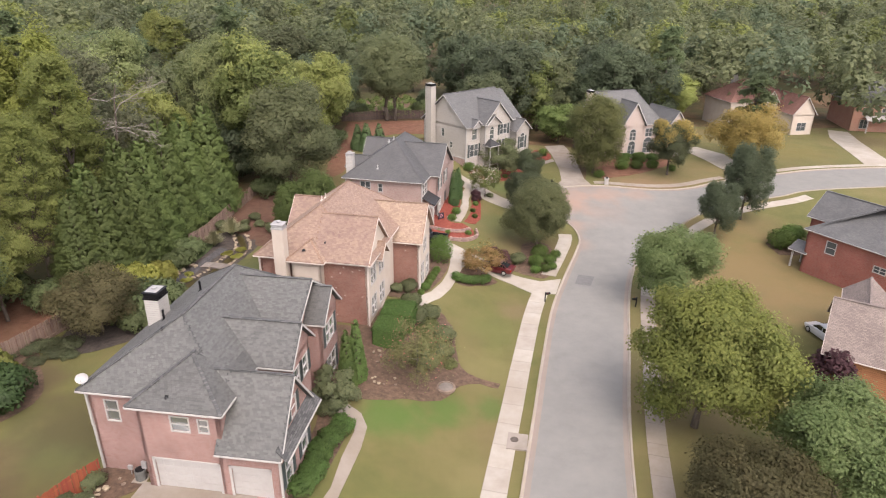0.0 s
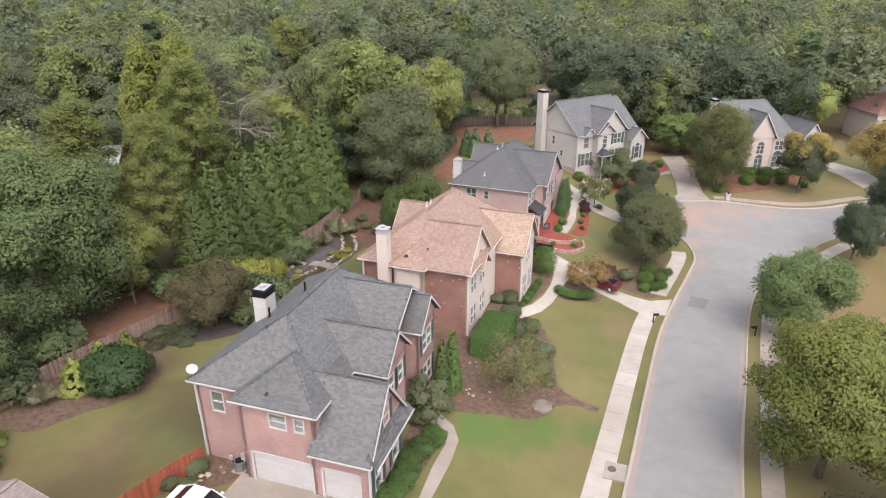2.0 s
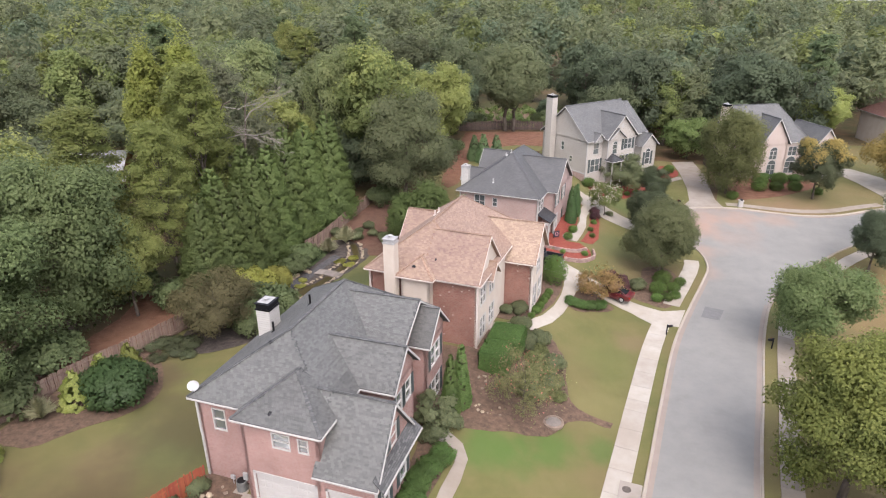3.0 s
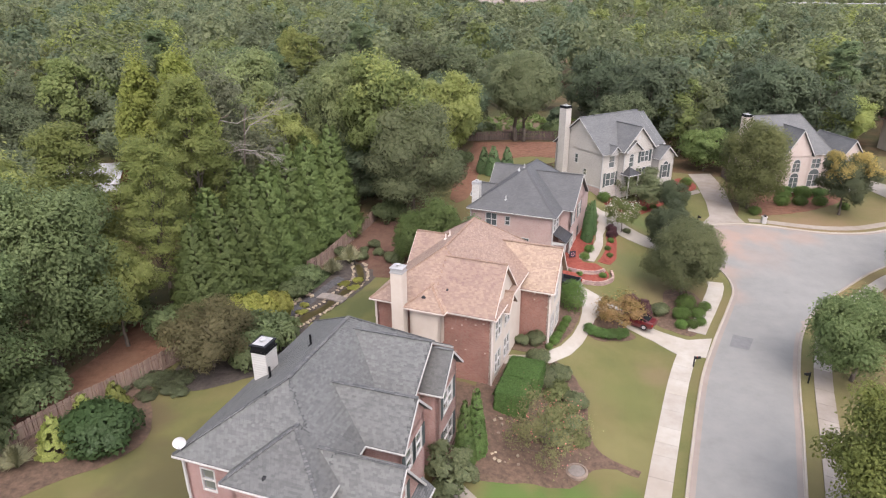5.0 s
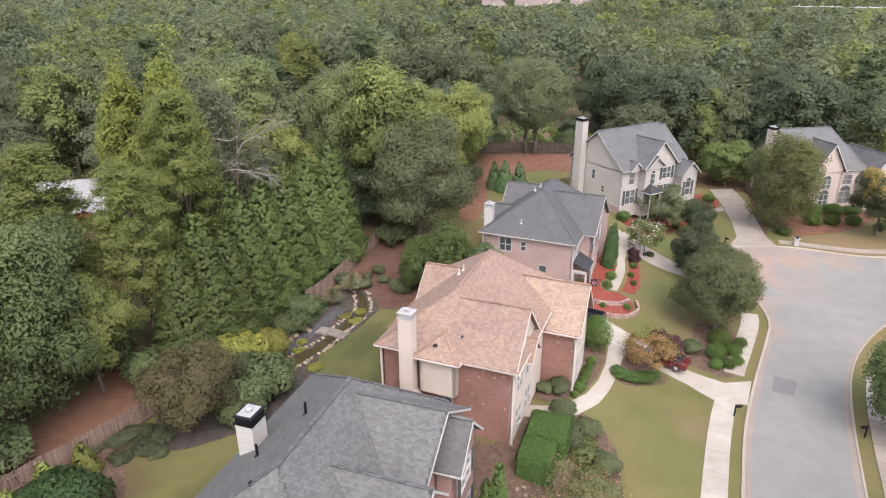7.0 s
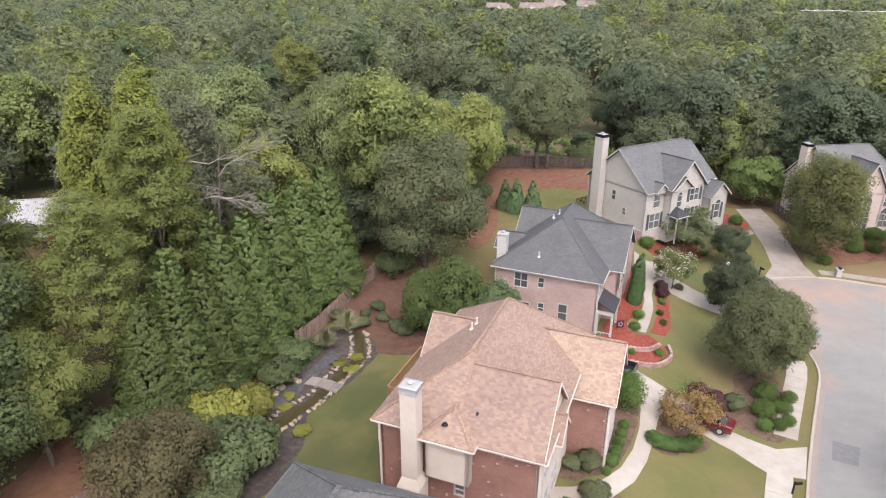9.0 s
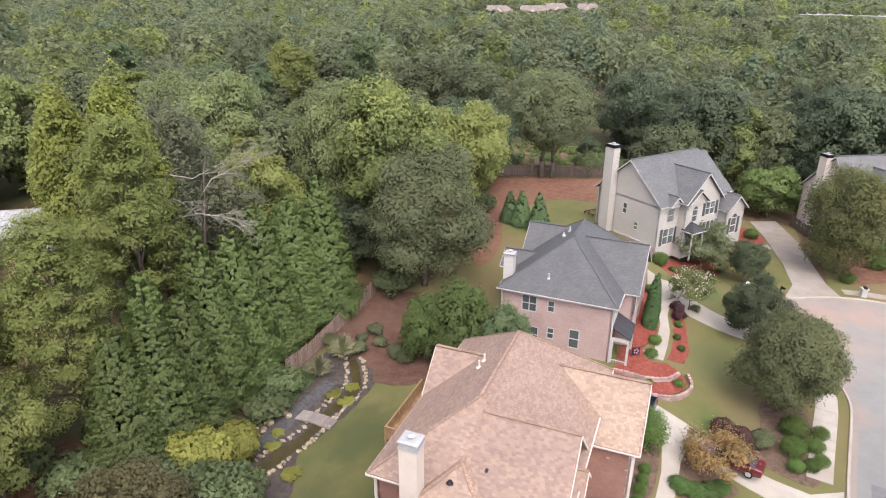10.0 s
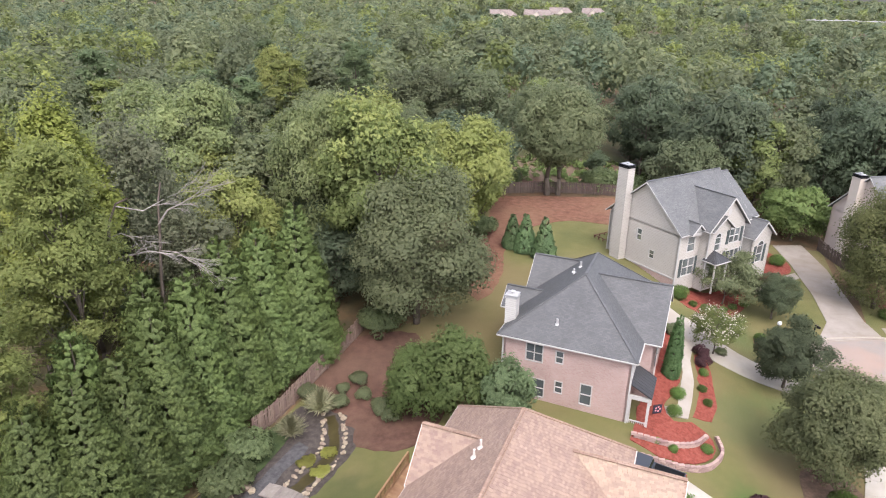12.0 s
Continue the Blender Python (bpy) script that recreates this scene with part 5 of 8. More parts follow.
def make_shrub(name, label, r, h, leaf, count, size, seed, lumps=5, extra=None):
    def build(m, group=""):
        e = thing(name, m, label, "shrub", group)
        rr = random.Random(seed)
        L = [(0, 0, h * 0.48, r * 0.86, r * 0.86, h * 0.48)]
        for k in range(lumps):
            a = k * 2.4
            L.append((r * 0.42 * math.cos(a), r * 0.42 * math.sin(a), h * rr.uniform(0.4, 0.62), r * 0.52, r * 0.52, h * 0.36))
        s = Shape()
        for k in range(4):
            a = k * 1.57
            s.tube((0, 0, -0.1), (0.4 * r * math.cos(a), 0.4 * r * math.sin(a), h * 0.6), 0.05, 0.015, 5)
        part("stem", s, BARK, e, uv=False)
        crown_part(e, leaf_mesh("foliage", L, count, size, leaf, seed, 0.62, 0.3, 0.12, 0.0, 0.05 if lumps else 0.02, 7 if lumps else 160), "foliage")
        return e
    return build


def make_grass(name, label, r, h, leaf, count, seed):
    """A fountain of arching blades."""
    def build(m, group=""):
        e = thing(name, m, label, "grass", group)
        rng = np.random.default_rng(seed)
        a, u = rng.uniform(0, math.tau, count), rng.uniform(0.25, 1.0, count)
        lean = rng.uniform(0.1, 0.9, count)
        out = np.stack([np.cos(a), np.sin(a), np.zeros(count)], 1)
        c = out * (r * lean * u ** 1.6)[:, None] + np.array([0, 0, 1.0]) * (h * (1 - 0.45 * lean) * (u - 0.35 * lean * u * u))[:, None]
        t = out * (lean * (0.3 + u))[:, None] + np.array([0, 0, 1.0]) * (1.1 - lean * u)[:, None]
        n = np.cross(t, rng.normal(size=(count, 3)))
        n /= np.linalg.norm(n, axis=1)[:, None]
        n *= np.sign(n[:, 2:3] + 1e-6)
        crown_part(e, blades("foliage", c, n, t, h * 0.2, 0.06, out * 0.6 + 0.4 * n + np.array([0, 0, 0.5]), leaf, rng), "foliage")
        return e
    return build


TEMPLATES = {}


def plant(build, x, y, s=1.0, sz=None, turn=None, group="", label="", z=None):
    """Sets a plant: the first of its kind is built, the rest are copies that share its meshes."""
    if turn is None:
        turn = (x * 37.7 + y * 91.3) % 360
    m = pose(x, y, (ground_z(x, y) if z is None else z) - 0.03, 0, 0, turn) @ Matrix.Diagonal((s, s, sz or s, 1))
    if build not in TEMPLATES:
        e = TEMPLATES[build] = build(m, group)
    else:
        e = copy_thing(TEMPLATES[build], m)
        e.matrix_basis = m
    if group:
        e["group"] = group
    if label:
        e["label"] = label
    return e


# ---- lots: turf, beds, paths ----
def blob_outline(pts, step=0.8, wobble=0.12, seed=3):
    """A closed soft outline through pts."""
    rr = random.Random(seed)
    q = smooth_line(list(pts) + [pts[0]], step)[:-1]
    return [(p.x + rr.uniform(-wobble, wobble), p.y + rr.uniform(-wobble, wobble)) for p in q]


wl = [(p.x, p.y) for p in west_line if p.y > 12]
lot_edge = [(x - 0.22, y) for x, y in wl]
drape("lawn_west", lot_edge + [(19.5, 101.3), (23, 103), (27, 128), (8, 132), (-20, 131), (-21, 112), (-22, 92), (-27.5, 86), (-30.6, 75), (-33.5, 62), (-35.5, 50), (-40, 40), (-42, 26), (-42, 12)], 0.03, LAWN, "patchy green and dormant brown turf of the lots", "lawn", step=1.5)
el = [(p.x, p.y) for p in east_line if 15 < p.y]
drape("lawn_east", [(x + 0.22, y - 0.1) for x, y in el] + [(110, 60), (60, 20), (30, 12), (11.0, 15)], 0.03, LAWN, "dry brown turf of the lots across the street", "lawn", step=2.0)
nl = [(p.x, p.y) for p in north_line if p.x > 23.5]
drape("lawn_north", [(x, y + 0.24) for x, y in nl] + [(112, 150), (60, 150), (28, 132), (26, 112)], 0.03, LAWN, "dry turf in front of the houses at the bend", "lawn", step=2.0)
drape("asphalt_patch", [(16.1, 69.1), (17.0, 71.7), (18.9, 71.1), (17.9, 68.6)], 0.038, material("asphalt_patch", [(0.11, 0.11, 0.11), (0.14, 0.14, 0.138)], 2, 8, 0.9, 0.3, 40), "darker square utility patch in the asphalt", "road patch")

slabs("sidewalk_west", [p for p in west_line if 12 < p.y < 66.5], 1.1, 2.95, 1.4, CONCRETE, "pale concrete sidewalk of square slabs")
slabs("sidewalk_bend", [p for p in west_line if 69.8 < p.y < 84.5], 1.1, 2.95, 1.4, CONCRETE, "pale concrete sidewalk past the oak")
slabs("sidewalk_north", [p for p in north_line if 24.0 < p.x < 50], 1.1, 2.4, 1.4, OLD_CONCRETE, "grey concrete sidewalk at the bend")
cut = next(k for k, p in enumerate(east_line) if p.y > 66)
slabs("sidewalk_east", [p for p in east_line[:cut + 1] if p.y > 12], -1.35, -2.95, 1.4, OLD_CONCRETE, "stained concrete sidewalk across the street")
slabs("sidewalk_far", [p for p in east_line[cut:] if p.x < 60], -1.35, -2.95, 1.4, CONCRETE, "pale concrete sidewalk across the street")
slabs("sidewalk_lane", [p for p in north_line if 56 < p.x < 100], 1.1, 2.4, 1.4, CONCRETE, "pale concrete sidewalk along the far lane")


def paving(name, outline, mat, label, lift=0.085, wobble=0.0, smooth=False):
    o = blob_outline(outline, 0.8, wobble) if smooth else outline
    return drape(name, o, lift, mat, label, "paving", step=1.5)


paving("driveway_tan", [(0.6, 75.2), (4.4, 73.6), (8.5, 71.1), (12.0, 69.5), (14.6, 70.3), (13.3, 66.2), (10.6, 66.3), (8.5, 68.3), (5.9, 69.5), (3.4, 71.4), (1.0, 71.6), (-1.5, 71.8), (-1.8, 75.2)], CONCRETE, "pale concrete driveway")
paving("walk_tan", [(3.4, 71.6), (2.3, 69.0), (1.7, 66.3), (0.9, 63.4), (-0.2, 60.8), (-2.0, 58.3), (-4.2, 56.8), (-6.2, 56.2), (-6.4, 57.6), (-4.6, 58.2), (-2.7, 59.6), (-1.2, 61.6), (-0.1, 64.2), (0.6, 67.0), (0.9, 69.5), (0.9, 71.9)], CONCRETE, "curved pale concrete garden walk", 0.075)
paving("driveway_dusk", [(3.9, 99.2), (4.6, 99.4), (7.2, 97.3), (9.4, 95.8), (11.8, 94.4), (15.8, 93.2), (16.6, 90.2), (13.5, 90.6), (10.4, 91.7), (6.4, 92.9), (4.2, 94.4), (2.0, 95.6), (2.4, 100.5)], CONCRETE, "pale concrete driveway between two houses")
paving("walk_dusk", [(0.6, 81.7), (2.4, 82.3), (3.1, 85), (3.7, 88), (3.8, 91.3), (4.6, 94.6), (3.4, 95.2), (2.8, 92.4), (2.8, 88.9), (2.1, 85.6), (1.6, 83.2), (0.5, 82.9)], CONCRETE, "curved concrete front walk between red beds", 0.09)
paving("driveway_grey", [(20.8, 129), (21.2, 122), (21.0, 112), (20.3, 105), (18.4, 101.2), (20, 100.9), (23.8, 102.0), (25.0, 102.1), (24.4, 106), (24.9, 114), (25.4, 121), (24.9, 130)], OLD_CONCRETE, "long grey concrete driveway")
paving("walk_grey", [(13.6, 111.2), (16.6, 115.1), (20.9, 118.9), (21.0, 117.2), (18.2, 114.6), (14.7, 110.2)], OLD_CONCRETE, "concrete front walk", 0.09)
paving("driveway_pink", [(-19.4, 32.0), (-9.4, 30.75), (-9.6, 12), (-20.5, 12), (-20.2, 27)], OLD_CONCRETE, "stained concrete garage forecourt")
paving("walk_pink", [(-8.2, 29.8), (-7.3, 32.5), (-7.0, 35.4), (-6.45, 38.2), (-6.9, 39.5), (-8.4, 39.9), (-8.6, 41.0), (-7.3, 40.9), (-6.2, 40.2), (-5.6, 38.9), (-5.8, 36.6), (-6.3, 34.0), (-6.9, 31), (-7.4, 28)], OLD_CONCRETE, "curved concrete walk to the front door", 0.09)
paving("driveway_north", [(49.0, 106.4), (51.5, 112), (50.5, 120), (48.6, 128), (52.5, 130), (56.0, 124), (56.0, 114), (54.4, 108.6)], CONCRETE, "concrete driveway at the bend")
paving("driveway_far", [(80, 116.5), (82.5, 126), (86, 140), (90, 148), (93.5, 146), (90.5, 136), (87.5, 124), (86, 117)], CONCRETE, "concrete driveway of a far house")
s = Shape()
z = ground_z(5.8, 40.6)
s.slab([(5.15, 39.5, z + 0.19), (6.75, 39.3, z + 0.19), (7.1, 41.1, z + 0.19), (5.5, 41.4, z + 0.19)], 0.3)
inlet = tagged(part("storm_inlet", s, OLD_CONCRETE), "concrete storm drain inlet slab at the kerb", "drain", kind="structure")
s = Shape()
s.tube((5.9, 40.5, z + 0.18), (5.9, 40.5, z + 0.21), 0.33, 0.33, 16)
part("manhole_cover", s, CAST_IRON, inlet)

bed = lambda name, pts, mat, label, lift=0.055: drape(name, blob_outline(pts), lift, mat, label, "garden bed", step=1.2)
bed("bed_pink", [(-8.6, 44.4), (-7.4, 42.0), (-5.7, 42.1), (-2.7, 43.3), (0.0, 44.4), (1.6, 46.8), (3.5, 47.7), (5.2, 47.5), (5.3, 48.2), (3.3, 48.7), (1.8, 49.6), (1.3, 52.5), (1.0, 56.0), (-0.9, 58.6), (-3.0, 59.0), (-4.8, 57.4), (-7.4, 55), (-8.5, 50)], MULCH, "brown bark mulch island bed with a dry stream")
bed("bed_foundation", [(-10.2, 31.0), (-8.6, 31.5), (-7.6, 35), (-7.0, 38), (-7.7, 39.4), (-8.4, 41.5), (-7.6, 43.4), (-8.6, 46), (-9.6, 44), (-9.4, 38)], MULCH, "mulched foundation bed")
bed("bed_tan", [(-6.3, 58.8), (-4.6, 58.9), (-2.7, 60.2), (-1.3, 62.2), (-0.3, 64.6), (0.4, 67.4), (0.6, 70.6), (-1.6, 71.2), (-3.2, 66), (-3.4, 61.8), (-6.4, 61)], MULCH, "mulched bed along the brick front")
bed("bed_maple", [(1.2, 65.4), (2.3, 65.0), (5.0, 66.6), (6.6, 68.4), (5.6, 69.3), (3.6, 70.7), (2.4, 69.2)], MULCH, "mulched bed under the small red maple")
bed("bed_oak", [(8.4, 72.4), (10.7, 71.2), (12.4, 70.4), (13.4, 71.7), (14.3, 74.6), (15.0, 77.9), (14.4, 80.6), (12.8, 81.6), (11.0, 80.8), (10.4, 77.6), (9.4, 75.6)], MULCH, "mulched bed of clipped balls under the oak")
bed("bed_plum", [(5.4, 73.8), (6.5, 72.9), (8.3, 72.2), (8.9, 73.8), (7.6, 75.2), (6.0, 75.2)], STRAW, "straw bed with plum-coloured shrubs")
bed("bed_red", [(-2.6, 77.6), (-0.6, 76.5), (1.2, 76.6), (3.0, 77.7), (4.2, 79.6), (3.8, 81.4), (2.6, 82.0), (1.0, 81.3), (0.4, 82.8), (1.8, 85.6), (2.5, 89), (2.5, 92.4), (3.0, 95), (1.8, 95.4), (0.4, 90), (-1.2, 84)], RED_MULCH, "bright red mulch bed", 0.1)
bed("bed_red_walk", [(2.9, 82.8), (3.9, 82.9), (5.0, 84.2), (5.5, 88.2), (5.6, 92.2), (5.0, 93.6), (4.3, 92.4), (4.2, 89.6), (3.9, 86.4)], RED_MULCH, "narrow red mulch bed beside the walk")
bed("bed_grey", [(3.8, 105.6), (4.4, 102.6), (7.0, 101.9), (9.6, 103.2), (12.5, 107.2), (14.6, 111.0), (13.8, 113.4), (11, 111.4), (8.0, 108.4), (5.4, 106.6)], RED_MULCH, "red-brown mulch bed before the porch")
bed("bed_grey_walk", [(15.2, 115.2), (17.4, 116.6), (20.6, 119.4), (20.6, 124), (18.4, 125.6), (15.6, 120)], RED_MULCH, "red mulch bed by the driveway")
bed("bed_crape", [(5.4, 93.6), (7.2, 93.4), (8.0, 95.0), (7.2, 96.4), (5.6, 96.4)], MULCH, "mulch ring with low shrubs")
bed("bed_lamp", [(11.4, 97.0), (13.2, 96.4), (13.9, 97.8), (12.9, 99.8), (11.5, 99.8)], STRAW, "small straw bed round the lamp post")
bed("straw_grey", [(-20, 131.5), (-10, 133.5), (2, 134), (0, 122.5), (-3.6, 121.5), (-8.6, 121.8), (-13.5, 117.6), (-16.0, 110), (-15.6, 103.0), (-16.4, 97), (-18.6, 97), (-19.6, 112)], STRAW, "reddish pine straw slope behind the grey house")
bed("straw_dusk", [(-23.4, 73.2), (-20, 72.6), (-17.8, 75.2), (-17.6, 80), (-20.6, 84), (-22.6, 88.6), (-28.3, 86.6), (-29.6, 80.4), (-27.6, 77.6), (-25.6, 76)], SHADED_STRAW, "red-brown pine straw slope")
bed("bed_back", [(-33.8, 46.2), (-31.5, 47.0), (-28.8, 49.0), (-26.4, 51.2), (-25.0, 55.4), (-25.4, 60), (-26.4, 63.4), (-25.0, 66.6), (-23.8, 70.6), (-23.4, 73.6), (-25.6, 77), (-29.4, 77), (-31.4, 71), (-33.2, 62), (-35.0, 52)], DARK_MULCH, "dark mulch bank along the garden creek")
bed("ivy_bank", [(-31.6, 65.0), (-30.2, 66.8), (-29.3, 70.4), (-29.0, 74.0), (-30.2, 75.6), (-31.6, 71.4), (-32.8, 67.6)], IVY, "low green ivy cover on the creek bank", 0.09)
bed("bed_between", [(-8.2, 47.2), (-7.4, 49.5), (-7.6, 52.0), (-11.5, 52.8), (-17.5, 53.6), (-18.0, 51.0), (-15.0, 49.5), (-11.0, 48.4)], MULCH, "bare mulched strip between two houses", 0.07)
bed("bed_shrubs", [(-40.6, 33.6), (-37.2, 33.2), (-35.2, 35.4), (-32.4, 38.2), (-31.6, 41), (-33.4, 44.4), (-36.2, 47.6), (-38.6, 43), (-40.4, 38)], MULCH, "mulched bed along the fence")
bed("bed_garage", [(-24.0, 30.6), (-22.2, 29.8), (-19.8, 31.2), (-19.6, 33.0), (-22.4, 33.6)], MULCH, "rocky mulch bed beside the garage")
bed("bed_north", [(27.8, 106.6), (31.6, 108.0), (36.2, 110.6), (41.6, 115.4), (43.4, 120.4), (34, 121), (28, 115)], STRAW, "straw bed with clipped shrubs")
bed("bed_east", [(46.6, 80.2), (50, 80.6), (51.6, 84), (48.6, 85.8), (46.2, 83.6)], MULCH, "mulched bed before the red brick house")

bed("gravel_path", [(-28.1, 66.6), (-27.6, 69.4), (-27.0, 72.6), (-28.0, 72.9), (-28.8, 69.6), (-29.4, 66.8), (-30.6, 62.4), (-29.6, 61.8)], material("dark_gravel", [(0.035, 0.034, 0.036), (0.06, 0.058, 0.06), (0.085, 0.08, 0.08)], 3, 8, 0.95, 0.6, 40), "dark gravel path beside the creek", 0.075)

bed("straw_woods", [(-40.9, 38.0), (-39.4, 43.4), (-37.9, 46.6), (-36.2, 51.6), (-38.6, 56.5), (-41.0, 60), (-44, 58.5), (-43.0, 51.8), (-43.6, 46), (-44.6, 39)], STRAW, "reddish fallen needles behind the fence", 0.05)


# ---- plants of the lots ----
OAK_FRONT = make_broadleaf("oak_tree", "round dark-olive oak beside the sidewalk", "tree", 4.3, 1.5, 9.3, leaf_material("olive_oak_leaves", (0.078, 0.092, 0.044), (0.158, 0.164, 0.08)), 24000, 0.14, 11, 34, 0.2, spread=0.66)
plant(OAK_FRONT, 12.8, 80.1)
OAK_MID = make_broadleaf("oak_tree", "dark-leaved young oak on the lawn", "tree", 3.1, 1.2, 6.8, leaf_material("deep_oak_leaves", (0.06, 0.08, 0.046), (0.118, 0.14, 0.077)), 11000, 0.13, 12, 16, 0.15, spread=0.68)
plant(OAK_MID, 12.4, 91.6, group="young oaks")
plant(OAK_MID, 14.4, 104.5, 0.8, group="young oaks")
CRAPE = make_broadleaf("crape_myrtle", "open crape myrtle with faded red blossom", "tree", 2.9, 0.6, 5.4, leaf_material("thin_olive_leaves", (0.15, 0.16, 0.068), (0.26, 0.26, 0.12)), 4200, 0.075, 13, 18, 0.06, 1.2, core=0.6, extra=(PINK_BLOSSOM, 0.03, lambda l, h: l[2] > h * 0.55), rough=0.35)
plant(CRAPE, -2.1, 45.6)
WHITE_CRAPE = make_broadleaf("crape_myrtle", "crape myrtle with white blossom in a mulch ring", "tree", 2.4, 1.3, 4.9, OLIVE_LEAF, 5200, 0.091, 14, 12, 0.07, core=0.35, extra=(BLOSSOM, 0.09, lambda l, h: l[2] > h * 0.5), rough=0.2)
plant(WHITE_CRAPE, 6.4, 94.2)
PORCH_TREE = make_broadleaf("crape_myrtle", "dense rounded crape myrtle before the grey house", "tree", 3.6, 1.2, 5.8, GREY_LEAF, 9000, 0.122, 15, 14, 0.1)
plant(PORCH_TREE, 9.6, 106.6)
MAPLE = make_broadleaf("japanese_maple", "low spreading japanese maple in orange leaf", "tree", 2.7, 0.8, 3.3, leaf_material("orange_green_maple_leaves", (0.23, 0.15, 0.07), (0.42, 0.28, 0.13)), 3000, 0.095, 16, 12, 0.08, 0.5, core=0.4, extra=(AUTUMN_LEAF, 0.35, lambda l, h: True), rough=0.25)
plant(MAPLE, 4.7, 69.2)
COLUMN = make_cone("columnar_cypress", "slim upright green cypress at the house corner", "tree", 5.9, 0.8, THUJA_LEAF, 5200, 0.13, 21, 0.08, power=0.6, lump=0.02, tuft=0.55)
for x, y, q in ((-7.6, 43.0, 0.95), (-7.0, 44.3, 1.0)):
    plant(COLUMN, x, y, q, group="columnar cypresses")
COLUMN_TALL = make_cone("columnar_cypress", "tall slim dark cypress beside the front door", "tree", 5.6, 0.78, leaf_material("dark_cypress", (0.045, 0.085, 0.032), (0.1, 0.155, 0.06)), 5200, 0.13, 22, 0.08, power=0.42, lump=0.02, tuft=0.45)
for x, y, q in ((1.5, 87.6, 1.0), (2.1, 90.2, 0.92)):
    plant(COLUMN_TALL, x, y, q, group="tall cypresses")
ARBOR = make_cone("arborvitae", "dense conical arborvitae on pine straw", "tree", 5.4, 1.5, leaf_material("deep_green_sprays", (0.042, 0.075, 0.032), (0.1, 0.145, 0.06), through_light=0.2), 4200, 0.18, 23, 0.1, power=0.95, lump=0.04, tuft=0.6)
for x, y, q in ((-15.3, 110.2, 0.92), (-13.6, 109.2, 1.02), (-11.2, 107.6, 1.08)):
    plant(ARBOR, x, y, q, group="arborvitae row")
BALL = make_shrub("boxwood_ball", "clipped round green boxwood", 1.0, 1.5, BOX_LEAF, 2100, 0.065, 31, 0)
for x, y, q in ((12.8, 76.9, 1.2), (12.0, 74.2, 1.05), (13.9, 75.0, 0.85), (12.9, 72.5, 0.7), (14.9, 76.8, 0.75), (11.7, 72.2, 0.7), (13.9, 73.2, 0.65)):
    plant(BALL, x, y, q, q * 0.95, group="clipped balls under the oak")
for x, y, q in ((-1.85, 61.7, 0.56), (-1.55, 62.85, 0.5), (-1.25, 64.0, 0.52), (-0.98, 65.15, 0.48), (-0.72, 66.3, 0.5), (-2.3, 60.5, 0.4)):
    plant(BALL, x, y, q, q, group="clipped balls along the brick front")
for x, y, q in ((1.2, 82.2, 0.65), (1.8, 84.8, 0.7), (4.8, 89.8, 0.5), (4.3, 87.2, 0.45), (4.5, 85.4, 0.45), (4.2, 103.6, 1.1), (5.7, 103.0, 0.5), (7.0, 103.2, 0.5), (8.2, 104.0, 0.45), (9.4, 104.6, 0.45), (10.6, 105.8, 0.5), (12.2, 107.2, 0.6), (14.4, 113.4, 0.6), (12.1, 99.2, 0.7), (12.7, 97.9, 0.6), (0.6, 77.6, 0.4), (3.4, 79.0, 0.5), (-0.6, 78.0, 0.35)):
    plant(BALL, x, y, q, q * 0.9, group="small clipped shrubs")
for x, y, q in ((32.5, 112.6, 1.3), (35.4, 113.2, 1.2), (38.4, 113.6, 1.2), (33.6, 116, 1.3), (37, 117.4, 1.4), (27.2, 107.2, 1.0), (41.4, 112, 0.9)):
    plant(BALL, x, y, q, q * 0.85, group="clipped shrubs at the bend")
plant(BALL, 19.2, 121.4, 1.1, 0.95, label="light green clipped ball standard by the driveway")
TALL_BALL = make_shrub("egg_shaped_holly", "tall egg-shaped clipped holly", 1.5, 3.2, BOX_LEAF, 2600, 0.09, 32, 0)
plant(TALL_BALL, -0.3, 69.3)
PLUM = make_shrub("plum_shrub", "round dark plum-red shrub", 1.1, 1.7, PLUM_LEAF, 1400, 0.11, 33, 3)
for x, y, q in ((6.5, 74.2, 1.0), (7.7, 73.5, 1.1), (5.0, 91.2, 0.7), (4.9, 92.6, 0.75)):
    plant(PLUM, x, y, q, group="plum shrubs")
plant(PLUM, 36.5, 49.4, 2.2, 2.2, label="large dark purple plum tree across the street")
LOOSE = make_shrub("shrub", "loose grey-green shrub in a garden bed", 1.2, 1.5, GREY_LEAF, 1819, 0.112, 34, 5)
for x, y, q in ((9.7, 74.6, 0.9), (-22.6, 31.6, 0.7), (-23.6, 30.0, 0.6), (-22.2, 29.8, 0.6), (-3.6, 60.6, 0.85), (-4.9, 60.1, 0.6), (2.4, 94.9, 0.7), (7.2, 94.6, 0.5), (-29.4, 78.2, 0.8), (-26.6, 79.4, 0.5), (-25.6, 80.6, 0.7), (-24.6, 79.0, 0.6), (-26.4, 77.6, 0.7), (-22.5, 77.5, 0.8), (-21.4, 76.6, 0.7), (-1.2, 48.4, 0.8), (0.1, 50.6, 0.8), (0.2, 53.4, 0.9), (-1.2, 56.4, 0.9), (-3.2, 57.6, 0.9), (-2.6, 55, 1.0), (-7.2, 41.6, 0.7), (-8.6, 39.6, 0.7)):
    plant(LOOSE, x, y, q, group="loose shrubs")
HEDGE_LEAF = leaf_material("hedge_leaves", (0.058, 0.108, 0.032), (0.12, 0.188, 0.058))
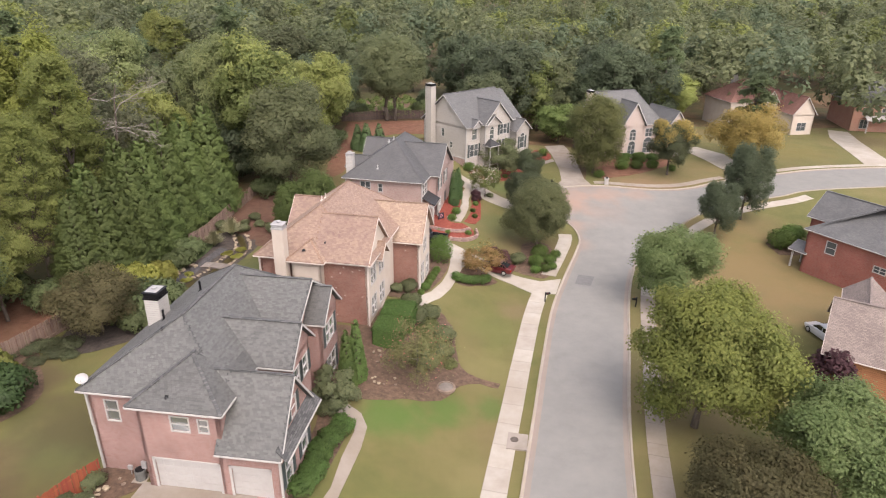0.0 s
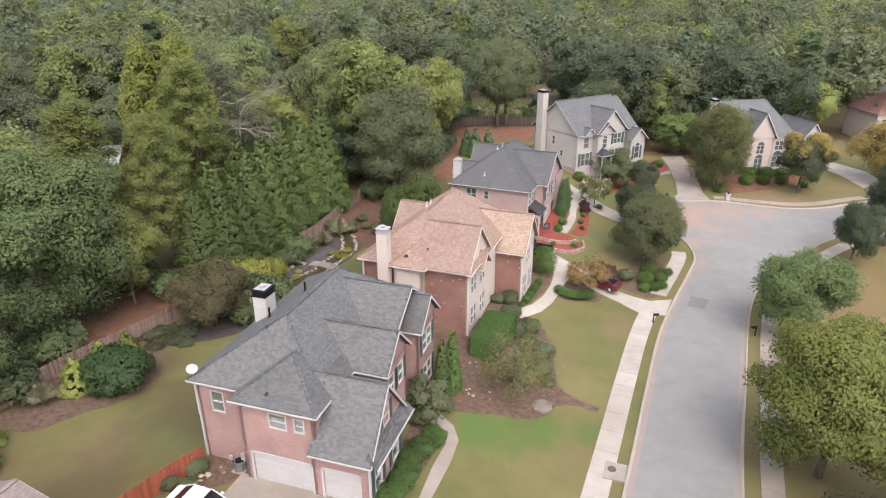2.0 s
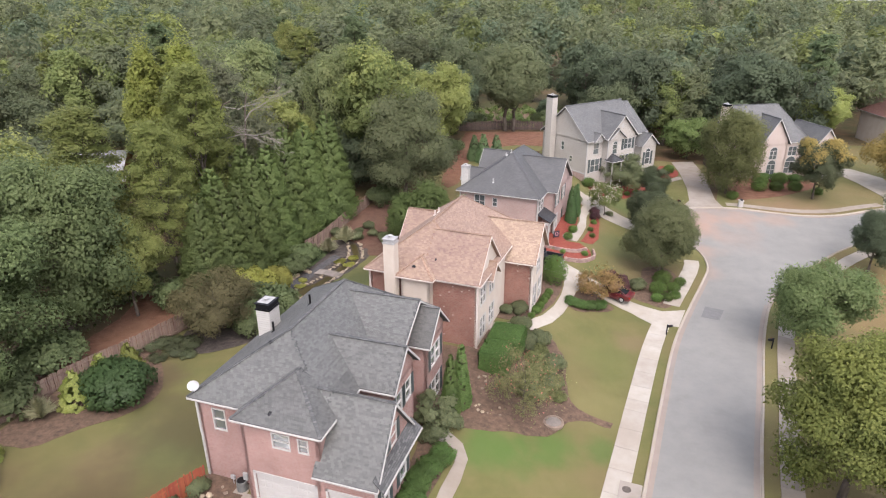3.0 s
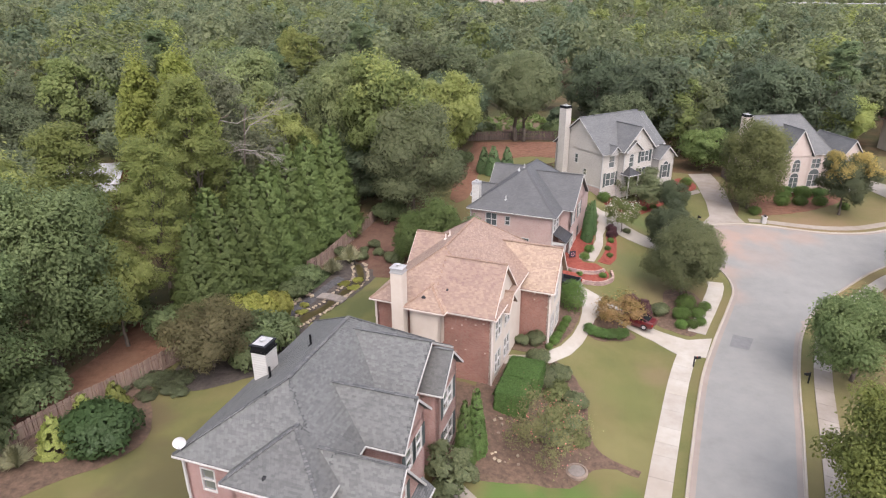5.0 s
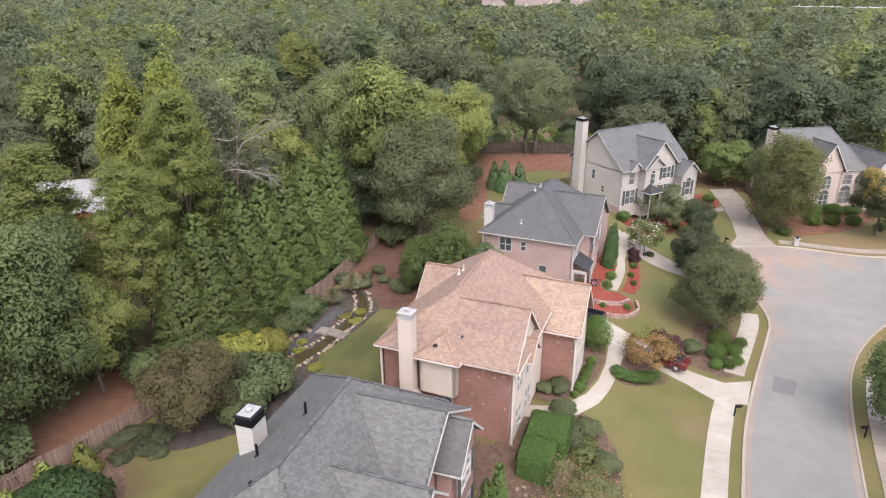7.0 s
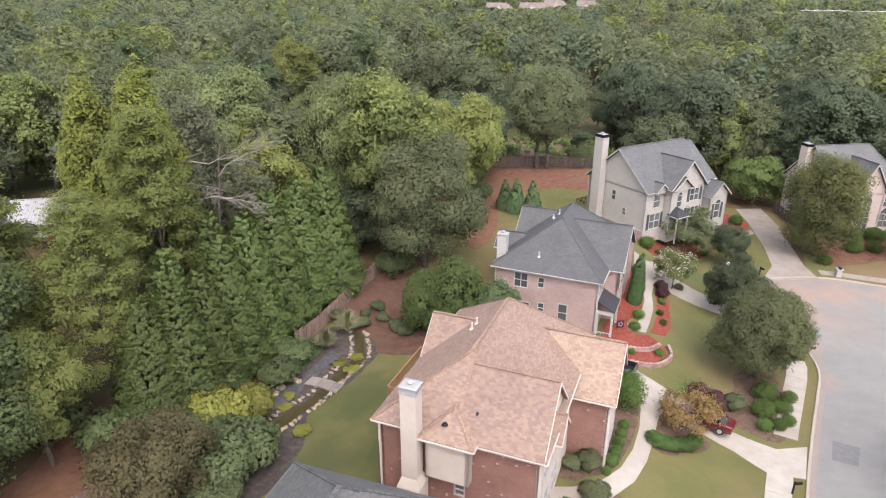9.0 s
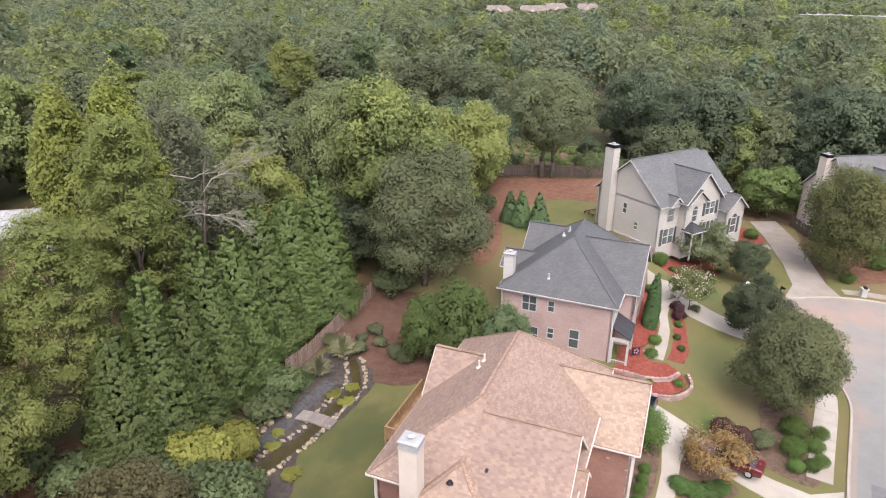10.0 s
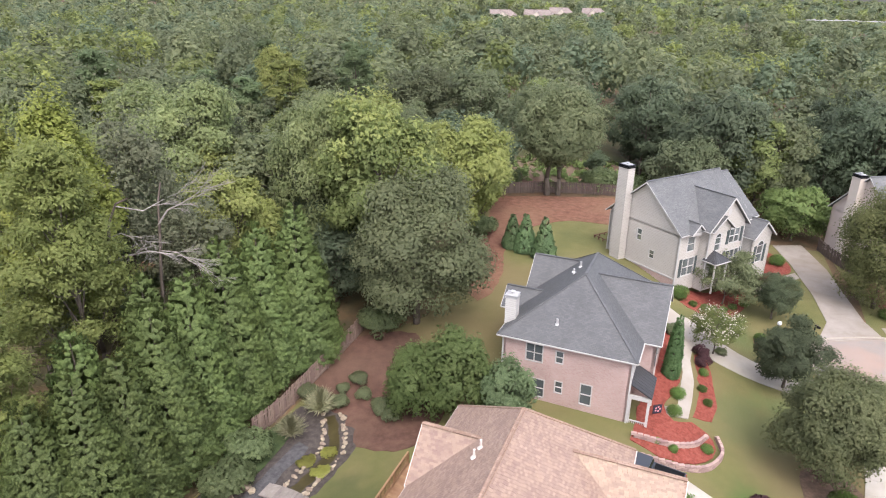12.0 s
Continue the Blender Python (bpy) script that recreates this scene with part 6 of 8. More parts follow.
HEDGE_BUSH = make_shrub("hedge_bush", "dense dark green hedge bush", 1.6, 2.1, HEDGE_LEAF, 1500, 0.13, 35, 5)


def clipped_hedge(x, y, turn, lx, ly, h, seed):
    """A hedge cut to a block with soft arrises: stems and a skin of small leaves."""
    e = thing("clipped_hedge", pose(x, y, ground_z(x, y) - 0.05, 0, 0, turn), "tall green hedge clipped to a block at the brick corner", "hedge", "clipped hedge blocks")
    rng = np.random.default_rng(seed)
    half = np.array([lx / 2, ly / 2, h / 2])
    m = int(700 * (lx * h * 2 + ly * h * 2 + lx * ly))
    p = rng.uniform(-1, 1, (m, 3))
    w = np.array([ly * h, lx * h, lx * ly])
    ax = rng.choice(3, m, p=w / w.sum())
    sgn = np.where(ax == 2, 1.0, rng.choice([-1.0, 1.0], m))
    p[np.arange(m), ax] = sgn
    n = np.zeros((m, 3))
    n[np.arange(m), ax] = sgn
    edge = np.abs(p) ** 10 * np.sign(p)
    n = n * 0.7 + edge * 0.5
    n /= np.linalg.norm(n, axis=1)[:, None]
    swell = np.sin(p[:, 0] * 3.1 + seed) * np.sin(p[:, 1] * 2.7) * np.cos(p[:, 2] * 2.2) * 0.07
    c = p * half * (1 - 0.07 * (np.sort(np.abs(p), axis=1)[:, 1:2] > 0.93)) + n * (swell + rng.normal(0, 0.05, m))[:, None] + np.array([0, 0, h / 2])
    t = rng.normal(size=(m, 3))
    crown_part(e, blades("foliage", c, n + rng.normal(0, 0.4, (m, 3)) * 0.8, t, 0.075, 0.6, n + np.array([0, 0, 0.35]), HEDGE_LEAF, rng), "foliage")
    st = Shape()
    for k in range(5):
        st.tube(((k - 2) * lx * 0.18, 0, -0.1), ((k - 2) * lx * 0.2, 0.1 * math.sin(k), h * 0.8), 0.05, 0.02, 6)
    part("stem", st, BARK, e, uv=False)


clipped_hedge(-4.9, 50.7, -8, 2.5, 2.6, 2.0, 5)
clipped_hedge(-4.2, 53.7, -8, 3.0, 3.0, 2.0, 6)
for k in range(9):
    t = k / 8
    plant(HEDGE_BUSH, -9.1 + 1.6 * t + 0.2 * math.sin(k), 31.6 + 6.4 * t, 0.62, 0.6, group="low foundation hedge")
for k in range(7):
    t = k / 6
    plant(HEDGE_BUSH, 1.7 + 3.3 * t, 65.9 + 1.5 * t - 0.5 * math.sin(math.pi * t), 0.5, 0.48, group="low curved hedge under the maple")
for x, y, q in ((34.5, 119.5, 1.0), (37.5, 119.3, 1.0), (40, 118.6, 1.0)):
    plant(HEDGE_BUSH, x, y, q, 0.7, group="hedges before the house at the bend")
PERENNIAL = make_shrub("perennial_clump", "loose yellow-green perennial clump in the bed", 0.85, 0.85, leaf_material("perennial_stalks", (0.095, 0.115, 0.045), (0.19, 0.195, 0.085)), 520, 0.1, 41, 4)
for x, y, q in ((-1.9, 56.2, 0.9), (-1.2, 54.9, 1.1), (-0.4, 54.2, 0.9), (-1.6, 53.4, 1.2), (-0.2, 52.6, 1.1), (-1.2, 51.6, 1.3), (0.6, 51.4, 0.8), (-0.3, 50.4, 1.2), (-1.8, 50.2, 1.1), (0.8, 49.4, 0.9), (-0.9, 48.8, 1.0), (-2.2, 48.4, 1.1), (-2.6, 57.0, 0.8)):
    plant(PERENNIAL, x, y, q, group="perennials beside the clipped hedge")
CORNER_TREE = make_broadleaf("photinia", "loose grey-green photinia at the house corner", "tree", 1.9, 0.5, 3.9, GREY_LEAF, 2200, 0.15, 36, 9, 0.07, core=0.35)
plant(CORNER_TREE, -8.3, 40.4, 0.9)

for x, y, q in ((47.6, 82.6, 1.9), (50.0, 84.2, 1.9)):
    plant(BALL, x, y, q, q * 0.9, group="clipped balls before the red brick house")
# across the street
BIG_MAPLE = make_broadleaf("maple_tree", "large maple turning yellow-green across the street", "tree", 6.0, 1.8, 12.2, leaf_material("olive_maple_leaves", (0.11, 0.145, 0.042), (0.28, 0.3, 0.085)), 30000, 0.16, 41, 18, 0.3)
plant(BIG_MAPLE, 21.2, 42.9, 0.97, 1.06)
GREEN_TREE = make_broadleaf("maple_tree", "spreading green maple over the far sidewalk", "tree", 4.6, 1.8, 8.3, leaf_material("fresh_green_leaves", (0.092, 0.135, 0.05), (0.18, 0.22, 0.095)), 17000, 0.15, 42, 15, 0.2)
plant(GREEN_TREE, 26.2, 65.0, 1.08)
LOW_OAK = make_broadleaf("oak_tree", "bronzing oak at the roadside", "tree", 4.6, 1.5, 8.0, leaf_material("bronze_green_leaves", (0.0606, 0.0636, 0.0287), (0.128, 0.109, 0.0549)), 17000, 0.14, 43, 15, 0.22)
plant(LOW_OAK, 20.4, 31.6, 0.92, 0.82)
plant(GREEN_TREE, 28.4, 35.2, 1.1, label="dark green broad tree on the far lawn")
PEAR = make_broadleaf("pear_tree", "upright egg-shaped pear tree on dry lawn", "tree", 3.1, 1.4, 8.2, DARK_LEAF, 13500, 0.128, 44, 13, 0.16, 1.1, spread=0.6)
plant(PEAR, 39.4, 85.6, 0.98, group="pear trees")
plant(PEAR, 45.4, 91.0, 1.2, 1.38, group="pear trees")
EGG = make_broadleaf("tulip_poplar", "tall egg-shaped tree turning bronze by the driveway", "tree", 5.5, 0.3, 14.2, leaf_material("bronzing_olive_leaves", (0.0968, 0.119, 0.0458), (0.207, 0.216, 0.088)), 20000, 0.16, 48, 30, 0.2, 1.1, spread=0.66, core=0.35)
plant(EGG, 26.8, 110.0)
TURNING = make_broadleaf("maple_tree", "green maple with orange turning top", "tree", 3.9, 1.6, 9.2, OAK_LEAF, 12000, 0.144, 45, 14, 0.17, extra=(AUTUMN_LEAF, 0.3, lambda l, h: l[2] > h * 0.6))
plant(TURNING, 39.8, 109.2, 1.05)
ORANGE = make_broadleaf("maple_tree", "broad orange autumn maple at the bend", "tree", 5.2, 1.5, 8.8, AUTUMN_LEAF, 12600, 0.164, 46, 15, 0.2)
plant(ORANGE, 56.4, 117.0, 1.2)
LIGHT_TREE = make_broadleaf("tree", "bright green layered tree between two houses", "tree", 4.6, 0.8, 7.6, LIGHT_LEAF, 7000, 0.2, 47, 14, 0.16, 0.6)
plant(LIGHT_TREE, 24.0, 132.0, 1.05)

# behind the houses
BRONZE_TREE = make_broadleaf("cherry_tree", "low bronze-leaved tree in the back bed", "tree", 3.7, 0.6, 5.9, BRONZE_LEAF, 11200, 0.128, 51, 13, 0.15)
plant(BRONZE_TREE, -31.6, 51.0)
RHODO = make_shrub("rhododendron", "large glossy green rhododendron by the fence", 2.6, 3.2, leaf_material("glossy_green_leaves", (0.0403, 0.0781, 0.0286), (0.0892, 0.136, 0.0546), rough=0.4), 6240, 0.149, 52, 6)
plant(RHODO, -34.0, 39.6, 1.1, 1.0)
GOLD_CONE = make_cone("golden_cypress", "yellow-green feathery cypress by the fence", "tree", 3.4, 1.3, leaf_material("yellow_green_sprays", (0.17, 0.206, 0.0534), (0.28, 0.289, 0.0953)), 1500, 0.24, 53, 0.08, power=0.6, tuft=0.6)
for x, y, q in ((-36.9, 38.4, 1.0), (-36.6, 41.2, 0.95), (-36.0, 43.8, 0.8), (-38.6, 31.4, 0.8)):
    plant(GOLD_CONE, x, y, q, group="golden cypresses")
plant(ARBOR, -37.4, 28.6, 1.25, label="bushy green conifer at the lot corner")
GOLD = make_shrub("golden_shrub", "bright yellow feathery shrub", 1.9, 2.4, GOLD_LEAF, 2000, 0.16, 54, 6)
for x, y, q in ((-31.6, 60.2, 1.05), (-30.2, 61.6, 0.9), (-32.6, 58.6, 1.1)):
    plant(GOLD, x, y, q, q * 1.45, group="golden shrubs")
for x, y, q in ((-26.4, 70.8, 0.4), (-25.0, 70.0, 0.4), (-28.6, 63.4, 0.35), (-25.9, 60.8, 0.42), (-28.9, 65.0, 0.3), (-25.2, 72.2, 0.35)):
    plant(GOLD, x, y, q, q * 0.5, group="low golden groundcover", label="low yellow groundcover clump beside the creek")
DARK_SHRUB = make_shrub("shrub", "broad mid-green shrub at the wood's edge", 2.4, 2.8, leaf_material("wood_edge_leaves", (0.0808, 0.106, 0.0493), (0.183, 0.221, 0.102)), 2000, 0.19, 55, 7)
for x, y, q in ((-29.6, 53.8, 1.2), (-28.4, 56.6, 1.1), (-30.6, 56.0, 1.2), (-34.0, 55.4, 1.3), (-28.0, 51.6, 0.8), (-19.4, 79.6, 1.1), (-17.2, 82.6, 1.1), (-25.8, 88.4, 1.0), (-19.6, 113.5, 0.9), (-30.6, 66.8, 0.8), (-31, 70.4, 0.8), (-41.6, 36.5, 1.1), (-42.6, 42.5, 1.2), (-44.5, 55.0, 1.5), (-38.2, 55.6, 1.1), (-24, 136, 1.3), (-19, 138, 1.0), (-4, 138.5, 1.3), (1, 139.5, 1.1), (6, 138, 1.2), (9, 142, 1.2), (26, 140, 1.2), (31, 138, 1.1), (-26, 124, 1.2), (-24, 128, 1.1)):
    plant(DARK_SHRUB, x, y, q, group="dark shrubs")
SIDE_TREE = make_broadleaf("tree", "light green small tree between the houses", "tree", 3.4, 0.6, 7.8, leaf_material("fresh_side_leaves", (0.068, 0.102, 0.034), (0.14, 0.178, 0.062)), 8000, 0.15, 56, 16, 0.12, 1.2, spread=0.6)
plant(SIDE_TREE, -16.4, 77.4, 1.0)
plant(SIDE_TREE, -19.4, 77.0, 0.8)
SIDE_CEDAR = make_broadleaf("cedar_tree", "feathery grey-green cedar beside the brick wall", "tree", 2.5, 0.4, 6.2, leaf_material("feathery_cedar_needles", (0.082, 0.118, 0.058), (0.16, 0.205, 0.1)), 6500, 0.14, 57, 14, 0.1, 1.3, spread=0.55)
plant(SIDE_CEDAR, -12.4, 76.6, 1.0)
LOW_FERN = make_shrub("low_shrub", "low spreading dull green shrub on mulch", 1.5, 0.9, OAK_LEAF, 900, 0.11, 37, 5)
PAMPAS = make_grass("pampas_grass", "pale fountain of pampas grass", 1.5, 2.3, STRAW_LEAF, 2600, 58)
for x, y, q in ((-27.6, 76.6, 1.1), (-28.8, 73.4, 0.95), (-38.5, 36.4, 0.9)):
    plant(PAMPAS, x, y, q, group="pampas grasses")

for x, y, q in ((-36.2, 47.6, 0.9), (-35.0, 48.3, 0.7), (-33.8, 46.9, 0.8), (-34.6, 45.6, 0.6), (-32.4, 46.6, 0.6), (-37.4, 46.2, 0.7), (-33.0, 48.4, 0.8)):
    plant(LOW_FERN, x, y, q, group="low green plants inside the fence")
LEYLAND = make_cone("leyland_cypress", "tall dense dark-green leyland cypress in a row", "tree", 15.6, 3.3, CEDAR_LEAF, 34000, 0.21, 61, 0.2, power=0.74, lump=0.12, tuft=0.85, aspect=0.25)
LEYLAND_B = make_cone("leyland_cypress", "tall dense dark-green leyland cypress in a row", "tree", 15.0, 3.4, CEDAR_LEAF, 34000, 0.21, 62, 0.2, power=0.72, lump=0.12, tuft=0.85, aspect=0.25)
for k, (x, y, q) in enumerate(((-36.8, 58.6, 0.8), (-35.6, 61.0, 0.82), (-35.6, 64.6, 0.8), (-35.5, 68.2, 0.88), (-35.6, 72.4, 0.94), (-35.0, 76.4, 0.98), (-34.0, 80.4, 0.98), (-31.8, 83.2, 0.98), (-38.6, 64.6, 0.86), (-38.0, 71.0, 0.9))):
    plant(LEYLAND if k % 2 else LEYLAND_B, x, y, q, group="leyland row")
WEST_OAK = make_broadleaf("oak_tree", "large grey-green oak at the lot's edge", "tree", 6.4, 0.6, 16.0, GREY_LEAF, 22100, 0.187, 63, 18, 0.32)
plant(WEST_OAK, -22.8, 90.5)
SHADE_TREE = make_broadleaf("tree", "dark green tree in the shade behind the fence", "tree", 3.4, 0.5, 9.5, DARK_LEAF, 7000, 0.19, 72, 12, 0.16)
plant(SHADE_TREE, -32.0, 92.5)
plant(SHADE_TREE, -30.2, 96.8, 1.0, 1.1, turn=100)
plant(SHADE_TREE, -35.0, 95.0, 1.1, 1.15, turn=220)
LEFT_OAK = make_broadleaf("oak_tree", "large grey-green oak above the fence", "tree", 7.0, 1.0, 18.0, leaf_material("mid_green_oak_leaves", (0.0984, 0.135, 0.0573), (0.216, 0.275, 0.12)), 24700, 0.196, 64, 20, 0.35)
plant(LEFT_OAK, -45.4, 48.4, 0.98, 1.0)
plant(LEFT_OAK, -46.0, 38.5, 0.95, 0.98, turn=120)
plant(LEFT_OAK, -45.0, 34.0, 0.8, 0.75, turn=200)
BIG_YELLOW = make_broadleaf("tulip_tree", "tall yellow-green tulip tree", "tree", 5.6, 4.0, 19.0, OLIVE_LEAF, 15000, 0.24, 65, 18, 0.3, extra=(YELLOW_LEAF, 0.1, lambda l, h: l[2] > h * 0.6))
plant(BIG_YELLOW, -27.6, 94.6, 1.12, 1.12)
BRIGHT = make_broadleaf("tree", "yellow-green tree at the wood's edge", "tree", 4.8, 3.0, 15.0, YELLOW_LEAF, 12000, 0.23, 66, 15, 0.25)
plant(BRIGHT, -20.6, 106.4, 1.0, 1.14)
plant(BRIGHT, -25.0, 117.5, 0.95)
plant(BRIGHT, -46.5, 103.5, 1.0, 0.85)
plant(BRIGHT, -41.4, 52.6, 0.62, 0.72, label="open yellow-green tree over the fence")
plant(BRIGHT, -40.2, 88.6, 0.9, 1.04, label="orange-tinged yellow tree behind the cypress row")
plant(BRIGHT, -63.6, 149.5, 0.9, 1.4, label="tall yellow-orange tree in the woods")
plant(BRIGHT, 52.0, 147.0, 1.0, 0.85)
PALE_OAK = make_broadleaf("oak_tree", "pale green oak in the woods' edge", "tree", 6.0, 3.0, 18.5, leaf_material("pale_green_leaves", (0.12, 0.15, 0.066), (0.24, 0.272, 0.122)), 15000, 0.24, 68, 17, 0.3)
plant(PALE_OAK, -41.0, 111.0, 1.0, 0.95)
plant(PALE_OAK, -59.0, 104.0, 1.15, 1.08, label="tall pale green oak in the woods")
plant(PALE_OAK, -34.6, 96.0, 0.8, 1.16, label="pale green oak beside the tulip tree")
plant(PALE_OAK, -51.0, 99.0, 1.05, 1.16, label="pale green oak behind the bare tree")
TULIP = make_broadleaf("tulip_tree", "tall plumed yellow-green tulip tree", "tree", 3.3, 5.0, 25.0, leaf_material("tulip_tree_leaves", (0.16, 0.19, 0.047), (0.295, 0.32, 0.088)), 15000, 0.22, 69, 26, 0.24, 1.7, spread=0.66)
plant(TULIP, -45.8, 74.6, 1.0, 1.0)
plant(TULIP, -50.0, 73.0, 0.95, 0.98, turn=80)
SPARSE = make_broadleaf("ash_tree", "thin grey-green tree dying back behind the cypress row", "tree", 4.2, 6.0, 23.0, leaf_material("thin_grey_leaves", (0.125, 0.138, 0.082), (0.205, 0.214, 0.135)), 6500, 0.17, 70, 16, 0.2, core=0.55, rough=0.3, spread=0.8)
plant(SPARSE, -45.6, 80.4, 1.0, 1.02)
plant(SPARSE, -40.6, 81.4, 0.85, 0.7, turn=140)
PINE = make_pine("pine_tree", "tall yellow-green pine with open tiers", 24.0, 5.2, PINE_LEAF, 19000, 0.23, 67, 0.3, 34)
for x, y, q, qz in ((-41.4, 59.8, 0.8, 0.74), (-42.8, 69.8, 0.95, 0.92), (-48.6, 57.6, 1.0, 0.8)):
    plant(PINE, x, y, q, qz, group="tall pines")


def dead_tree(x, y, trunk, limbs, seed, label):
    """A bare tree: a bent trunk and long limbs that break up into bundles of twigs; trunk and limbs are lines from the foot."""
    e = thing("dead_tree", pose(x, y, ground_z(x, y)), label, "tree")
    rr = random.Random(seed)

    def sweep(s, pts, r0, r1):
        pts = [Vector(p) for p in pts]
        for k in range(len(pts) - 1):
            a, b = k / (len(pts) - 1), (k + 1) / (len(pts) - 1)
            s.tube(pts[k], pts[k + 1], r0 + (r1 - r0) * a, r0 + (r1 - r0) * b, 6, False)

    def twigs(s, a, d, length, r, depth):
        b = a + d * length
        s.tube(a, b, r, r * 0.6, 5, False)
        if depth:
            for _ in range(3):
                q = (d + Vector((rr.uniform(-1, 1), rr.uniform(-1, 1), rr.uniform(-0.6, 0.6))) * 0.5).normalized()
                twigs(s, a.lerp(b, rr.uniform(0.4, 1.0)), q, length * rr.uniform(0.55, 0.85), r * 0.6, depth - 1)

    s = Shape()
    sweep(s, trunk, 0.17, 0.06)
    part("trunk", s, BARK, e, uv=False, smooth=True)
    for pts, r in limbs:
        s = Shape()
        r *= 0.8
        sweep(s, pts, r, r * 0.5)
        p = [Vector(q) for q in pts]
        for a, b in zip(p[1:], p[2:] + [p[-1] * 2 - p[-2]]):
            for _ in range(2):
                d = ((b - a).normalized() + Vector((rr.uniform(-0.5, 0.5), rr.uniform(-0.6, 0.6), rr.uniform(-0.35, 0.4)))).normalized()
                twigs(s, a.lerp(b, rr.random() * 0.8), d, rr.uniform(1.0, 1.6), r * 0.38, 3)
        part("limb", s, DEAD_BARK, e, uv=False, smooth=True)


dead_tree(-43.4, 73.5, [(0, 0, -0.3), (0.3, 0.1, 5), (0.6, 0, 10), (1.1, 0, 13.6), (1.6, 0, 16), (2.5, 0, 17.6), (3.4, 0.2, 18.0)],
          [([(0.9, 0, 12.6), (2.6, -0.3, 13.6), (4.8, -0.2, 14.2), (6.6, 0, 14.0)], 0.11), ([(0.7, 0, 10.4), (2.0, -0.4, 11.0), (3.2, -0.6, 9.8), (4.4, -0.8, 9.4)], 0.1), ([(1.3, 0, 14.8), (2.2, 0.3, 15.2), (3.2, 0.4, 14.8)], 0.07), ([(2.4, 0, 17.4), (4.2, 0.6, 17.0), (5.6, 1.2, 17.8)], 0.07)], 4, "bleached bare dead tree with long level limbs")
dead_tree(-40.4, 76.2, [(0, 0, -0.3), (-0.2, 0, 6), (0.2, 0, 11), (0.7, 0, 14.6), (0.9, 0.1, 17.0), (1.3, 0.2, 18.6)],
          [([(0.7, 0, 15.2), (1.6, 0.1, 16.4), (2.8, 0.2, 17.0), (3.8, 0.1, 17.6)], 0.1), ([(0.5, 0, 13.0), (2.2, -0.4, 13.2), (3.8, -0.6, 12.4)], 0.07)], 9, "bleached bare dead tree with forked top")


# ---- woods ----
FAR_HOUSES = [(-78, 545, 8, 20), (-52, 538, -5, 22), (-34, 560, 4, 18), (-10, 585, -8, 18)]
FAR_SHEDS = [(262, 930, 55, 30, 7), (330, 930, 130, 40, 7)]

WOOD = [
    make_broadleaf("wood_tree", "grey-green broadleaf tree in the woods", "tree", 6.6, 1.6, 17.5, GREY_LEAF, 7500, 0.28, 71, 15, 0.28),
    make_broadleaf("wood_tree", "dark green broadleaf tree in the woods", "tree", 7.0, 1.8, 19.0, DARK_LEAF, 7500, 0.28, 72, 15, 0.28),
    make_broadleaf("wood_tree", "olive broadleaf tree in the woods", "tree", 5.8, 1.8, 17.0, OLIVE_LEAF, 6800, 0.27, 73, 13, 0.28),
    make_broadleaf("wood_tree", "mid-green broadleaf tree in the woods", "tree", 7.2, 1.8, 18.5, OAK_LEAF, 7800, 0.28, 74, 16, 0.28),
    make_broadleaf("wood_tree", "yellow-green tree in the woods", "tree", 5.0, 1.6, 16.0, YELLOW_LEAF, 6400, 0.26, 75, 12, 0.25),
    make_pine("wood_pine", "dark pine in the woods", 20.0, 4.4, leaf_material("dark_pine_needles", (0.0719, 0.107, 0.0519), (0.147, 0.173, 0.0856)), 7000, 0.32, 76, 0.3, 18),
    make_pine("wood_pine", "green pine in the woods", 21.0, 4.4, PINE_LEAF, 7000, 0.32, 77, 0.32, 18),
]
KEEP_OUT = [(-10, 150, 15), (-21, 152, 12), (2, 150, 10), (-10, 45, 24), (23, 150, 5), (14, 142, 6), (-14, 143, 6), (-4, 140, 6), (-5, 66, 24), (-2, 90, 20), (4, 112, 18), (36, 122, 20), (74, 142, 24), (20, 60, 30), (48, 88, 34), (-20, 68, 12), (-26, 40, 16), (-8, 124, 14), (100, 140, 22), (50, 60, 24), (40, 110, 18), (-77, 88, 12), (-62, 78, 9), (-54, 68, 8), (-66, 84, 9), (20, 20, 34), (-20, 15, 30), (70, 108, 16), (92, 112, 20), (-24, 82, 7), (-30, 80, 6), (-32, 66, 8), (-36, 46, 8), (-38, 36, 10), (-46, 66, 12), (-42, 56, 8), (-42, 74, 7), (-38, 84, 7)]


def wooded(x, y):
    return all(math.hypot(x - a, y - b) > r for a, b, r in KEEP_OUT)


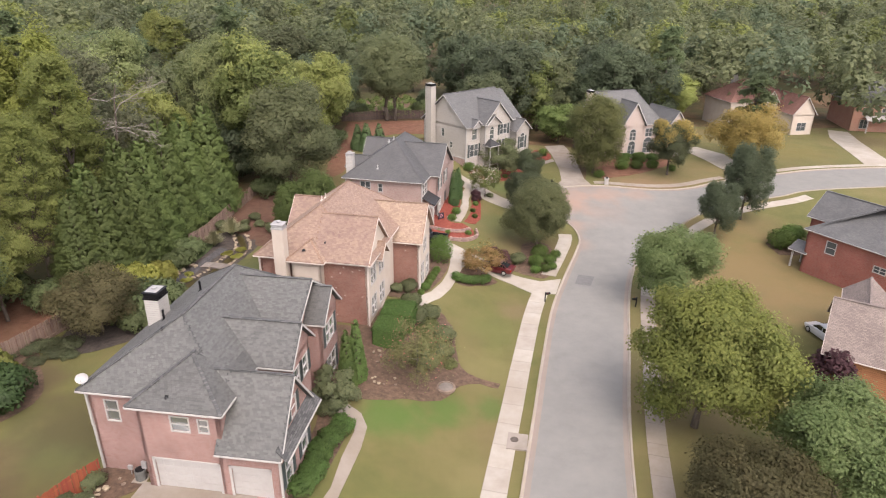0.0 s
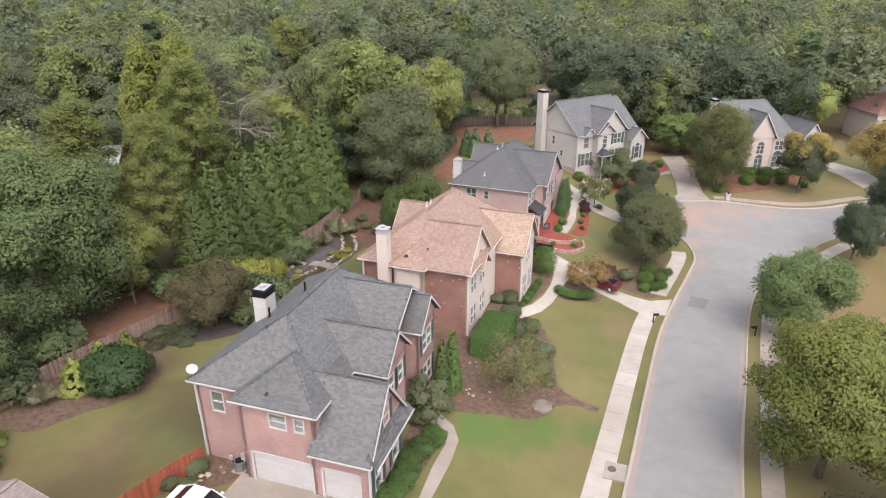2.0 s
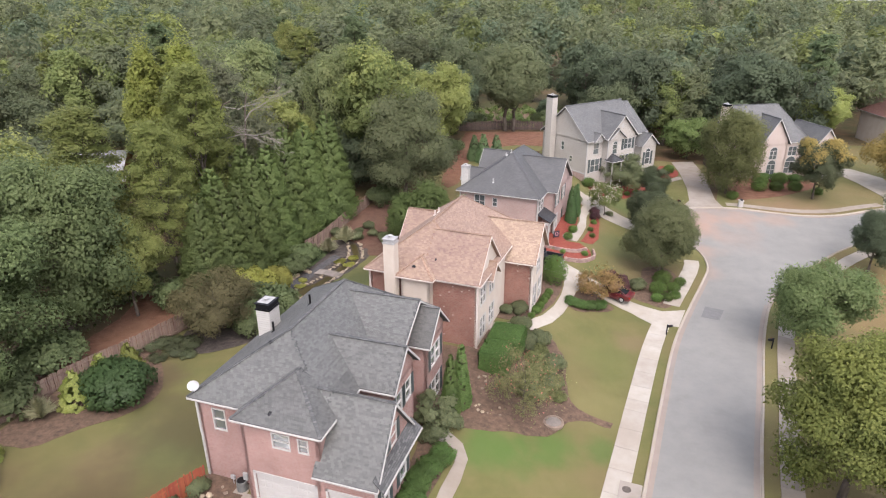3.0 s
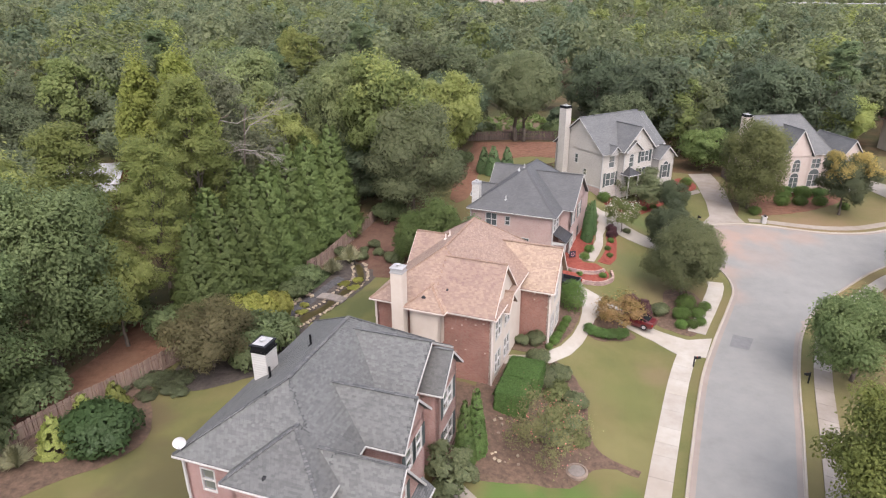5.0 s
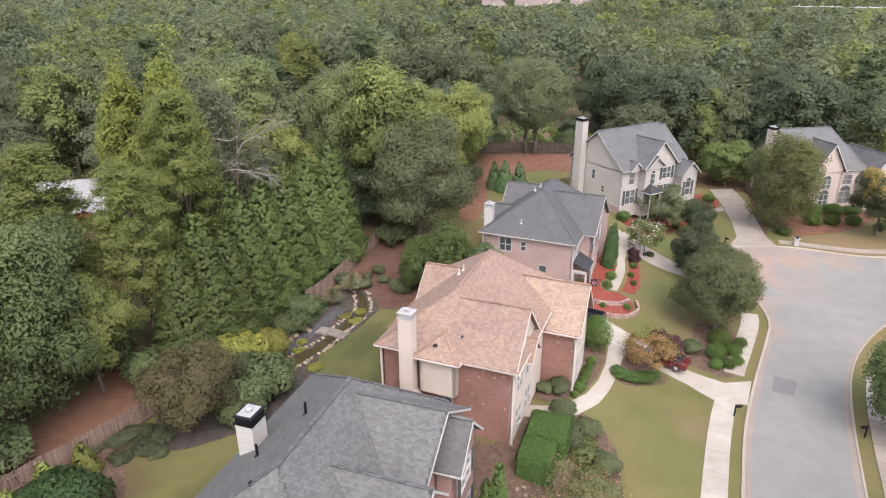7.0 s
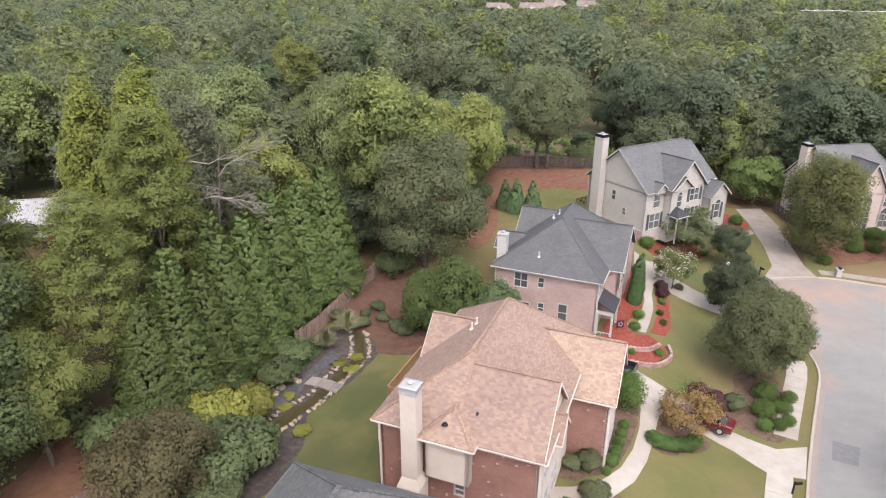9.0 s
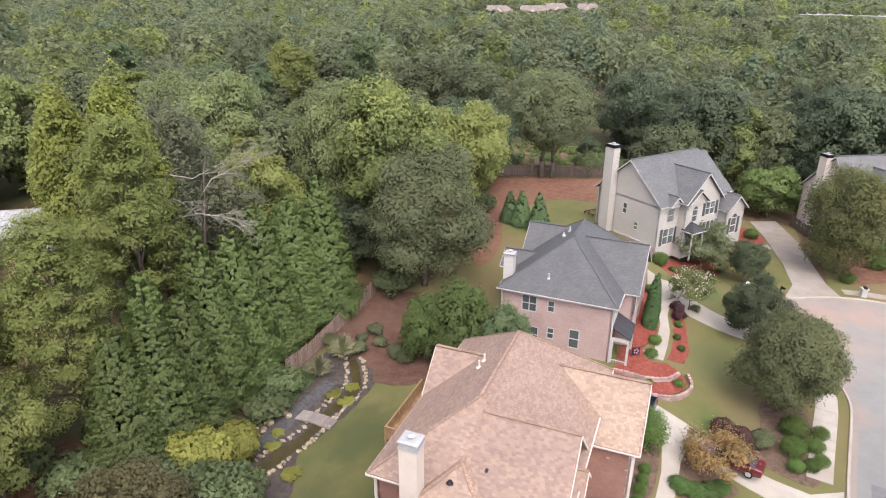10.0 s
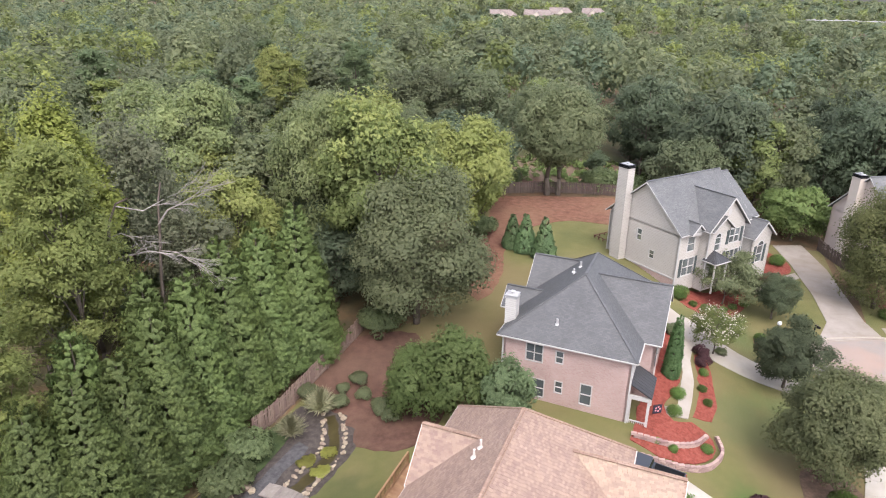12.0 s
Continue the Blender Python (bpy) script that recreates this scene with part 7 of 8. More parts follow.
rr = random.Random(77)
spots = []
for j in range(-2, 34):
    for i in range(-60, 60):
        x, y = i * 8.6 + rr.uniform(-3.2, 3.2) + (j % 2) * 4.3, 28 + j * 7.8 + rr.uniform(-3.0, 3.0)
        d = math.hypot(x + 3, y - 14)
        a = math.degrees(math.atan2(x + 3, y - 14))
        if -52 < a < 36 and wooded(x, y) and (x < -37 or y > 116 or x > 60) and d < 158:
            spots.append((x, y, d))
for x, y, d in spots:
    v = noise.noise(Vector((x * 0.03, y * 0.03, 3.0)))
    k = rr.random()
    if k < 0.30:
        b = WOOD[0]
    elif k < 0.52:
        b = WOOD[1] if x > -25 else WOOD[3]
    elif k < 0.68:
        b = WOOD[3]
    elif k < 0.80:
        b = WOOD[2]
    elif k < 0.86:
        b = WOOD[4] if x < 30 else WOOD[3]
    elif k < 0.94:
        b = WOOD[5]
    else:
        b = WOOD[6]
    q = rr.uniform(0.68, 1.15)
    plant(b, x, y, q, q * rr.uniform(0.78, 1.08) * (0.92 + 0.25 * v), rr.uniform(0, 360), group="trees of the woods")


for x, y, q, b, lab in ((23.5, 144.0, 0.95, 0, "grey-green oak behind the houses at the bend"), (14.0, 142.0, 1.1, 1, "large dark oak behind the grey house")):
    plant(WOOD[b], x, y, q, q, group="trees of the woods", label=lab)


# a scrubby clearing behind the board fence, with oaks at the fence
drape("clearing", blob_outline([(-24, 136.8), (-12, 138), (3, 138.5), (6, 147), (2, 157), (-12, 160), (-26, 157), (-27, 147)]), 0.06, SCRUB, "scrubby clearing of dry weeds and red soil", "clearing", step=3.0)
TALL_OAK = make_broadleaf("oak_tree", "bare-stemmed oak beside the board fence", "tree", 6.8, 5.2, 17.5, GREY_LEAF, 16000, 0.25, 78, 18, 0.42)
plant(TALL_OAK, -12.2, 134.2, 1.0)
plant(TALL_OAK, -10.5, 134.4, 0.84, 0.92, turn=150)
plant(SHADE_TREE, -4.4, 147.6, 0.62, 0.5, label="small dark evergreen in the clearing")
plant(WOOD[1], 4.0, 156.0, 0.95, 1.0, group="trees of the woods")
plant(WOOD[3], -27.0, 158.0, 0.95, 0.95, group="trees of the woods")
for k, (lo, hi, mat) in enumerate(((0.5, 1.3, LIGHT_LEAF), (0.3, 0.8, OLIVE_LEAF))):
    lumps = []
    for j in range(110):
        q = rr.uniform(lo, hi)
        x, y = rr.uniform(-26, 5), rr.uniform(138.5, 160)
        lumps.append((x, y, ground_z(x, y) + q * 0.3, q, q, q * 0.6))
    tagged(new("scrub", leaf_mesh("scrub", lumps, 9900, 0.2, mat, 130 + k, rough=0.15, puffs=3)), "weeds and low scrub in a clearing", "scrub", kind="stuff")


def far_woods(name, n, d0, d1, leaves, size, mat, seed, label):
    """Woods to the horizon: crowns of a few dozen clumps each, one object of kind stuff."""
    rng = np.random.default_rng(seed)
    d = np.sqrt(rng.uniform(d0 * d0, d1 * d1, n))
    a = np.radians(rng.uniform(-56, 40, n))
    x, y = -3 + d * np.sin(a), 14 + d * np.cos(a)
    gz = np.array([ground_z(p, q) for p, q in zip(x, y)])
    hgt = rng.uniform(12, 23, n)
    rad = rng.uniform(3.8, 8.2, n) * (1 + (d0 > 1000) * 0.5)
    # lower growth before the distant roofs
    for px, py, *_ in FAR_HOUSES + FAR_SHEDS:
        reach = np.hypot(px + 8, py - 30)
        along = ((x + 8) * (px + 8) + (y - 30) * (py - 30)) / reach
        across = ((x + 8) * (py - 30) - (y - 30) * (px + 8)) / reach
        sight = 34.5 + (ground_z(px, py) + 7.5 - 34.5) * along / reach
        near = (across > -14) & (across < (30 if px < 200 else 130)) & (along > reach * 0.25) & (along < reach + 30)
        hgt = np.where(near, np.clip(sight - gz, 1.5, hgt), hgt)
    rad = np.minimum(rad, hgt * 0.6)
    ti = np.repeat(np.arange(n), leaves)
    m = n * leaves
    np_ = 11
    pd = rng.normal(size=(n, np_, 3))
    pd[:, :, 2] = np.abs(pd[:, :, 2]) * 1.2 - 0.35
    pd /= np.linalg.norm(pd, axis=2)[:, :, None]
    pp = rng.integers(0, np_, m)
    dv = rng.normal(size=(m, 3)) + 0.5 * pd[ti, pp] + np.array([0, 0, 0.4])
    dv /= np.linalg.norm(dv, axis=1)[:, None]
    ext = np.stack([rad[ti], rad[ti], hgt[ti] * 0.36], 1)
    c = np.stack([x[ti], y[ti], gz[ti] + hgt[ti] * 0.58], 1) + pd[ti, pp] * ext * 0.7 + dv * ext * 0.4 * rng.normal(1, 0.2, m)[:, None]
    nn = dv + rng.normal(0, 0.25, (m, 3)) + np.array([0, 0, 0.35])
    nn /= np.linalg.norm(nn, axis=1)[:, None]
    me = blades(name, c, nn, rng.normal(size=(m, 3)), size, 0.62, dv + 0.4 * nn + np.array([0, 0, 0.35]), mat, rng)
    tagged(new(name, me), label, "woods", kind="stuff")


# the pale grey-green share is raised so leaf colour stands in for haze
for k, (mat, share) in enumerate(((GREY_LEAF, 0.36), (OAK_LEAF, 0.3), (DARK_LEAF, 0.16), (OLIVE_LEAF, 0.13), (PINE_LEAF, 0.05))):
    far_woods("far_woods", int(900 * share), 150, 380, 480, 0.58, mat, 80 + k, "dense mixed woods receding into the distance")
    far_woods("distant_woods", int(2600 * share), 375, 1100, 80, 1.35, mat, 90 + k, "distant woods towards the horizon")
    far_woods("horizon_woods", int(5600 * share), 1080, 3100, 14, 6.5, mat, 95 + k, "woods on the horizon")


# ---- houses round about ----
ORANGE_WOOD = courses("orange_cedar_boards", (0.266, 0.118, 0.0592), (0.311, 0.148, 0.074), (0.148, 0.0666, 0.037), 6.0, 0.2, 0.012, 0.8, 0.4, noise_amount=0.15)
METAL_ROOF = courses("white_metal_roof", (0.27, 0.27, 0.27), (0.3, 0.3, 0.3), (0.19, 0.19, 0.19), 0.45, 40.0, 0.03, 0.45, 0.4, noise_amount=0.08)
SALMON_BRICK = courses("salmon_brick", (0.311, 0.148, 0.104), (0.37, 0.192, 0.141), (0.333, 0.244, 0.2), 0.215, 0.075, 0.012, 0.9, 0.5, noise_amount=0.1)


def house_bend():
    h = House(31.3, 119.2, 2.3, 20.0, "two-storey pale stucco house with slate-grey steep roof", WHITE)
    ez = 6.2
    h.body([(0, 0), (11.6, 0), (11.6, 11), (0, 11)], -0.6, ez - 0.15, STUCCO, {0: [(8.2, 9.8, 3.7, 5.3, "sash"), (8.0, 10.0, 0.5, 2.6, "arch")]})
    h.roof(-0.4, 12.0, -0.4, 11.4, ez, 11.9, "u", DARK_SHINGLE, (False, True), wall_mat=STUCCO, run=0.6)
    h.body([(2.3, -0.9), (7.1, -0.9), (7.1, 0.2), (2.3, 0.2)], -0.6, ez, STUCCO, {0: [(1.7, 3.1, 3.4, 4.9, "arch"), (1.6, 3.2, 0.6, 2.5, "arch")]})
    h.roof(1.9, 7.5, -1.3, 5.0, ez, 10.6, "v", DARK_SHINGLE, (False, False), wall_mat=STUCCO)
    h.body([(10.8, -2.2), (16.4, -2.2), (16.4, 6), (10.8, 6)], -0.6, 4.6, STUCCO, {0: [(1.0, 4.6, 0.05, 2.3, "garage")]})
    h.roof(10.4, 16.8, -2.6, 6.4, 4.7, 8.8, "v", DARK_SHINGLE, (False, False), wall_mat=STUCCO)
    h.chimney(-0.5, 7.0, 1.0, 1.5, 0, 11.6, CREAM, band=0.18)


def house_red_roof():
    h = House(66.0, 147.6, 2.2, 9.0, "two-storey cream house with brown-red hip roof", WHITE)
    h.body([(0, 0), (15, 0), (15, 11), (0, 11)], -0.6, 6.1, CREAM, {0: [(3.6, 5.2, 3.7, 5.3, "sash"), (3.6, 5.2, 0.6, 2.4, "sash"), (8, 9.4, 3.7, 5.3, "sash")]})
    h.roof(-0.4, 15.4, -0.4, 11.4, 6.2, 10.6, "u", RED_SHINGLE, (True, True))
    h.body([(7.2, -1.6), (10.6, -1.6), (10.6, 0.2), (7.2, 0.2)], -0.6, 6.1, CREAM, {0: [(0.9, 2.5, 3.6, 5.2, "sash"), (0.9, 2.5, 0.3, 2.4, "sash")]})
    h.roof(6.8, 11.0, -2.0, 5, 6.2, 9.0, "v", RED_SHINGLE, (False, False), wall_mat=CREAM)
    h.body([(11.2, -7), (16.4, -7), (16.4, 0.2), (11.2, 0.2)], -0.6, 4.4, CREAM, {0: [(1.4, 3.6, 0.8, 2.6, "sash")]})
    h.roof(10.8, 16.8, -7.4, 4, 4.5, 8.4, "v", RED_SHINGLE, (False, False), wall_mat=CREAM)
    h.chimney(6.0, 9.5, 1.2, 1.0, 5, 11.2, WHITE)


def house_salmon():
    h = House(94.6, 147.6, 2.2, -10.0, "two-storey salmon brick house with grey hip roof", WHITE)
    h.body([(0, 0), (14, 0), (14, 14), (0, 14)], -0.6, 6.1, SALMON_BRICK, {0: [(2.0, 3.6, 3.7, 5.3, "sash"), (2.0, 3.6, 0.6, 2.6, "sash"), (6, 7.6, 3.7, 5.3, "sash")]})
    h.roof(-0.4, 14.4, -0.4, 14.4, 6.2, 10.8, "v", DARK_SHINGLE, (True, True))
    h.roof(2.4, 9.0, -2.4, 0.6, 2.9, 3.7, "u", WHITE, (False, False))
    for u in (2.8, 8.6):
        s = Shape()
        s.tube((u, -2.1, -0.4), (u, -2.1, 2.85), 0.14, 0.12, 10)
        part("porch_column", s, WHITE, h.e)


def house_red():
    h = House(46.9, 75.6, -0.9, -60.0, "two-storey deep red brick house with charcoal roof", WHITE)
    h.body([(0, 0), (13, 0), (13, 11), (0, 11)], -0.6, 5.9, DEEP_BRICK, {0: [(2.5, 3.7, 3.6, 5.2, "sash"), (8.4, 9.8, 3.4, 4.2, "sash")]})
    h.roof(-0.4, 13.4, -0.4, 11.4, 6.0, 10.2, "v", DARK_SHINGLE, (True, True))
    h.roof(-3.2, 6.0, 4.5, 11.0, 6.0, 9.0, "u", DARK_SHINGLE, (False, False), wall_mat=DEEP_BRICK)
    h.body([(-2.8, 5.0), (0.1, 5.0), (0.1, 10.6), (-2.8, 10.6)], -0.6, 5.9, DEEP_BRICK)
    for v in (0.3, 2.6):
        s = Shape()
        s.tube((-1.6, v, -0.2), (-1.6, v, 2.6), 0.13, 0.12, 10)
        part("porch_column", s, WHITE, h.e)
    h.roof(-2.0, 0.4, -0.2, 3.2, 2.65, 3.5, "u", DARK_SHINGLE, (False, False))


def house_cedar():
    h = House(35.9, 50.6, -0.9, -32.0, "cedar-boarded house with grey-brown shingle roofs", TRIM_PINK)
    h.body([(0, 0), (12, 0), (12, 9), (0, 9)], -0.6, 3.2, ORANGE_WOOD, {3: [(2.0, 3.4, 0.8, 2.4, "sash")]})
    h.roof(-0.4, 12.4, -0.4, 9.4, 3.3, 7.0, "u", BROWN_SHINGLE, (False, False), wall_mat=ORANGE_WOOD)
    h.body([(1.0, 9), (4.6, 9), (4.6, 13), (1.0, 13)], -0.6, 4.4, ORANGE_WOOD)
    h.roof(0.6, 5.0, 5.0, 13.4, 4.5, 6.4, "v", BROWN_SHINGLE, (False, False), wall_mat=ORANGE_WOOD)
    h.body([(6.4, 9), (10.4, 9), (10.4, 12.4), (6.4, 12.4)], -0.6, 4.4, ORANGE_WOOD)
    h.roof(6.0, 10.8, 5.0, 12.8, 4.5, 6.6, "v", BROWN_SHINGLE, (False, False), wall_mat=ORANGE_WOOD)


def house_corner():
    h = House(-27.4, 23.4, 3.4, -7.5, "house with grey-brown shingle gable roof and white trim", WHITE)
    h.body([(-8, -14), (8, -14), (8, -0.4), (-8, -0.4)], -0.6, 2.9, PINK_BRICK)
    h.roof(-8.6, 8.6, -14.5, 0.0, 3.0, 6.1, "v", BROWN_SHINGLE, (False, False), wall_mat=PINK_BRICK)
    h.pipe(1.4, -0.8, 5.6, 0.25, 0.1, WHITE)


def house_woods():
    h = House(-83.0, 84.5, 3.6, 25.0, "low brown house with white metal roof in the woods", WHITE)
    h.body([(0, 0), (14, 0), (14, 9), (0, 9)], -0.6, 3.4, ORANGE_WOOD, {0: [(2, 3.6, 1.0, 2.2, "sash"), (8, 9.6, 1.0, 2.2, "sash")], 1: [(3, 4.6, 1.0, 2.2, "sash")]})
    h.roof(-0.8, 14.8, -0.8, 9.8, 3.5, 5.4, "u", METAL_ROOF, (False, False), wall_mat=ORANGE_WOOD)
    h.roof(10, 15.5, -4.5, 1, 2.6, 3.4, "v", METAL_ROOF, (False, False), wall_mat=ORANGE_WOOD)


house_bend(), house_red_roof(), house_salmon(), house_red(), house_cedar(), house_corner(), house_woods()
for x, y, turn, wide in FAR_HOUSES:
    h = House(x, y, ground_z(x, y), turn, "distant pale house with light grey roof", WHITE)
    h.body([(0, 0), (wide, 0), (wide, 10), (0, 10)], -1, 6, CREAM, {0: [(2, 3.6, 3.5, 5, "sash"), (wide - 4, wide - 2.4, 3.5, 5, "sash")]})
    h.roof(-0.6, wide + 0.6, -0.6, 10.6, 6.1, 10.5, "u", BROWN_SHINGLE, (False, True), wall_mat=CREAM)
    h.roof(wide * 0.3, wide * 0.3 + 6, -2.5, 4, 6.1, 9.6, "v", BROWN_SHINGLE, (False, False), wall_mat=CREAM)
for x, y, w_, d_, hh in FAR_SHEDS:
    e = thing("warehouse", pose(x, y, ground_z(x, y), 0, 0, -8), "distant long white flat-roofed commercial building", "building")
    s = Shape()
    s.box(0, w_, 0, d_, -2, hh)
    part("wall", s, CREAM, e)
    s = Shape()
    s.box(-0.4, w_ + 0.4, -0.4, d_ + 0.4, hh, hh + 0.6)
    part("roof", s, WHITE, e)
    for k in range(int(w_ / 12)):
        s = Shape()
        s.box(k * 12 + 4, k * 12 + 7, 4, 7, hh + 0.6, hh + 2.0)
        part("roof_unit", s, STEEL, e)


# ---- vehicles ----
RUBBER = material("tyre_rubber", [(0.00888, 0.00888, 0.00888), (0.0185, 0.0185, 0.0185)], 4, 4, 0.8)
DARK_GLASS = bpy.data.materials.new("tinted_car_glass")
DARK_GLASS.use_nodes = True
_d = DARK_GLASS.node_tree.nodes["Principled BSDF"].inputs
_d["Base Color"].default_value, _d["Roughness"].default_value, _d["Specular IOR Level"].default_value = (0.012, 0.014, 0.016, 1), 0.06, 0.6
TAIL_RED = material("red_tail_lamp", [(0.259, 0.00888, 0.0074), (0.333, 0.0148, 0.0111)], 3, 3, 0.2, spec=0.5)
LAMP_CLEAR = material("clear_headlamp", [(0.444, 0.444, 0.444), (0.518, 0.518, 0.518)], 3, 3, 0.15, spec=0.5)


def car_paint(name, c):
    m = material(name, [tuple(x * 0.92 for x in c), c], 1.0, 3, 0.3, spec=0.5)
    m.node_tree.nodes["Principled BSDF"].inputs["Coat Weight"].default_value = 0.8
    return m


def loft(sections):
    """A skin over sections of equal point counts, closed at both ends."""
    s = Shape()
    m = len(sections[0])
    for q in sections:
        s.v += [tuple(p) for p in q]
    for i in range(len(sections) - 1):
        s.f += [(i * m + j, i * m + (j + 1) % m, (i + 1) * m + (j + 1) % m, (i + 1) * m + j) for j in range(m)]
    s.f += [tuple(range(m - 1, -1, -1)), tuple(range((len(sections) - 1) * m, len(sections) * m))]
    return s


def wheels(e, xs, half, r):
    for x in xs:
        for sgn in (-1, 1):
            s = Shape()
            y = sgn * half
            s.tube((x, y - sgn * 0.21, r), (x, y, r), r, r, 18)
            w = part("wheel", s, RUBBER, e, "black tyre")
            s = Shape()
            s.tube((x, y - sgn * 0.02, r), (x, y + sgn * 0.012, r), r * 0.66, r * 0.62, 14)
            part("rim", s, STEEL, w)


def sedan(x, y, turn, paint, label):
    e = thing("car", pose(x, y, ground_z(x, y) + 0.09, 0, 0, turn), label, "car")
    sec = []
    for px, w, z0, z1 in ((-2.35, 0.62, 0.42, 0.78), (-2.28, 0.8, 0.3, 0.92), (-1.6, 0.88, 0.22, 0.98), (-0.9, 0.9, 0.2, 0.98), (0.5, 0.9, 0.2, 0.95), (1.2, 0.89, 0.2, 0.9), (1.9, 0.84, 0.25, 0.78), (2.25, 0.7, 0.32, 0.66), (2.34, 0.5, 0.4, 0.58)):
        sec.append([(px, -w * 0.93, z0), (px, w * 0.93, z0), (px, w, (z0 + z1) / 2), (px, w * 0.94, z1 - 0.06), (px, w * 0.8, z1), (px, -w * 0.8, z1), (px, -w * 0.94, z1 - 0.06), (px, -w, (z0 + z1) / 2)])
    body = part("body", loft(sec), paint, e, smooth=False)
    sec = []
    for px, w, z1 in ((-1.75, 0.7, 0.97), (-0.85, 0.62, 1.42), (0.1, 0.62, 1.45), (0.35, 0.62, 1.43), (1.2, 0.72, 0.9)):
        sec.append([(px, -w - 0.1, 0.85), (px, w + 0.1, 0.85), (px, w, z1), (px, -w, z1)])
    part("glasshouse", loft(sec), DARK_GLASS, e, "dark tinted windows")
    s = Shape()
    s.slab([(-0.92, -0.63, 1.43), (0.35, -0.63, 1.455), (0.35, 0.63, 1.455), (-0.92, 0.63, 1.43)], 0.05)
    part("roof_panel", s, paint, e)
    for sgn in (-1, 1):
        for a, b in (((-1.78, 0.72, 0.98), (-0.88, 0.64, 1.42)), ((1.22, 0.73, 0.91), (0.32, 0.64, 1.44)), ((-0.3, 0.7, 0.95), (-0.28, 0.65, 1.43))):
            s = Shape()
            s.beam((a[0], sgn * (a[1] + 0.015), a[2]), (b[0], sgn * (b[1] + 0.015), b[2]), 0.07, 0.07)
            part("pillar", s, paint, e)
        s = Shape()
        s.box(-2.33, -2.2, min(sgn * 0.5, sgn * 0.8), max(sgn * 0.5, sgn * 0.8), 0.62, 0.8)
        part("tail_lamp", s, TAIL_RED, e)
        s = Shape()
        s.box(2.1, 2.28, min(sgn * 0.42, sgn * 0.7), max(sgn * 0.42, sgn * 0.7), 0.52, 0.66)
        part("headlamp", s, LAMP_CLEAR, e)
        s = Shape()
        s.box(0.75, 0.95, min(sgn * 0.88, sgn * 1.04), max(sgn * 0.88, sgn * 1.04), 0.92, 1.04)
        part("wing_mirror", s, paint, e)
    wheels(e, (-1.42, 1.4), 0.91, 0.33)
    return e


def pickup(x, y, turn, paint, label):
    e = thing("pickup_truck", pose(x, y, ground_z(x, y) + 0.09, 0, 0, turn), label, "truck")
    s = Shape()
    s.box(-2.8, 2.7, -0.95, 0.95, 0.45, 0.95)
    s.box(0.95, 2.7, -0.93, 0.93, 0.95, 1.15)
    for a in ((-2.8, -0.6, -0.95, -0.87), (-2.8, -0.6, 0.87, 0.95), (-2.8, -2.7, -0.87, 0.87), (-0.7, -0.6, -0.87, 0.87)):
        s.box(a[0], a[1], a[2], a[3], 0.95, 1.4)
    part("body", s, paint, e)
    s = loft([[(px, -w - 0.06, 0.95), (px, w + 0.06, 0.95), (px, w, z1), (px, -w, z1)] for px, w, z1 in ((-0.6, 0.84, 1.6), (-0.45, 0.74, 1.86), (0.6, 0.74, 1.88), (1.25, 0.84, 1.2))])
    part("cab_glass", s, DARK_GLASS, e, "dark cab windows")
    s = Shape()
    s.slab([(-0.5, -0.76, 1.9), (0.62, -0.76, 1.92), (0.62, 0.76, 1.92), (-0.5, 0.76, 1.9)], 0.06)
    part("roof_panel", s, paint, e)
    for sgn in (-1, 1):
        s = Shape()
        s.box(-2.83, -2.7, min(sgn * 0.78, sgn * 0.96), max(sgn * 0.78, sgn * 0.96), 0.9, 1.3)
        part("tail_lamp", s, TAIL_RED, e)
    s = Shape()
    s.box(-2.95, -2.78, -0.9, 0.9, 0.5, 0.66)
    part("bumper", s, STEEL, e)
    wheels(e, (-1.75, 1.75), 0.95, 0.39)


sedan(6.5, 71.0, 155, car_paint("dark_red_car_paint", (0.085, 0.008, 0.012)), "dark red sedan parked on the driveway")
sedan(-20.2, 28.3, -10, car_paint("white_car_paint", (0.5, 0.5, 0.49)), "white sedan parked before the garage")
pickup(-2.24, 73.1, 160, car_paint("black_truck_paint", (0.012, 0.013, 0.016)), "black pickup truck parked beside the house")
sedan(40.8, 58.6, 100, car_paint("silver_car_paint", (0.42, 0.43, 0.44)), "pale silver sedan parked by the cedar house")


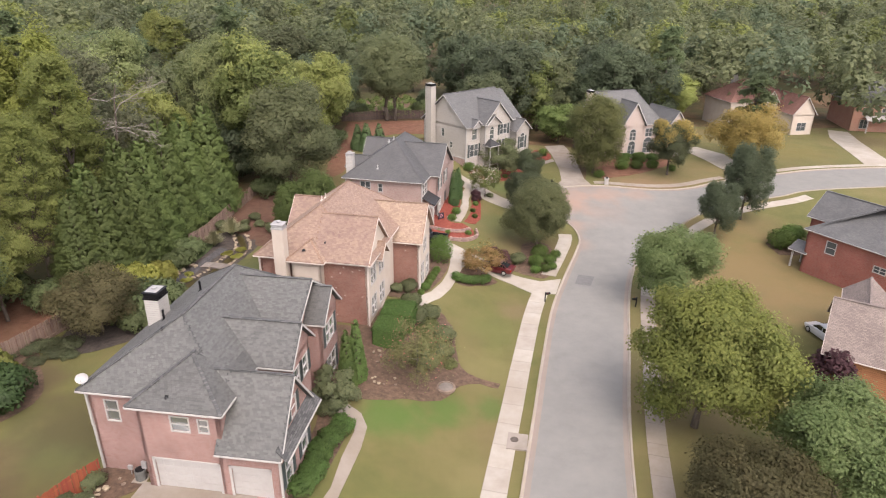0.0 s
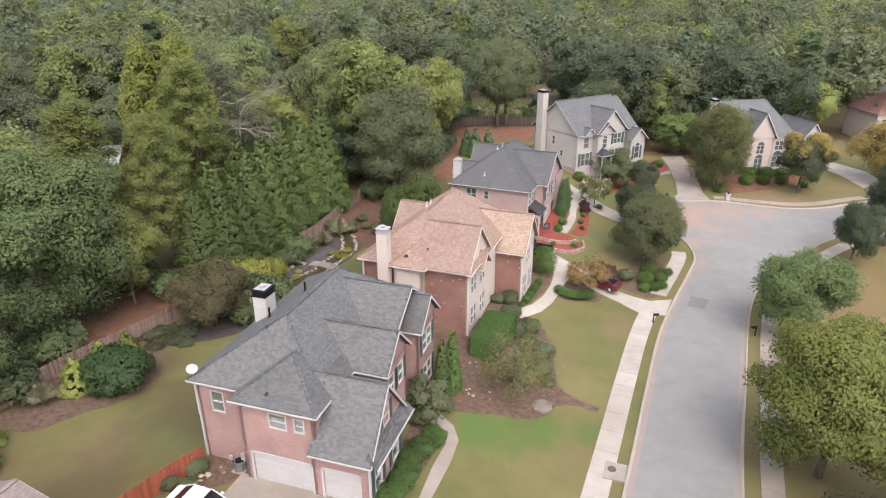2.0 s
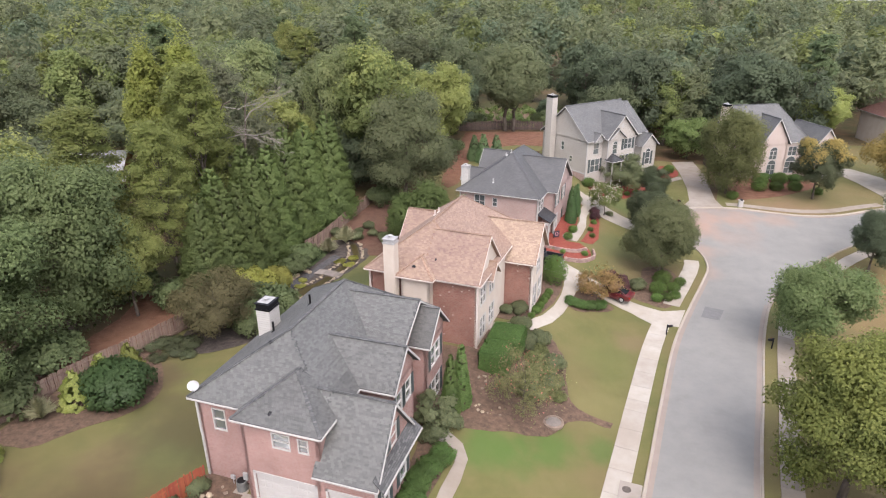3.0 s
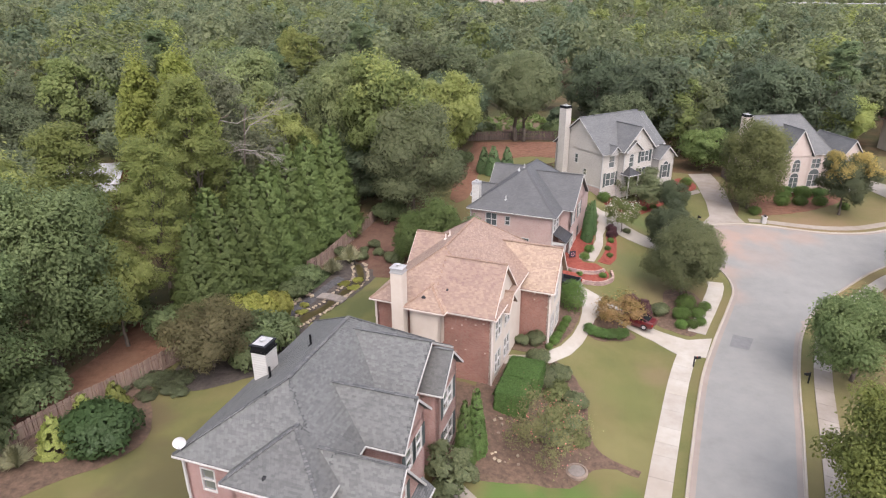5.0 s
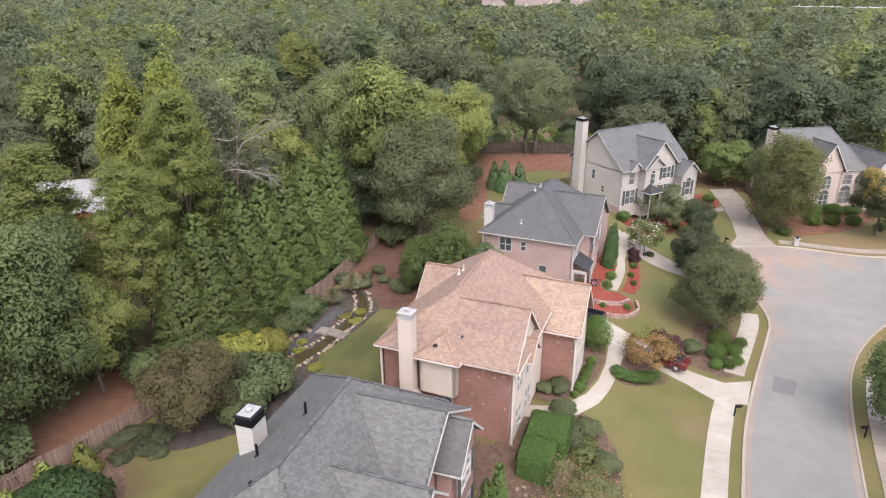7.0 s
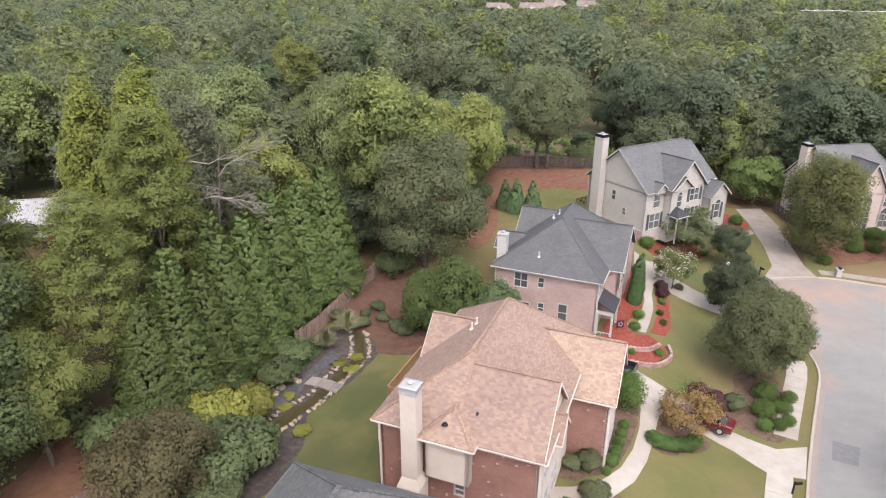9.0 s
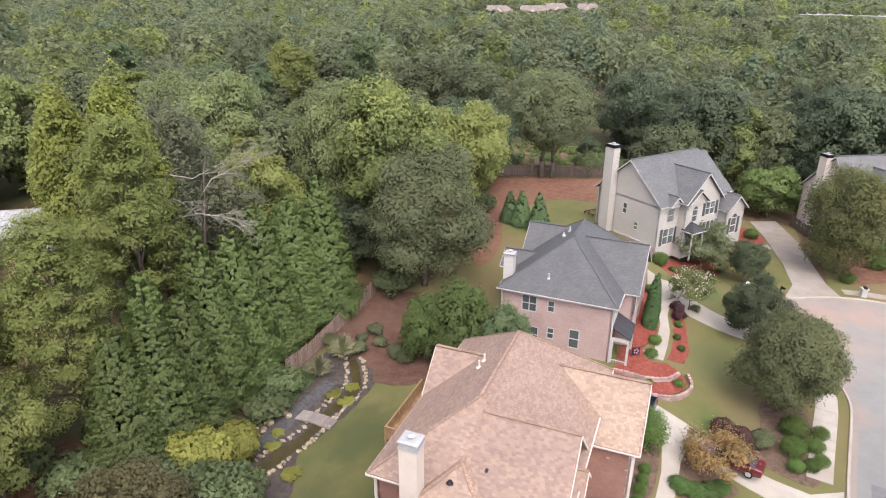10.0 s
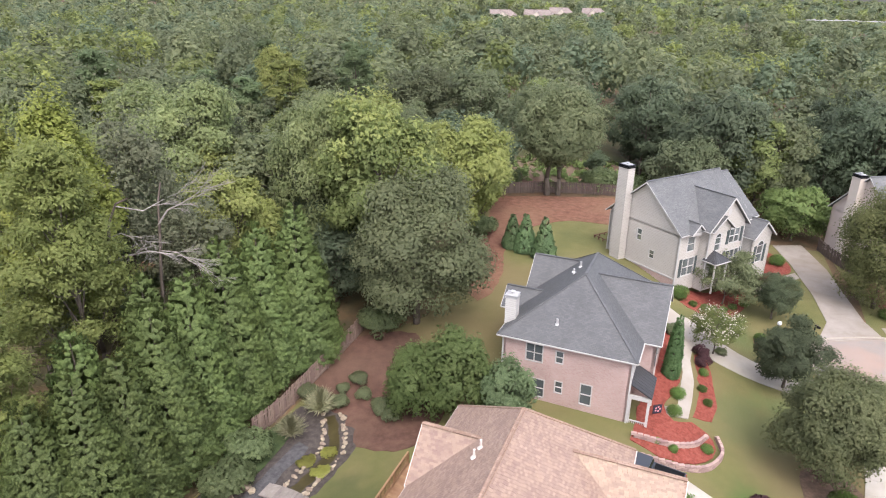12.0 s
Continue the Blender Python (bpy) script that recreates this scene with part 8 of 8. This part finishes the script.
# ---- fences ----
def fence(name, pts, h, mat, label, rails=(0.35, 1.45), gap=0.16, inner=1):
    e = thing(name, Matrix.Identity(4), label, "fence")
    line = smooth_line(pts, 0.4)
    slat = Shape()
    slat.box(-0.068, 0.068, -0.011, 0.011, 0.06, h)
    slat_me = mesh_of("slat", slat, mat)
    post = Shape()
    post.box(-0.05, 0.05, -0.05, 0.05, -0.3, h + 0.05)
    post_me = mesh_of("post", post, mat)
    acc, last = 0.0, -9.0
    prev_post = None
    rnd = random.Random(len(pts) * 7)
    for a, b in zip(line, line[1:]):
        seg = (b - a).length
        while acc < seg:
            q = a.lerp(b, acc / seg)
            ang = math.degrees(math.atan2(b.y - a.y, b.x - a.x))
            ob = new("slat", slat_me)
            ob.matrix_basis = pose(q.x, q.y, ground_z(q.x, q.y) + rnd.uniform(-0.03, 0.03), rnd.uniform(-2, 2), rnd.uniform(-1.2, 1.2), ang)
            ob.parent = e
            acc += gap
            last -= gap
            if last < 0:
                last = 2.4
                n = Vector((-(b - a).y, (b - a).x)).normalized() * 0.08 * inner
                p = new("post", post_me)
                p.matrix_basis = pose(q.x + n.x, q.y + n.y, ground_z(q.x, q.y), 0, 0, ang)
                p.parent = e
                here = Vector((q.x + n.x * 0.6, q.y + n.y * 0.6, ground_z(q.x, q.y)))
                if prev_post is not None:
                    for r in rails:
                        s = Shape()
                        s.beam(prev_post + Vector((0, 0, r * h / 1.8)), here + Vector((0, 0, r * h / 1.8)), 0.045, 0.1)
                        part("rail", s, mat, e)
                prev_post = here
        acc -= seg
    return e


fence("picket_fence", [(-43.5, 27.0), (-41.6, 33.0), (-40.4, 38.4), (-39.0, 42.4), (-37.6, 45.2)], 1.75, WOOD_FENCE, "weathered brown picket fence along the lot line", inner=-1)
fence("picket_fence", [(-37.5, 45.0), (-35.8, 49.2), (-34.6, 53.0), (-34.0, 57.0)], 1.9, WOOD_FENCE, "taller weathered picket fence panel run", inner=-1)
fence("picket_fence", [(-31.6, 72.6), (-30.6, 76.0), (-29.4, 80.4), (-28.4, 84.4), (-27.6, 88.6)], 1.9, WOOD_FENCE, "grey-brown wooden fence behind the creek garden", inner=-1)
fence("board_fence", [(-21.5, 132.2), (-12, 135.2), (-2, 135.8), (6, 134.5)], 1.9, DARK_FENCE, "dark wooden fence behind the straw slope", gap=0.18)
fence("red_fence", [(-25.1, 26.6), (-23.8, 29.6), (-22.3, 32.3)], 1.7, RED_FENCE, "red-stained solid wooden fence beside the garage", gap=0.14)
fence("board_fence", [(26.5, 128.5), (27.5, 122.0), (29.0, 119.0)], 1.8, DARK_FENCE, "dark board fence beside the long driveway", gap=0.18)


# ---- creek garden ----
drape("creek", blob_outline([(-29.6, 57.6), (-29.2, 60.2), (-28.2, 62.9), (-27.0, 65.2), (-26.6, 67.6), (-25.9, 70.0), (-25.4, 72.4), (-26.6, 75.4), (-27.2, 76.2), (-26.4, 76.6), (-25.6, 75.4), (-24.5, 72.4), (-25.0, 69.8), (-25.8, 67.2), (-26.2, 64.8), (-27.2, 62.2), (-28.0, 59.8), (-28.2, 57.6)], 0.6, 0.1), 0.075, WATER, "narrow dark garden creek", "water")
stone_meshes = []
for k in range(5):
    bm = bmesh.new()
    bmesh.ops.create_icosphere(bm, subdivisions=1, radius=0.5)
    sr = random.Random(k)
    for v in bm.verts:
        v.co *= sr.uniform(0.72, 1.15)
        v.co.z *= 0.6
    me = bpy.data.meshes.new("stone")
    bm.to_mesh(me)
    bm.free()
    me.materials.append(STONE)
    stone_meshes.append(me)


def stones(pts, n, size, spread, label, seed):
    line = smooth_line(pts, 0.5)
    sr = random.Random(seed)
    for k in range(n):
        q = line[int(sr.random() * (len(line) - 1))]
        x, y = q.x + sr.gauss(0, spread), q.y + sr.gauss(0, spread)
        ob = new("stone", stone_meshes[k % 5])
        d = size * sr.uniform(0.55, 1.35)
        ob.matrix_basis = pose(x, y, ground_z(x, y) + 0.1 + d * 0.12, sr.uniform(-12, 12), sr.uniform(-12, 12), sr.uniform(0, 360)) @ Matrix.Diagonal((d, d * sr.uniform(0.7, 1), d, 1))
        tagged(ob, label, "stone", group=label)


stones([(-29.9, 57.6), (-29.5, 60.6), (-28.6, 63.2), (-27.4, 65.6), (-27.0, 68.0), (-26.3, 70.3), (-25.9, 72.6), (-27.0, 75.6), (-27.4, 77)], 150, 0.36, 0.09, "tan fieldstone edging the creek bank", 1)
stones([(-27.8, 57.6), (-27.6, 60.0), (-26.8, 62.4), (-25.8, 64.8), (-25.3, 67.2), (-24.6, 69.8), (-24.1, 72.4), (-25.2, 75.6), (-26.0, 77)], 150, 0.36, 0.09, "brown fieldstone edging the creek lawn side", 2)
stones([(-31.4, 63.6), (-30.6, 66.4), (-29.4, 68.4)], 12, 0.7, 0.5, "flat reddish stone in the mulch bank", 3)
stones([(-8.0, 45.6), (-6.0, 44.6), (-4.6, 43.6), (-3.4, 45.0), (-5.6, 47.4), (-7.0, 49.6)], 16, 0.42, 0.5, "flat stepping stone of the dry stream", 4)
stones([(-23.4, 30.4), (-21.6, 31.4), (-20.4, 32.2)], 14, 0.4, 0.4, "pale rock in the garage bed", 5)

e = thing("garden_bridge", pose(-26.6, 67.2, ground_z(-26.6, 67.2) + 0.12, 0, 0, -12), "small arched grey wooden bridge over the creek", "bridge")
for k in range(12):
    x = -1.65 + k * 0.28 + 0.14
    s = Shape()
    z = 0.16 * math.cos(x / 1.7 * math.pi / 2)
    s.box(x - 0.13, x + 0.13, -0.65, 0.65, z, z + 0.05)
    part("plank", s, GREY_WOOD, e)
for sgn in (-1, 1):
    rows = []
    for k in range(9):
        x = -1.68 + k * 0.42
        z = 0.16 * math.cos(x / 1.7 * math.pi / 2) - 0.07
        rows.append([(x, sgn * 0.55 + a * 0.035, z + b * 0.08) for a, b in ((-1, -1), (1, -1), (1, 1), (-1, 1))])
    s = loft(rows)
    part("beam", s, GREY_WOOD, e)


# ---- smaller things ----
def mailbox(x, y, turn, label="black post-mounted kerbside mailbox"):
    e = thing("mailbox", pose(x, y, ground_z(x, y), 0, 0, turn), label, "mailbox")
    s = Shape()
    s.box(-0.05, 0.05, -0.05, 0.05, -0.3, 1.25)
    part("post", s, BLACK, e)
    s = Shape()
    s.beam((0, 0, 0.95), (0.4, 0, 0.95), 0.06, 0.06)
    part("arm", s, BLACK, e)
    s = Shape()
    n = 7
    prof = [(-0.09, 0.0), (0.09, 0.0)] + [(0.09 * math.cos(math.pi * k / n), 0.13 + 0.09 * math.sin(math.pi * k / n)) for k in range(n + 1)]
    s = loft([[(px, b, 1.0 + c) for b, c in prof] for px in (0.02, 0.56)])
    part("box", s, BLACK, e)
    s = Shape()
    s.box(0.2, 0.22, -0.115, -0.1, 1.1, 1.28)
    part("flag", s, TAIL_RED, e)


mailbox(11.75, 64.3, 15), mailbox(21.9, 63.4, 195), mailbox(18.0, 101.8, -60), mailbox(24.9, 48.2, 190)
e = thing("mailbox", pose(27.6, 103.4, ground_z(27.6, 103.4)), "white masonry mailbox at the bend", "mailbox")
s = Shape()
s.box(-0.3, 0.3, -0.3, 0.3, -0.2, 1.0)
s.box(-0.38, 0.38, -0.38, 0.38, 1.0, 1.1)
part("pier", s, WHITE, e)
s = Shape()
s.box(-0.14, 0.14, -0.36, 0.2, 1.1, 1.32)
part("box", s, BLACK, e)

e = thing("lamp_post", pose(13.0, 97.6, ground_z(13.0, 97.6)), "black garden lamp post with round glass globe", "street lamp")
s = Shape()
s.tube((0, 0, -0.2), (0, 0, 3.0), 0.06, 0.045, 8)
s.lathe((0, 0, 0), [(0.13, 0), (0.13, 0.3), (0.07, 0.4)], 10)
part("pole", s, BLACK, e)
s = Shape()
s.lathe((0, 0, 3.0), [(0.1, 0), (0.2, 0.14), (0.22, 0.26), (0.16, 0.42), (0.06, 0.48)], 12)
part("globe", s, LAMP_CLEAR, e, smooth=True)

e = thing("satellite_dish", pose(-22.6, 33.2, 10.0, 0, 0, 15) @ Matrix.Scale(0.85, 4), "pale grey satellite dish on the eave corner", "satellite dish")
s = Shape()
s.tube((0, 0, -0.1), (0, 0, 0.7), 0.03, 0.03, 6)
part("mast", s, STEEL, e)
s = Shape()
m = pose(0, 0.05, 0.75, 55, 0, 0)
rings = [(0.02, 0.0), (0.2, 0.02), (0.36, 0.06), (0.46, 0.11)]
n = 16
s.v = [tuple(m @ Vector((r * math.cos(math.tau * k / n), r * 0.86 * math.sin(math.tau * k / n), z + off))) for off in (0.0, -0.02) for r, z in rings for k in range(n)]
q = len(rings)
for o in (0, q * n):
    s.f += [(o + i * n + k, o + i * n + (k + 1) % n, o + (i + 1) * n + (k + 1) % n, o + (i + 1) * n + k) for i in range(q - 1) for k in range(n)]
part("reflector", s, STEEL, e, smooth=True)
s = Shape()
s.beam(m @ Vector((0, -0.4, 0.05)), m @ Vector((0, -0.1, 0.45)), 0.03, 0.03)
part("feed_arm", s, STEEL, e)

AC_GREY = material("grey_green_enamel", [(0.09, 0.092, 0.088), (0.13, 0.132, 0.126)], 3, 5, 0.5)
e = thing("air_conditioner", pose(-19.7, 32.3, ground_z(-19.7, 32.3) + 0.05, 0, 0, -7), "grey outdoor air-conditioning unit on a pad", "air conditioner")
s = Shape()
s.tube((0, 0, 0.05), (0, 0, 0.78), 0.36, 0.36, 14)
part("casing", s, AC_GREY, e)
s = Shape()
s.tube((0, 0, 0.78), (0, 0, 0.82), 0.3, 0.28, 14)
part("grille", s, BLACK, e)
s = Shape()
s.box(-0.45, 0.45, -0.45, 0.45, -0.1, 0.05)
part("pad", s, OLD_CONCRETE, e)
for x, y, z, w_, h_ in ((-19.35, 32.42, 4.3, 0.34, 0.55), (-20.5, 32.75, 3.9, 0.3, 0.3)):
    e = thing("utility_box", pose(x, y, z, 0, 0, -7.5), "small grey utility meter box on the brick wall", "meter box", group="meter boxes")
    s = Shape()
    s.box(-w_ / 2, w_ / 2, -0.14, 0.0, 0, h_)
    part("case", s, STEEL, e)
    s = Shape()
    s.tube((0, -0.07, 0), (0, -0.07, -0.7), 0.025, 0.025, 6)
    part("conduit", s, STEEL, e)

e = thing("fire_pit", pose(0.4, 46.0, ground_z(0.4, 46.0) + 0.05), "round stone-ringed metal fire pit in the mulch", "fire pit")
s = Shape()
s.lathe((0, 0, 0), [(0.85, 0), (0.85, 0.25), (0.7, 0.3), (0.66, 0.2)], 18)
part("ring", s, STONE, e)
s = Shape()
s.lathe((0, 0, 0.18), [(0.66, 0), (0.6, 0.08), (0.1, 0.14)], 18)
part("lid", s, GREY_WOOD, e)

# tiered block wall of the red bed
BLOCK = material("pink_grey_wall_block", [(0.222, 0.148, 0.133), (0.311, 0.222, 0.2)], 2, 7, 0.9, 0.4, 18, objrand=0.2)
blk = Shape()
blk.box(-0.21, 0.21, -0.12, 0.12, 0, 0.2)
blk_me = mesh_of("block", blk, BLOCK)
for pts, rows_, lab in (([(-3.6, 75.9), (-1.2, 75.7), (1.2, 75.9), (3.2, 77.0), (4.6, 79.2), (4.5, 81.0)], 3, "low curved block retaining wall of the outer bed"), ([(-2.6, 78.0), (0.2, 77.9), (2.3, 78.9), (3.6, 80.6)], 3, "low curved block retaining wall of the inner bed")):
    e = thing("retaining_wall", Matrix.Identity(4), lab, "garden wall")
    line = smooth_line(pts, 0.43)
    for r in range(rows_):
        for k in range(len(line) - 1):
            a, b = line[k], line[k + 1]
            c = a.lerp(b, 0.5 + 0.5 * (r % 2))
            ob = new("block", blk_me)
            ob.matrix_basis = pose(c.x, c.y, ground_z(c.x, c.y) - 0.1 + r * 0.205, 0, 0, math.degrees(math.atan2(b.y - a.y, b.x - a.x)))
            ob.parent = e

# raised soil behind the tiers, sign, patio and porch things
e = thing("yard_sign", pose(-0.3, 81.3, ground_z(-0.3, 81.3), 0, 0, 25), "small dark garden flag with a red and white emblem", "sign")
s = Shape()
s.beam((-0.42, 0, -0.2), (-0.42, 0, 1.15), 0.03, 0.03)
s.beam((-0.42, 0, 1.13), (0.42, 0, 1.13), 0.03, 0.03)
part("stand", s, BLACK, e)
s = Shape()
s.box(-0.38, 0.38, -0.01, 0.01, 0.3, 1.08)
flag = part("cloth", s, material("navy_cloth", [(0.0148, 0.0148, 0.0259), (0.0222, 0.0222, 0.037)], 5, 4, 0.8), e)
s = Shape()
for k in range(5):
    a = math.tau * k / 5
    s.box(0.2 * math.cos(a) - 0.07, 0.2 * math.cos(a) + 0.07, -0.018, 0.018, 0.7 + 0.2 * math.sin(a) - 0.07, 0.7 + 0.2 * math.sin(a) + 0.07)
part("emblem", s, material("pink_print", [(0.37, 0.148, 0.163), (0.444, 0.222, 0.237)], 5, 4, 0.8), flag)

# deck behind the tan house
e = thing("deck", pose(-6.91, 52.63, 3.0, 0, 0, -10.6), "raised wooden deck with railing behind the house", "deck")
for k in range(22):
    s = Shape()
    s.box(-14.0, -10.7, 7.4 + k * 0.3, 7.4 + k * 0.3 + 0.28, 2.6, 2.66)
    part("plank", s, DECK_WOOD, e)
for u, v in ((-13.9, 7.5), (-13.9, 9.7), (-13.9, 11.8), (-13.9, 13.9), (-12.4, 7.5), (-10.9, 7.5)):
    s = Shape()
    s.box(u - 0.06, u + 0.06, v - 0.06, v + 0.06, -0.8, 3.65)
    part("post", s, DECK_WOOD, e)
for a, b in (((-13.9, 7.5), (-13.9, 13.9)), ((-13.9, 7.5), (-10.8, 7.5))):
    for zz, hh in ((3.62, 0.06), (2.8, 0.06)):
        s = Shape()
        s.beam((*a, zz), (*b, zz), 0.12, hh)
        part("rail", s, DECK_WOOD, e)
    n = int((Vector(b) - Vector(a)).length / 0.16)
    for k in range(n):
        p = Vector(a).lerp(Vector(b), (k + 0.5) / n)
        s = Shape()
        s.box(p.x - 0.02, p.x + 0.02, p.y - 0.02, p.y + 0.02, 2.8, 3.6)
        part("baluster", s, DECK_WOOD, e)

# deck and covered grill behind the grey house
e = thing("deck", pose(3.6, 104.2, 5.0, 0, 0, -47.0) @ pose(-1.9, 0.6, 0), "low dark red wooden deck with rails", "deck")
DARK_DECK = material("dark_red_deck_stain", [(0.0888, 0.037, 0.0296), (0.126, 0.0555, 0.0444)], 3, 6, 0.8, objrand=0.1)
for k in range(12):
    s = Shape()
    s.box(-12.6, -9.3, 1.0 + k * 0.3, 1.28 + k * 0.3, 0.4, 0.46)
    part("plank", s, DARK_DECK, e)
for a, b in (((-12.5, 1.0), (-12.5, 4.6)), ((-12.5, 1.0), (-9.4, 1.0))):
    for zz in (0.75, 1.35):
        s = Shape()
        s.beam((*a, zz), (*b, zz), 0.06, 0.09)
        part("rail", s, DARK_DECK, e)
    for k in range(5):
        p = Vector(a).lerp(Vector(b), k / 4)
        s = Shape()
        s.box(p.x - 0.05, p.x + 0.05, p.y - 0.05, p.y + 0.05, -0.6, 1.4)
        part("post", s, DARK_DECK, e)
e = thing("covered_grill", pose(3.6, 104.2, 5.46, 0, 0, -47.0) @ pose(-12.3, 3.2, 0), "grill under a pale fabric cover on the deck", "grill")
s = Shape()
s.lathe((0, 0, 0), [(0.62, 0), (0.6, 0.6), (0.55, 1.0), (0.4, 1.2), (0.1, 1.28)], 9)
part("cover", s, BLIND, e)
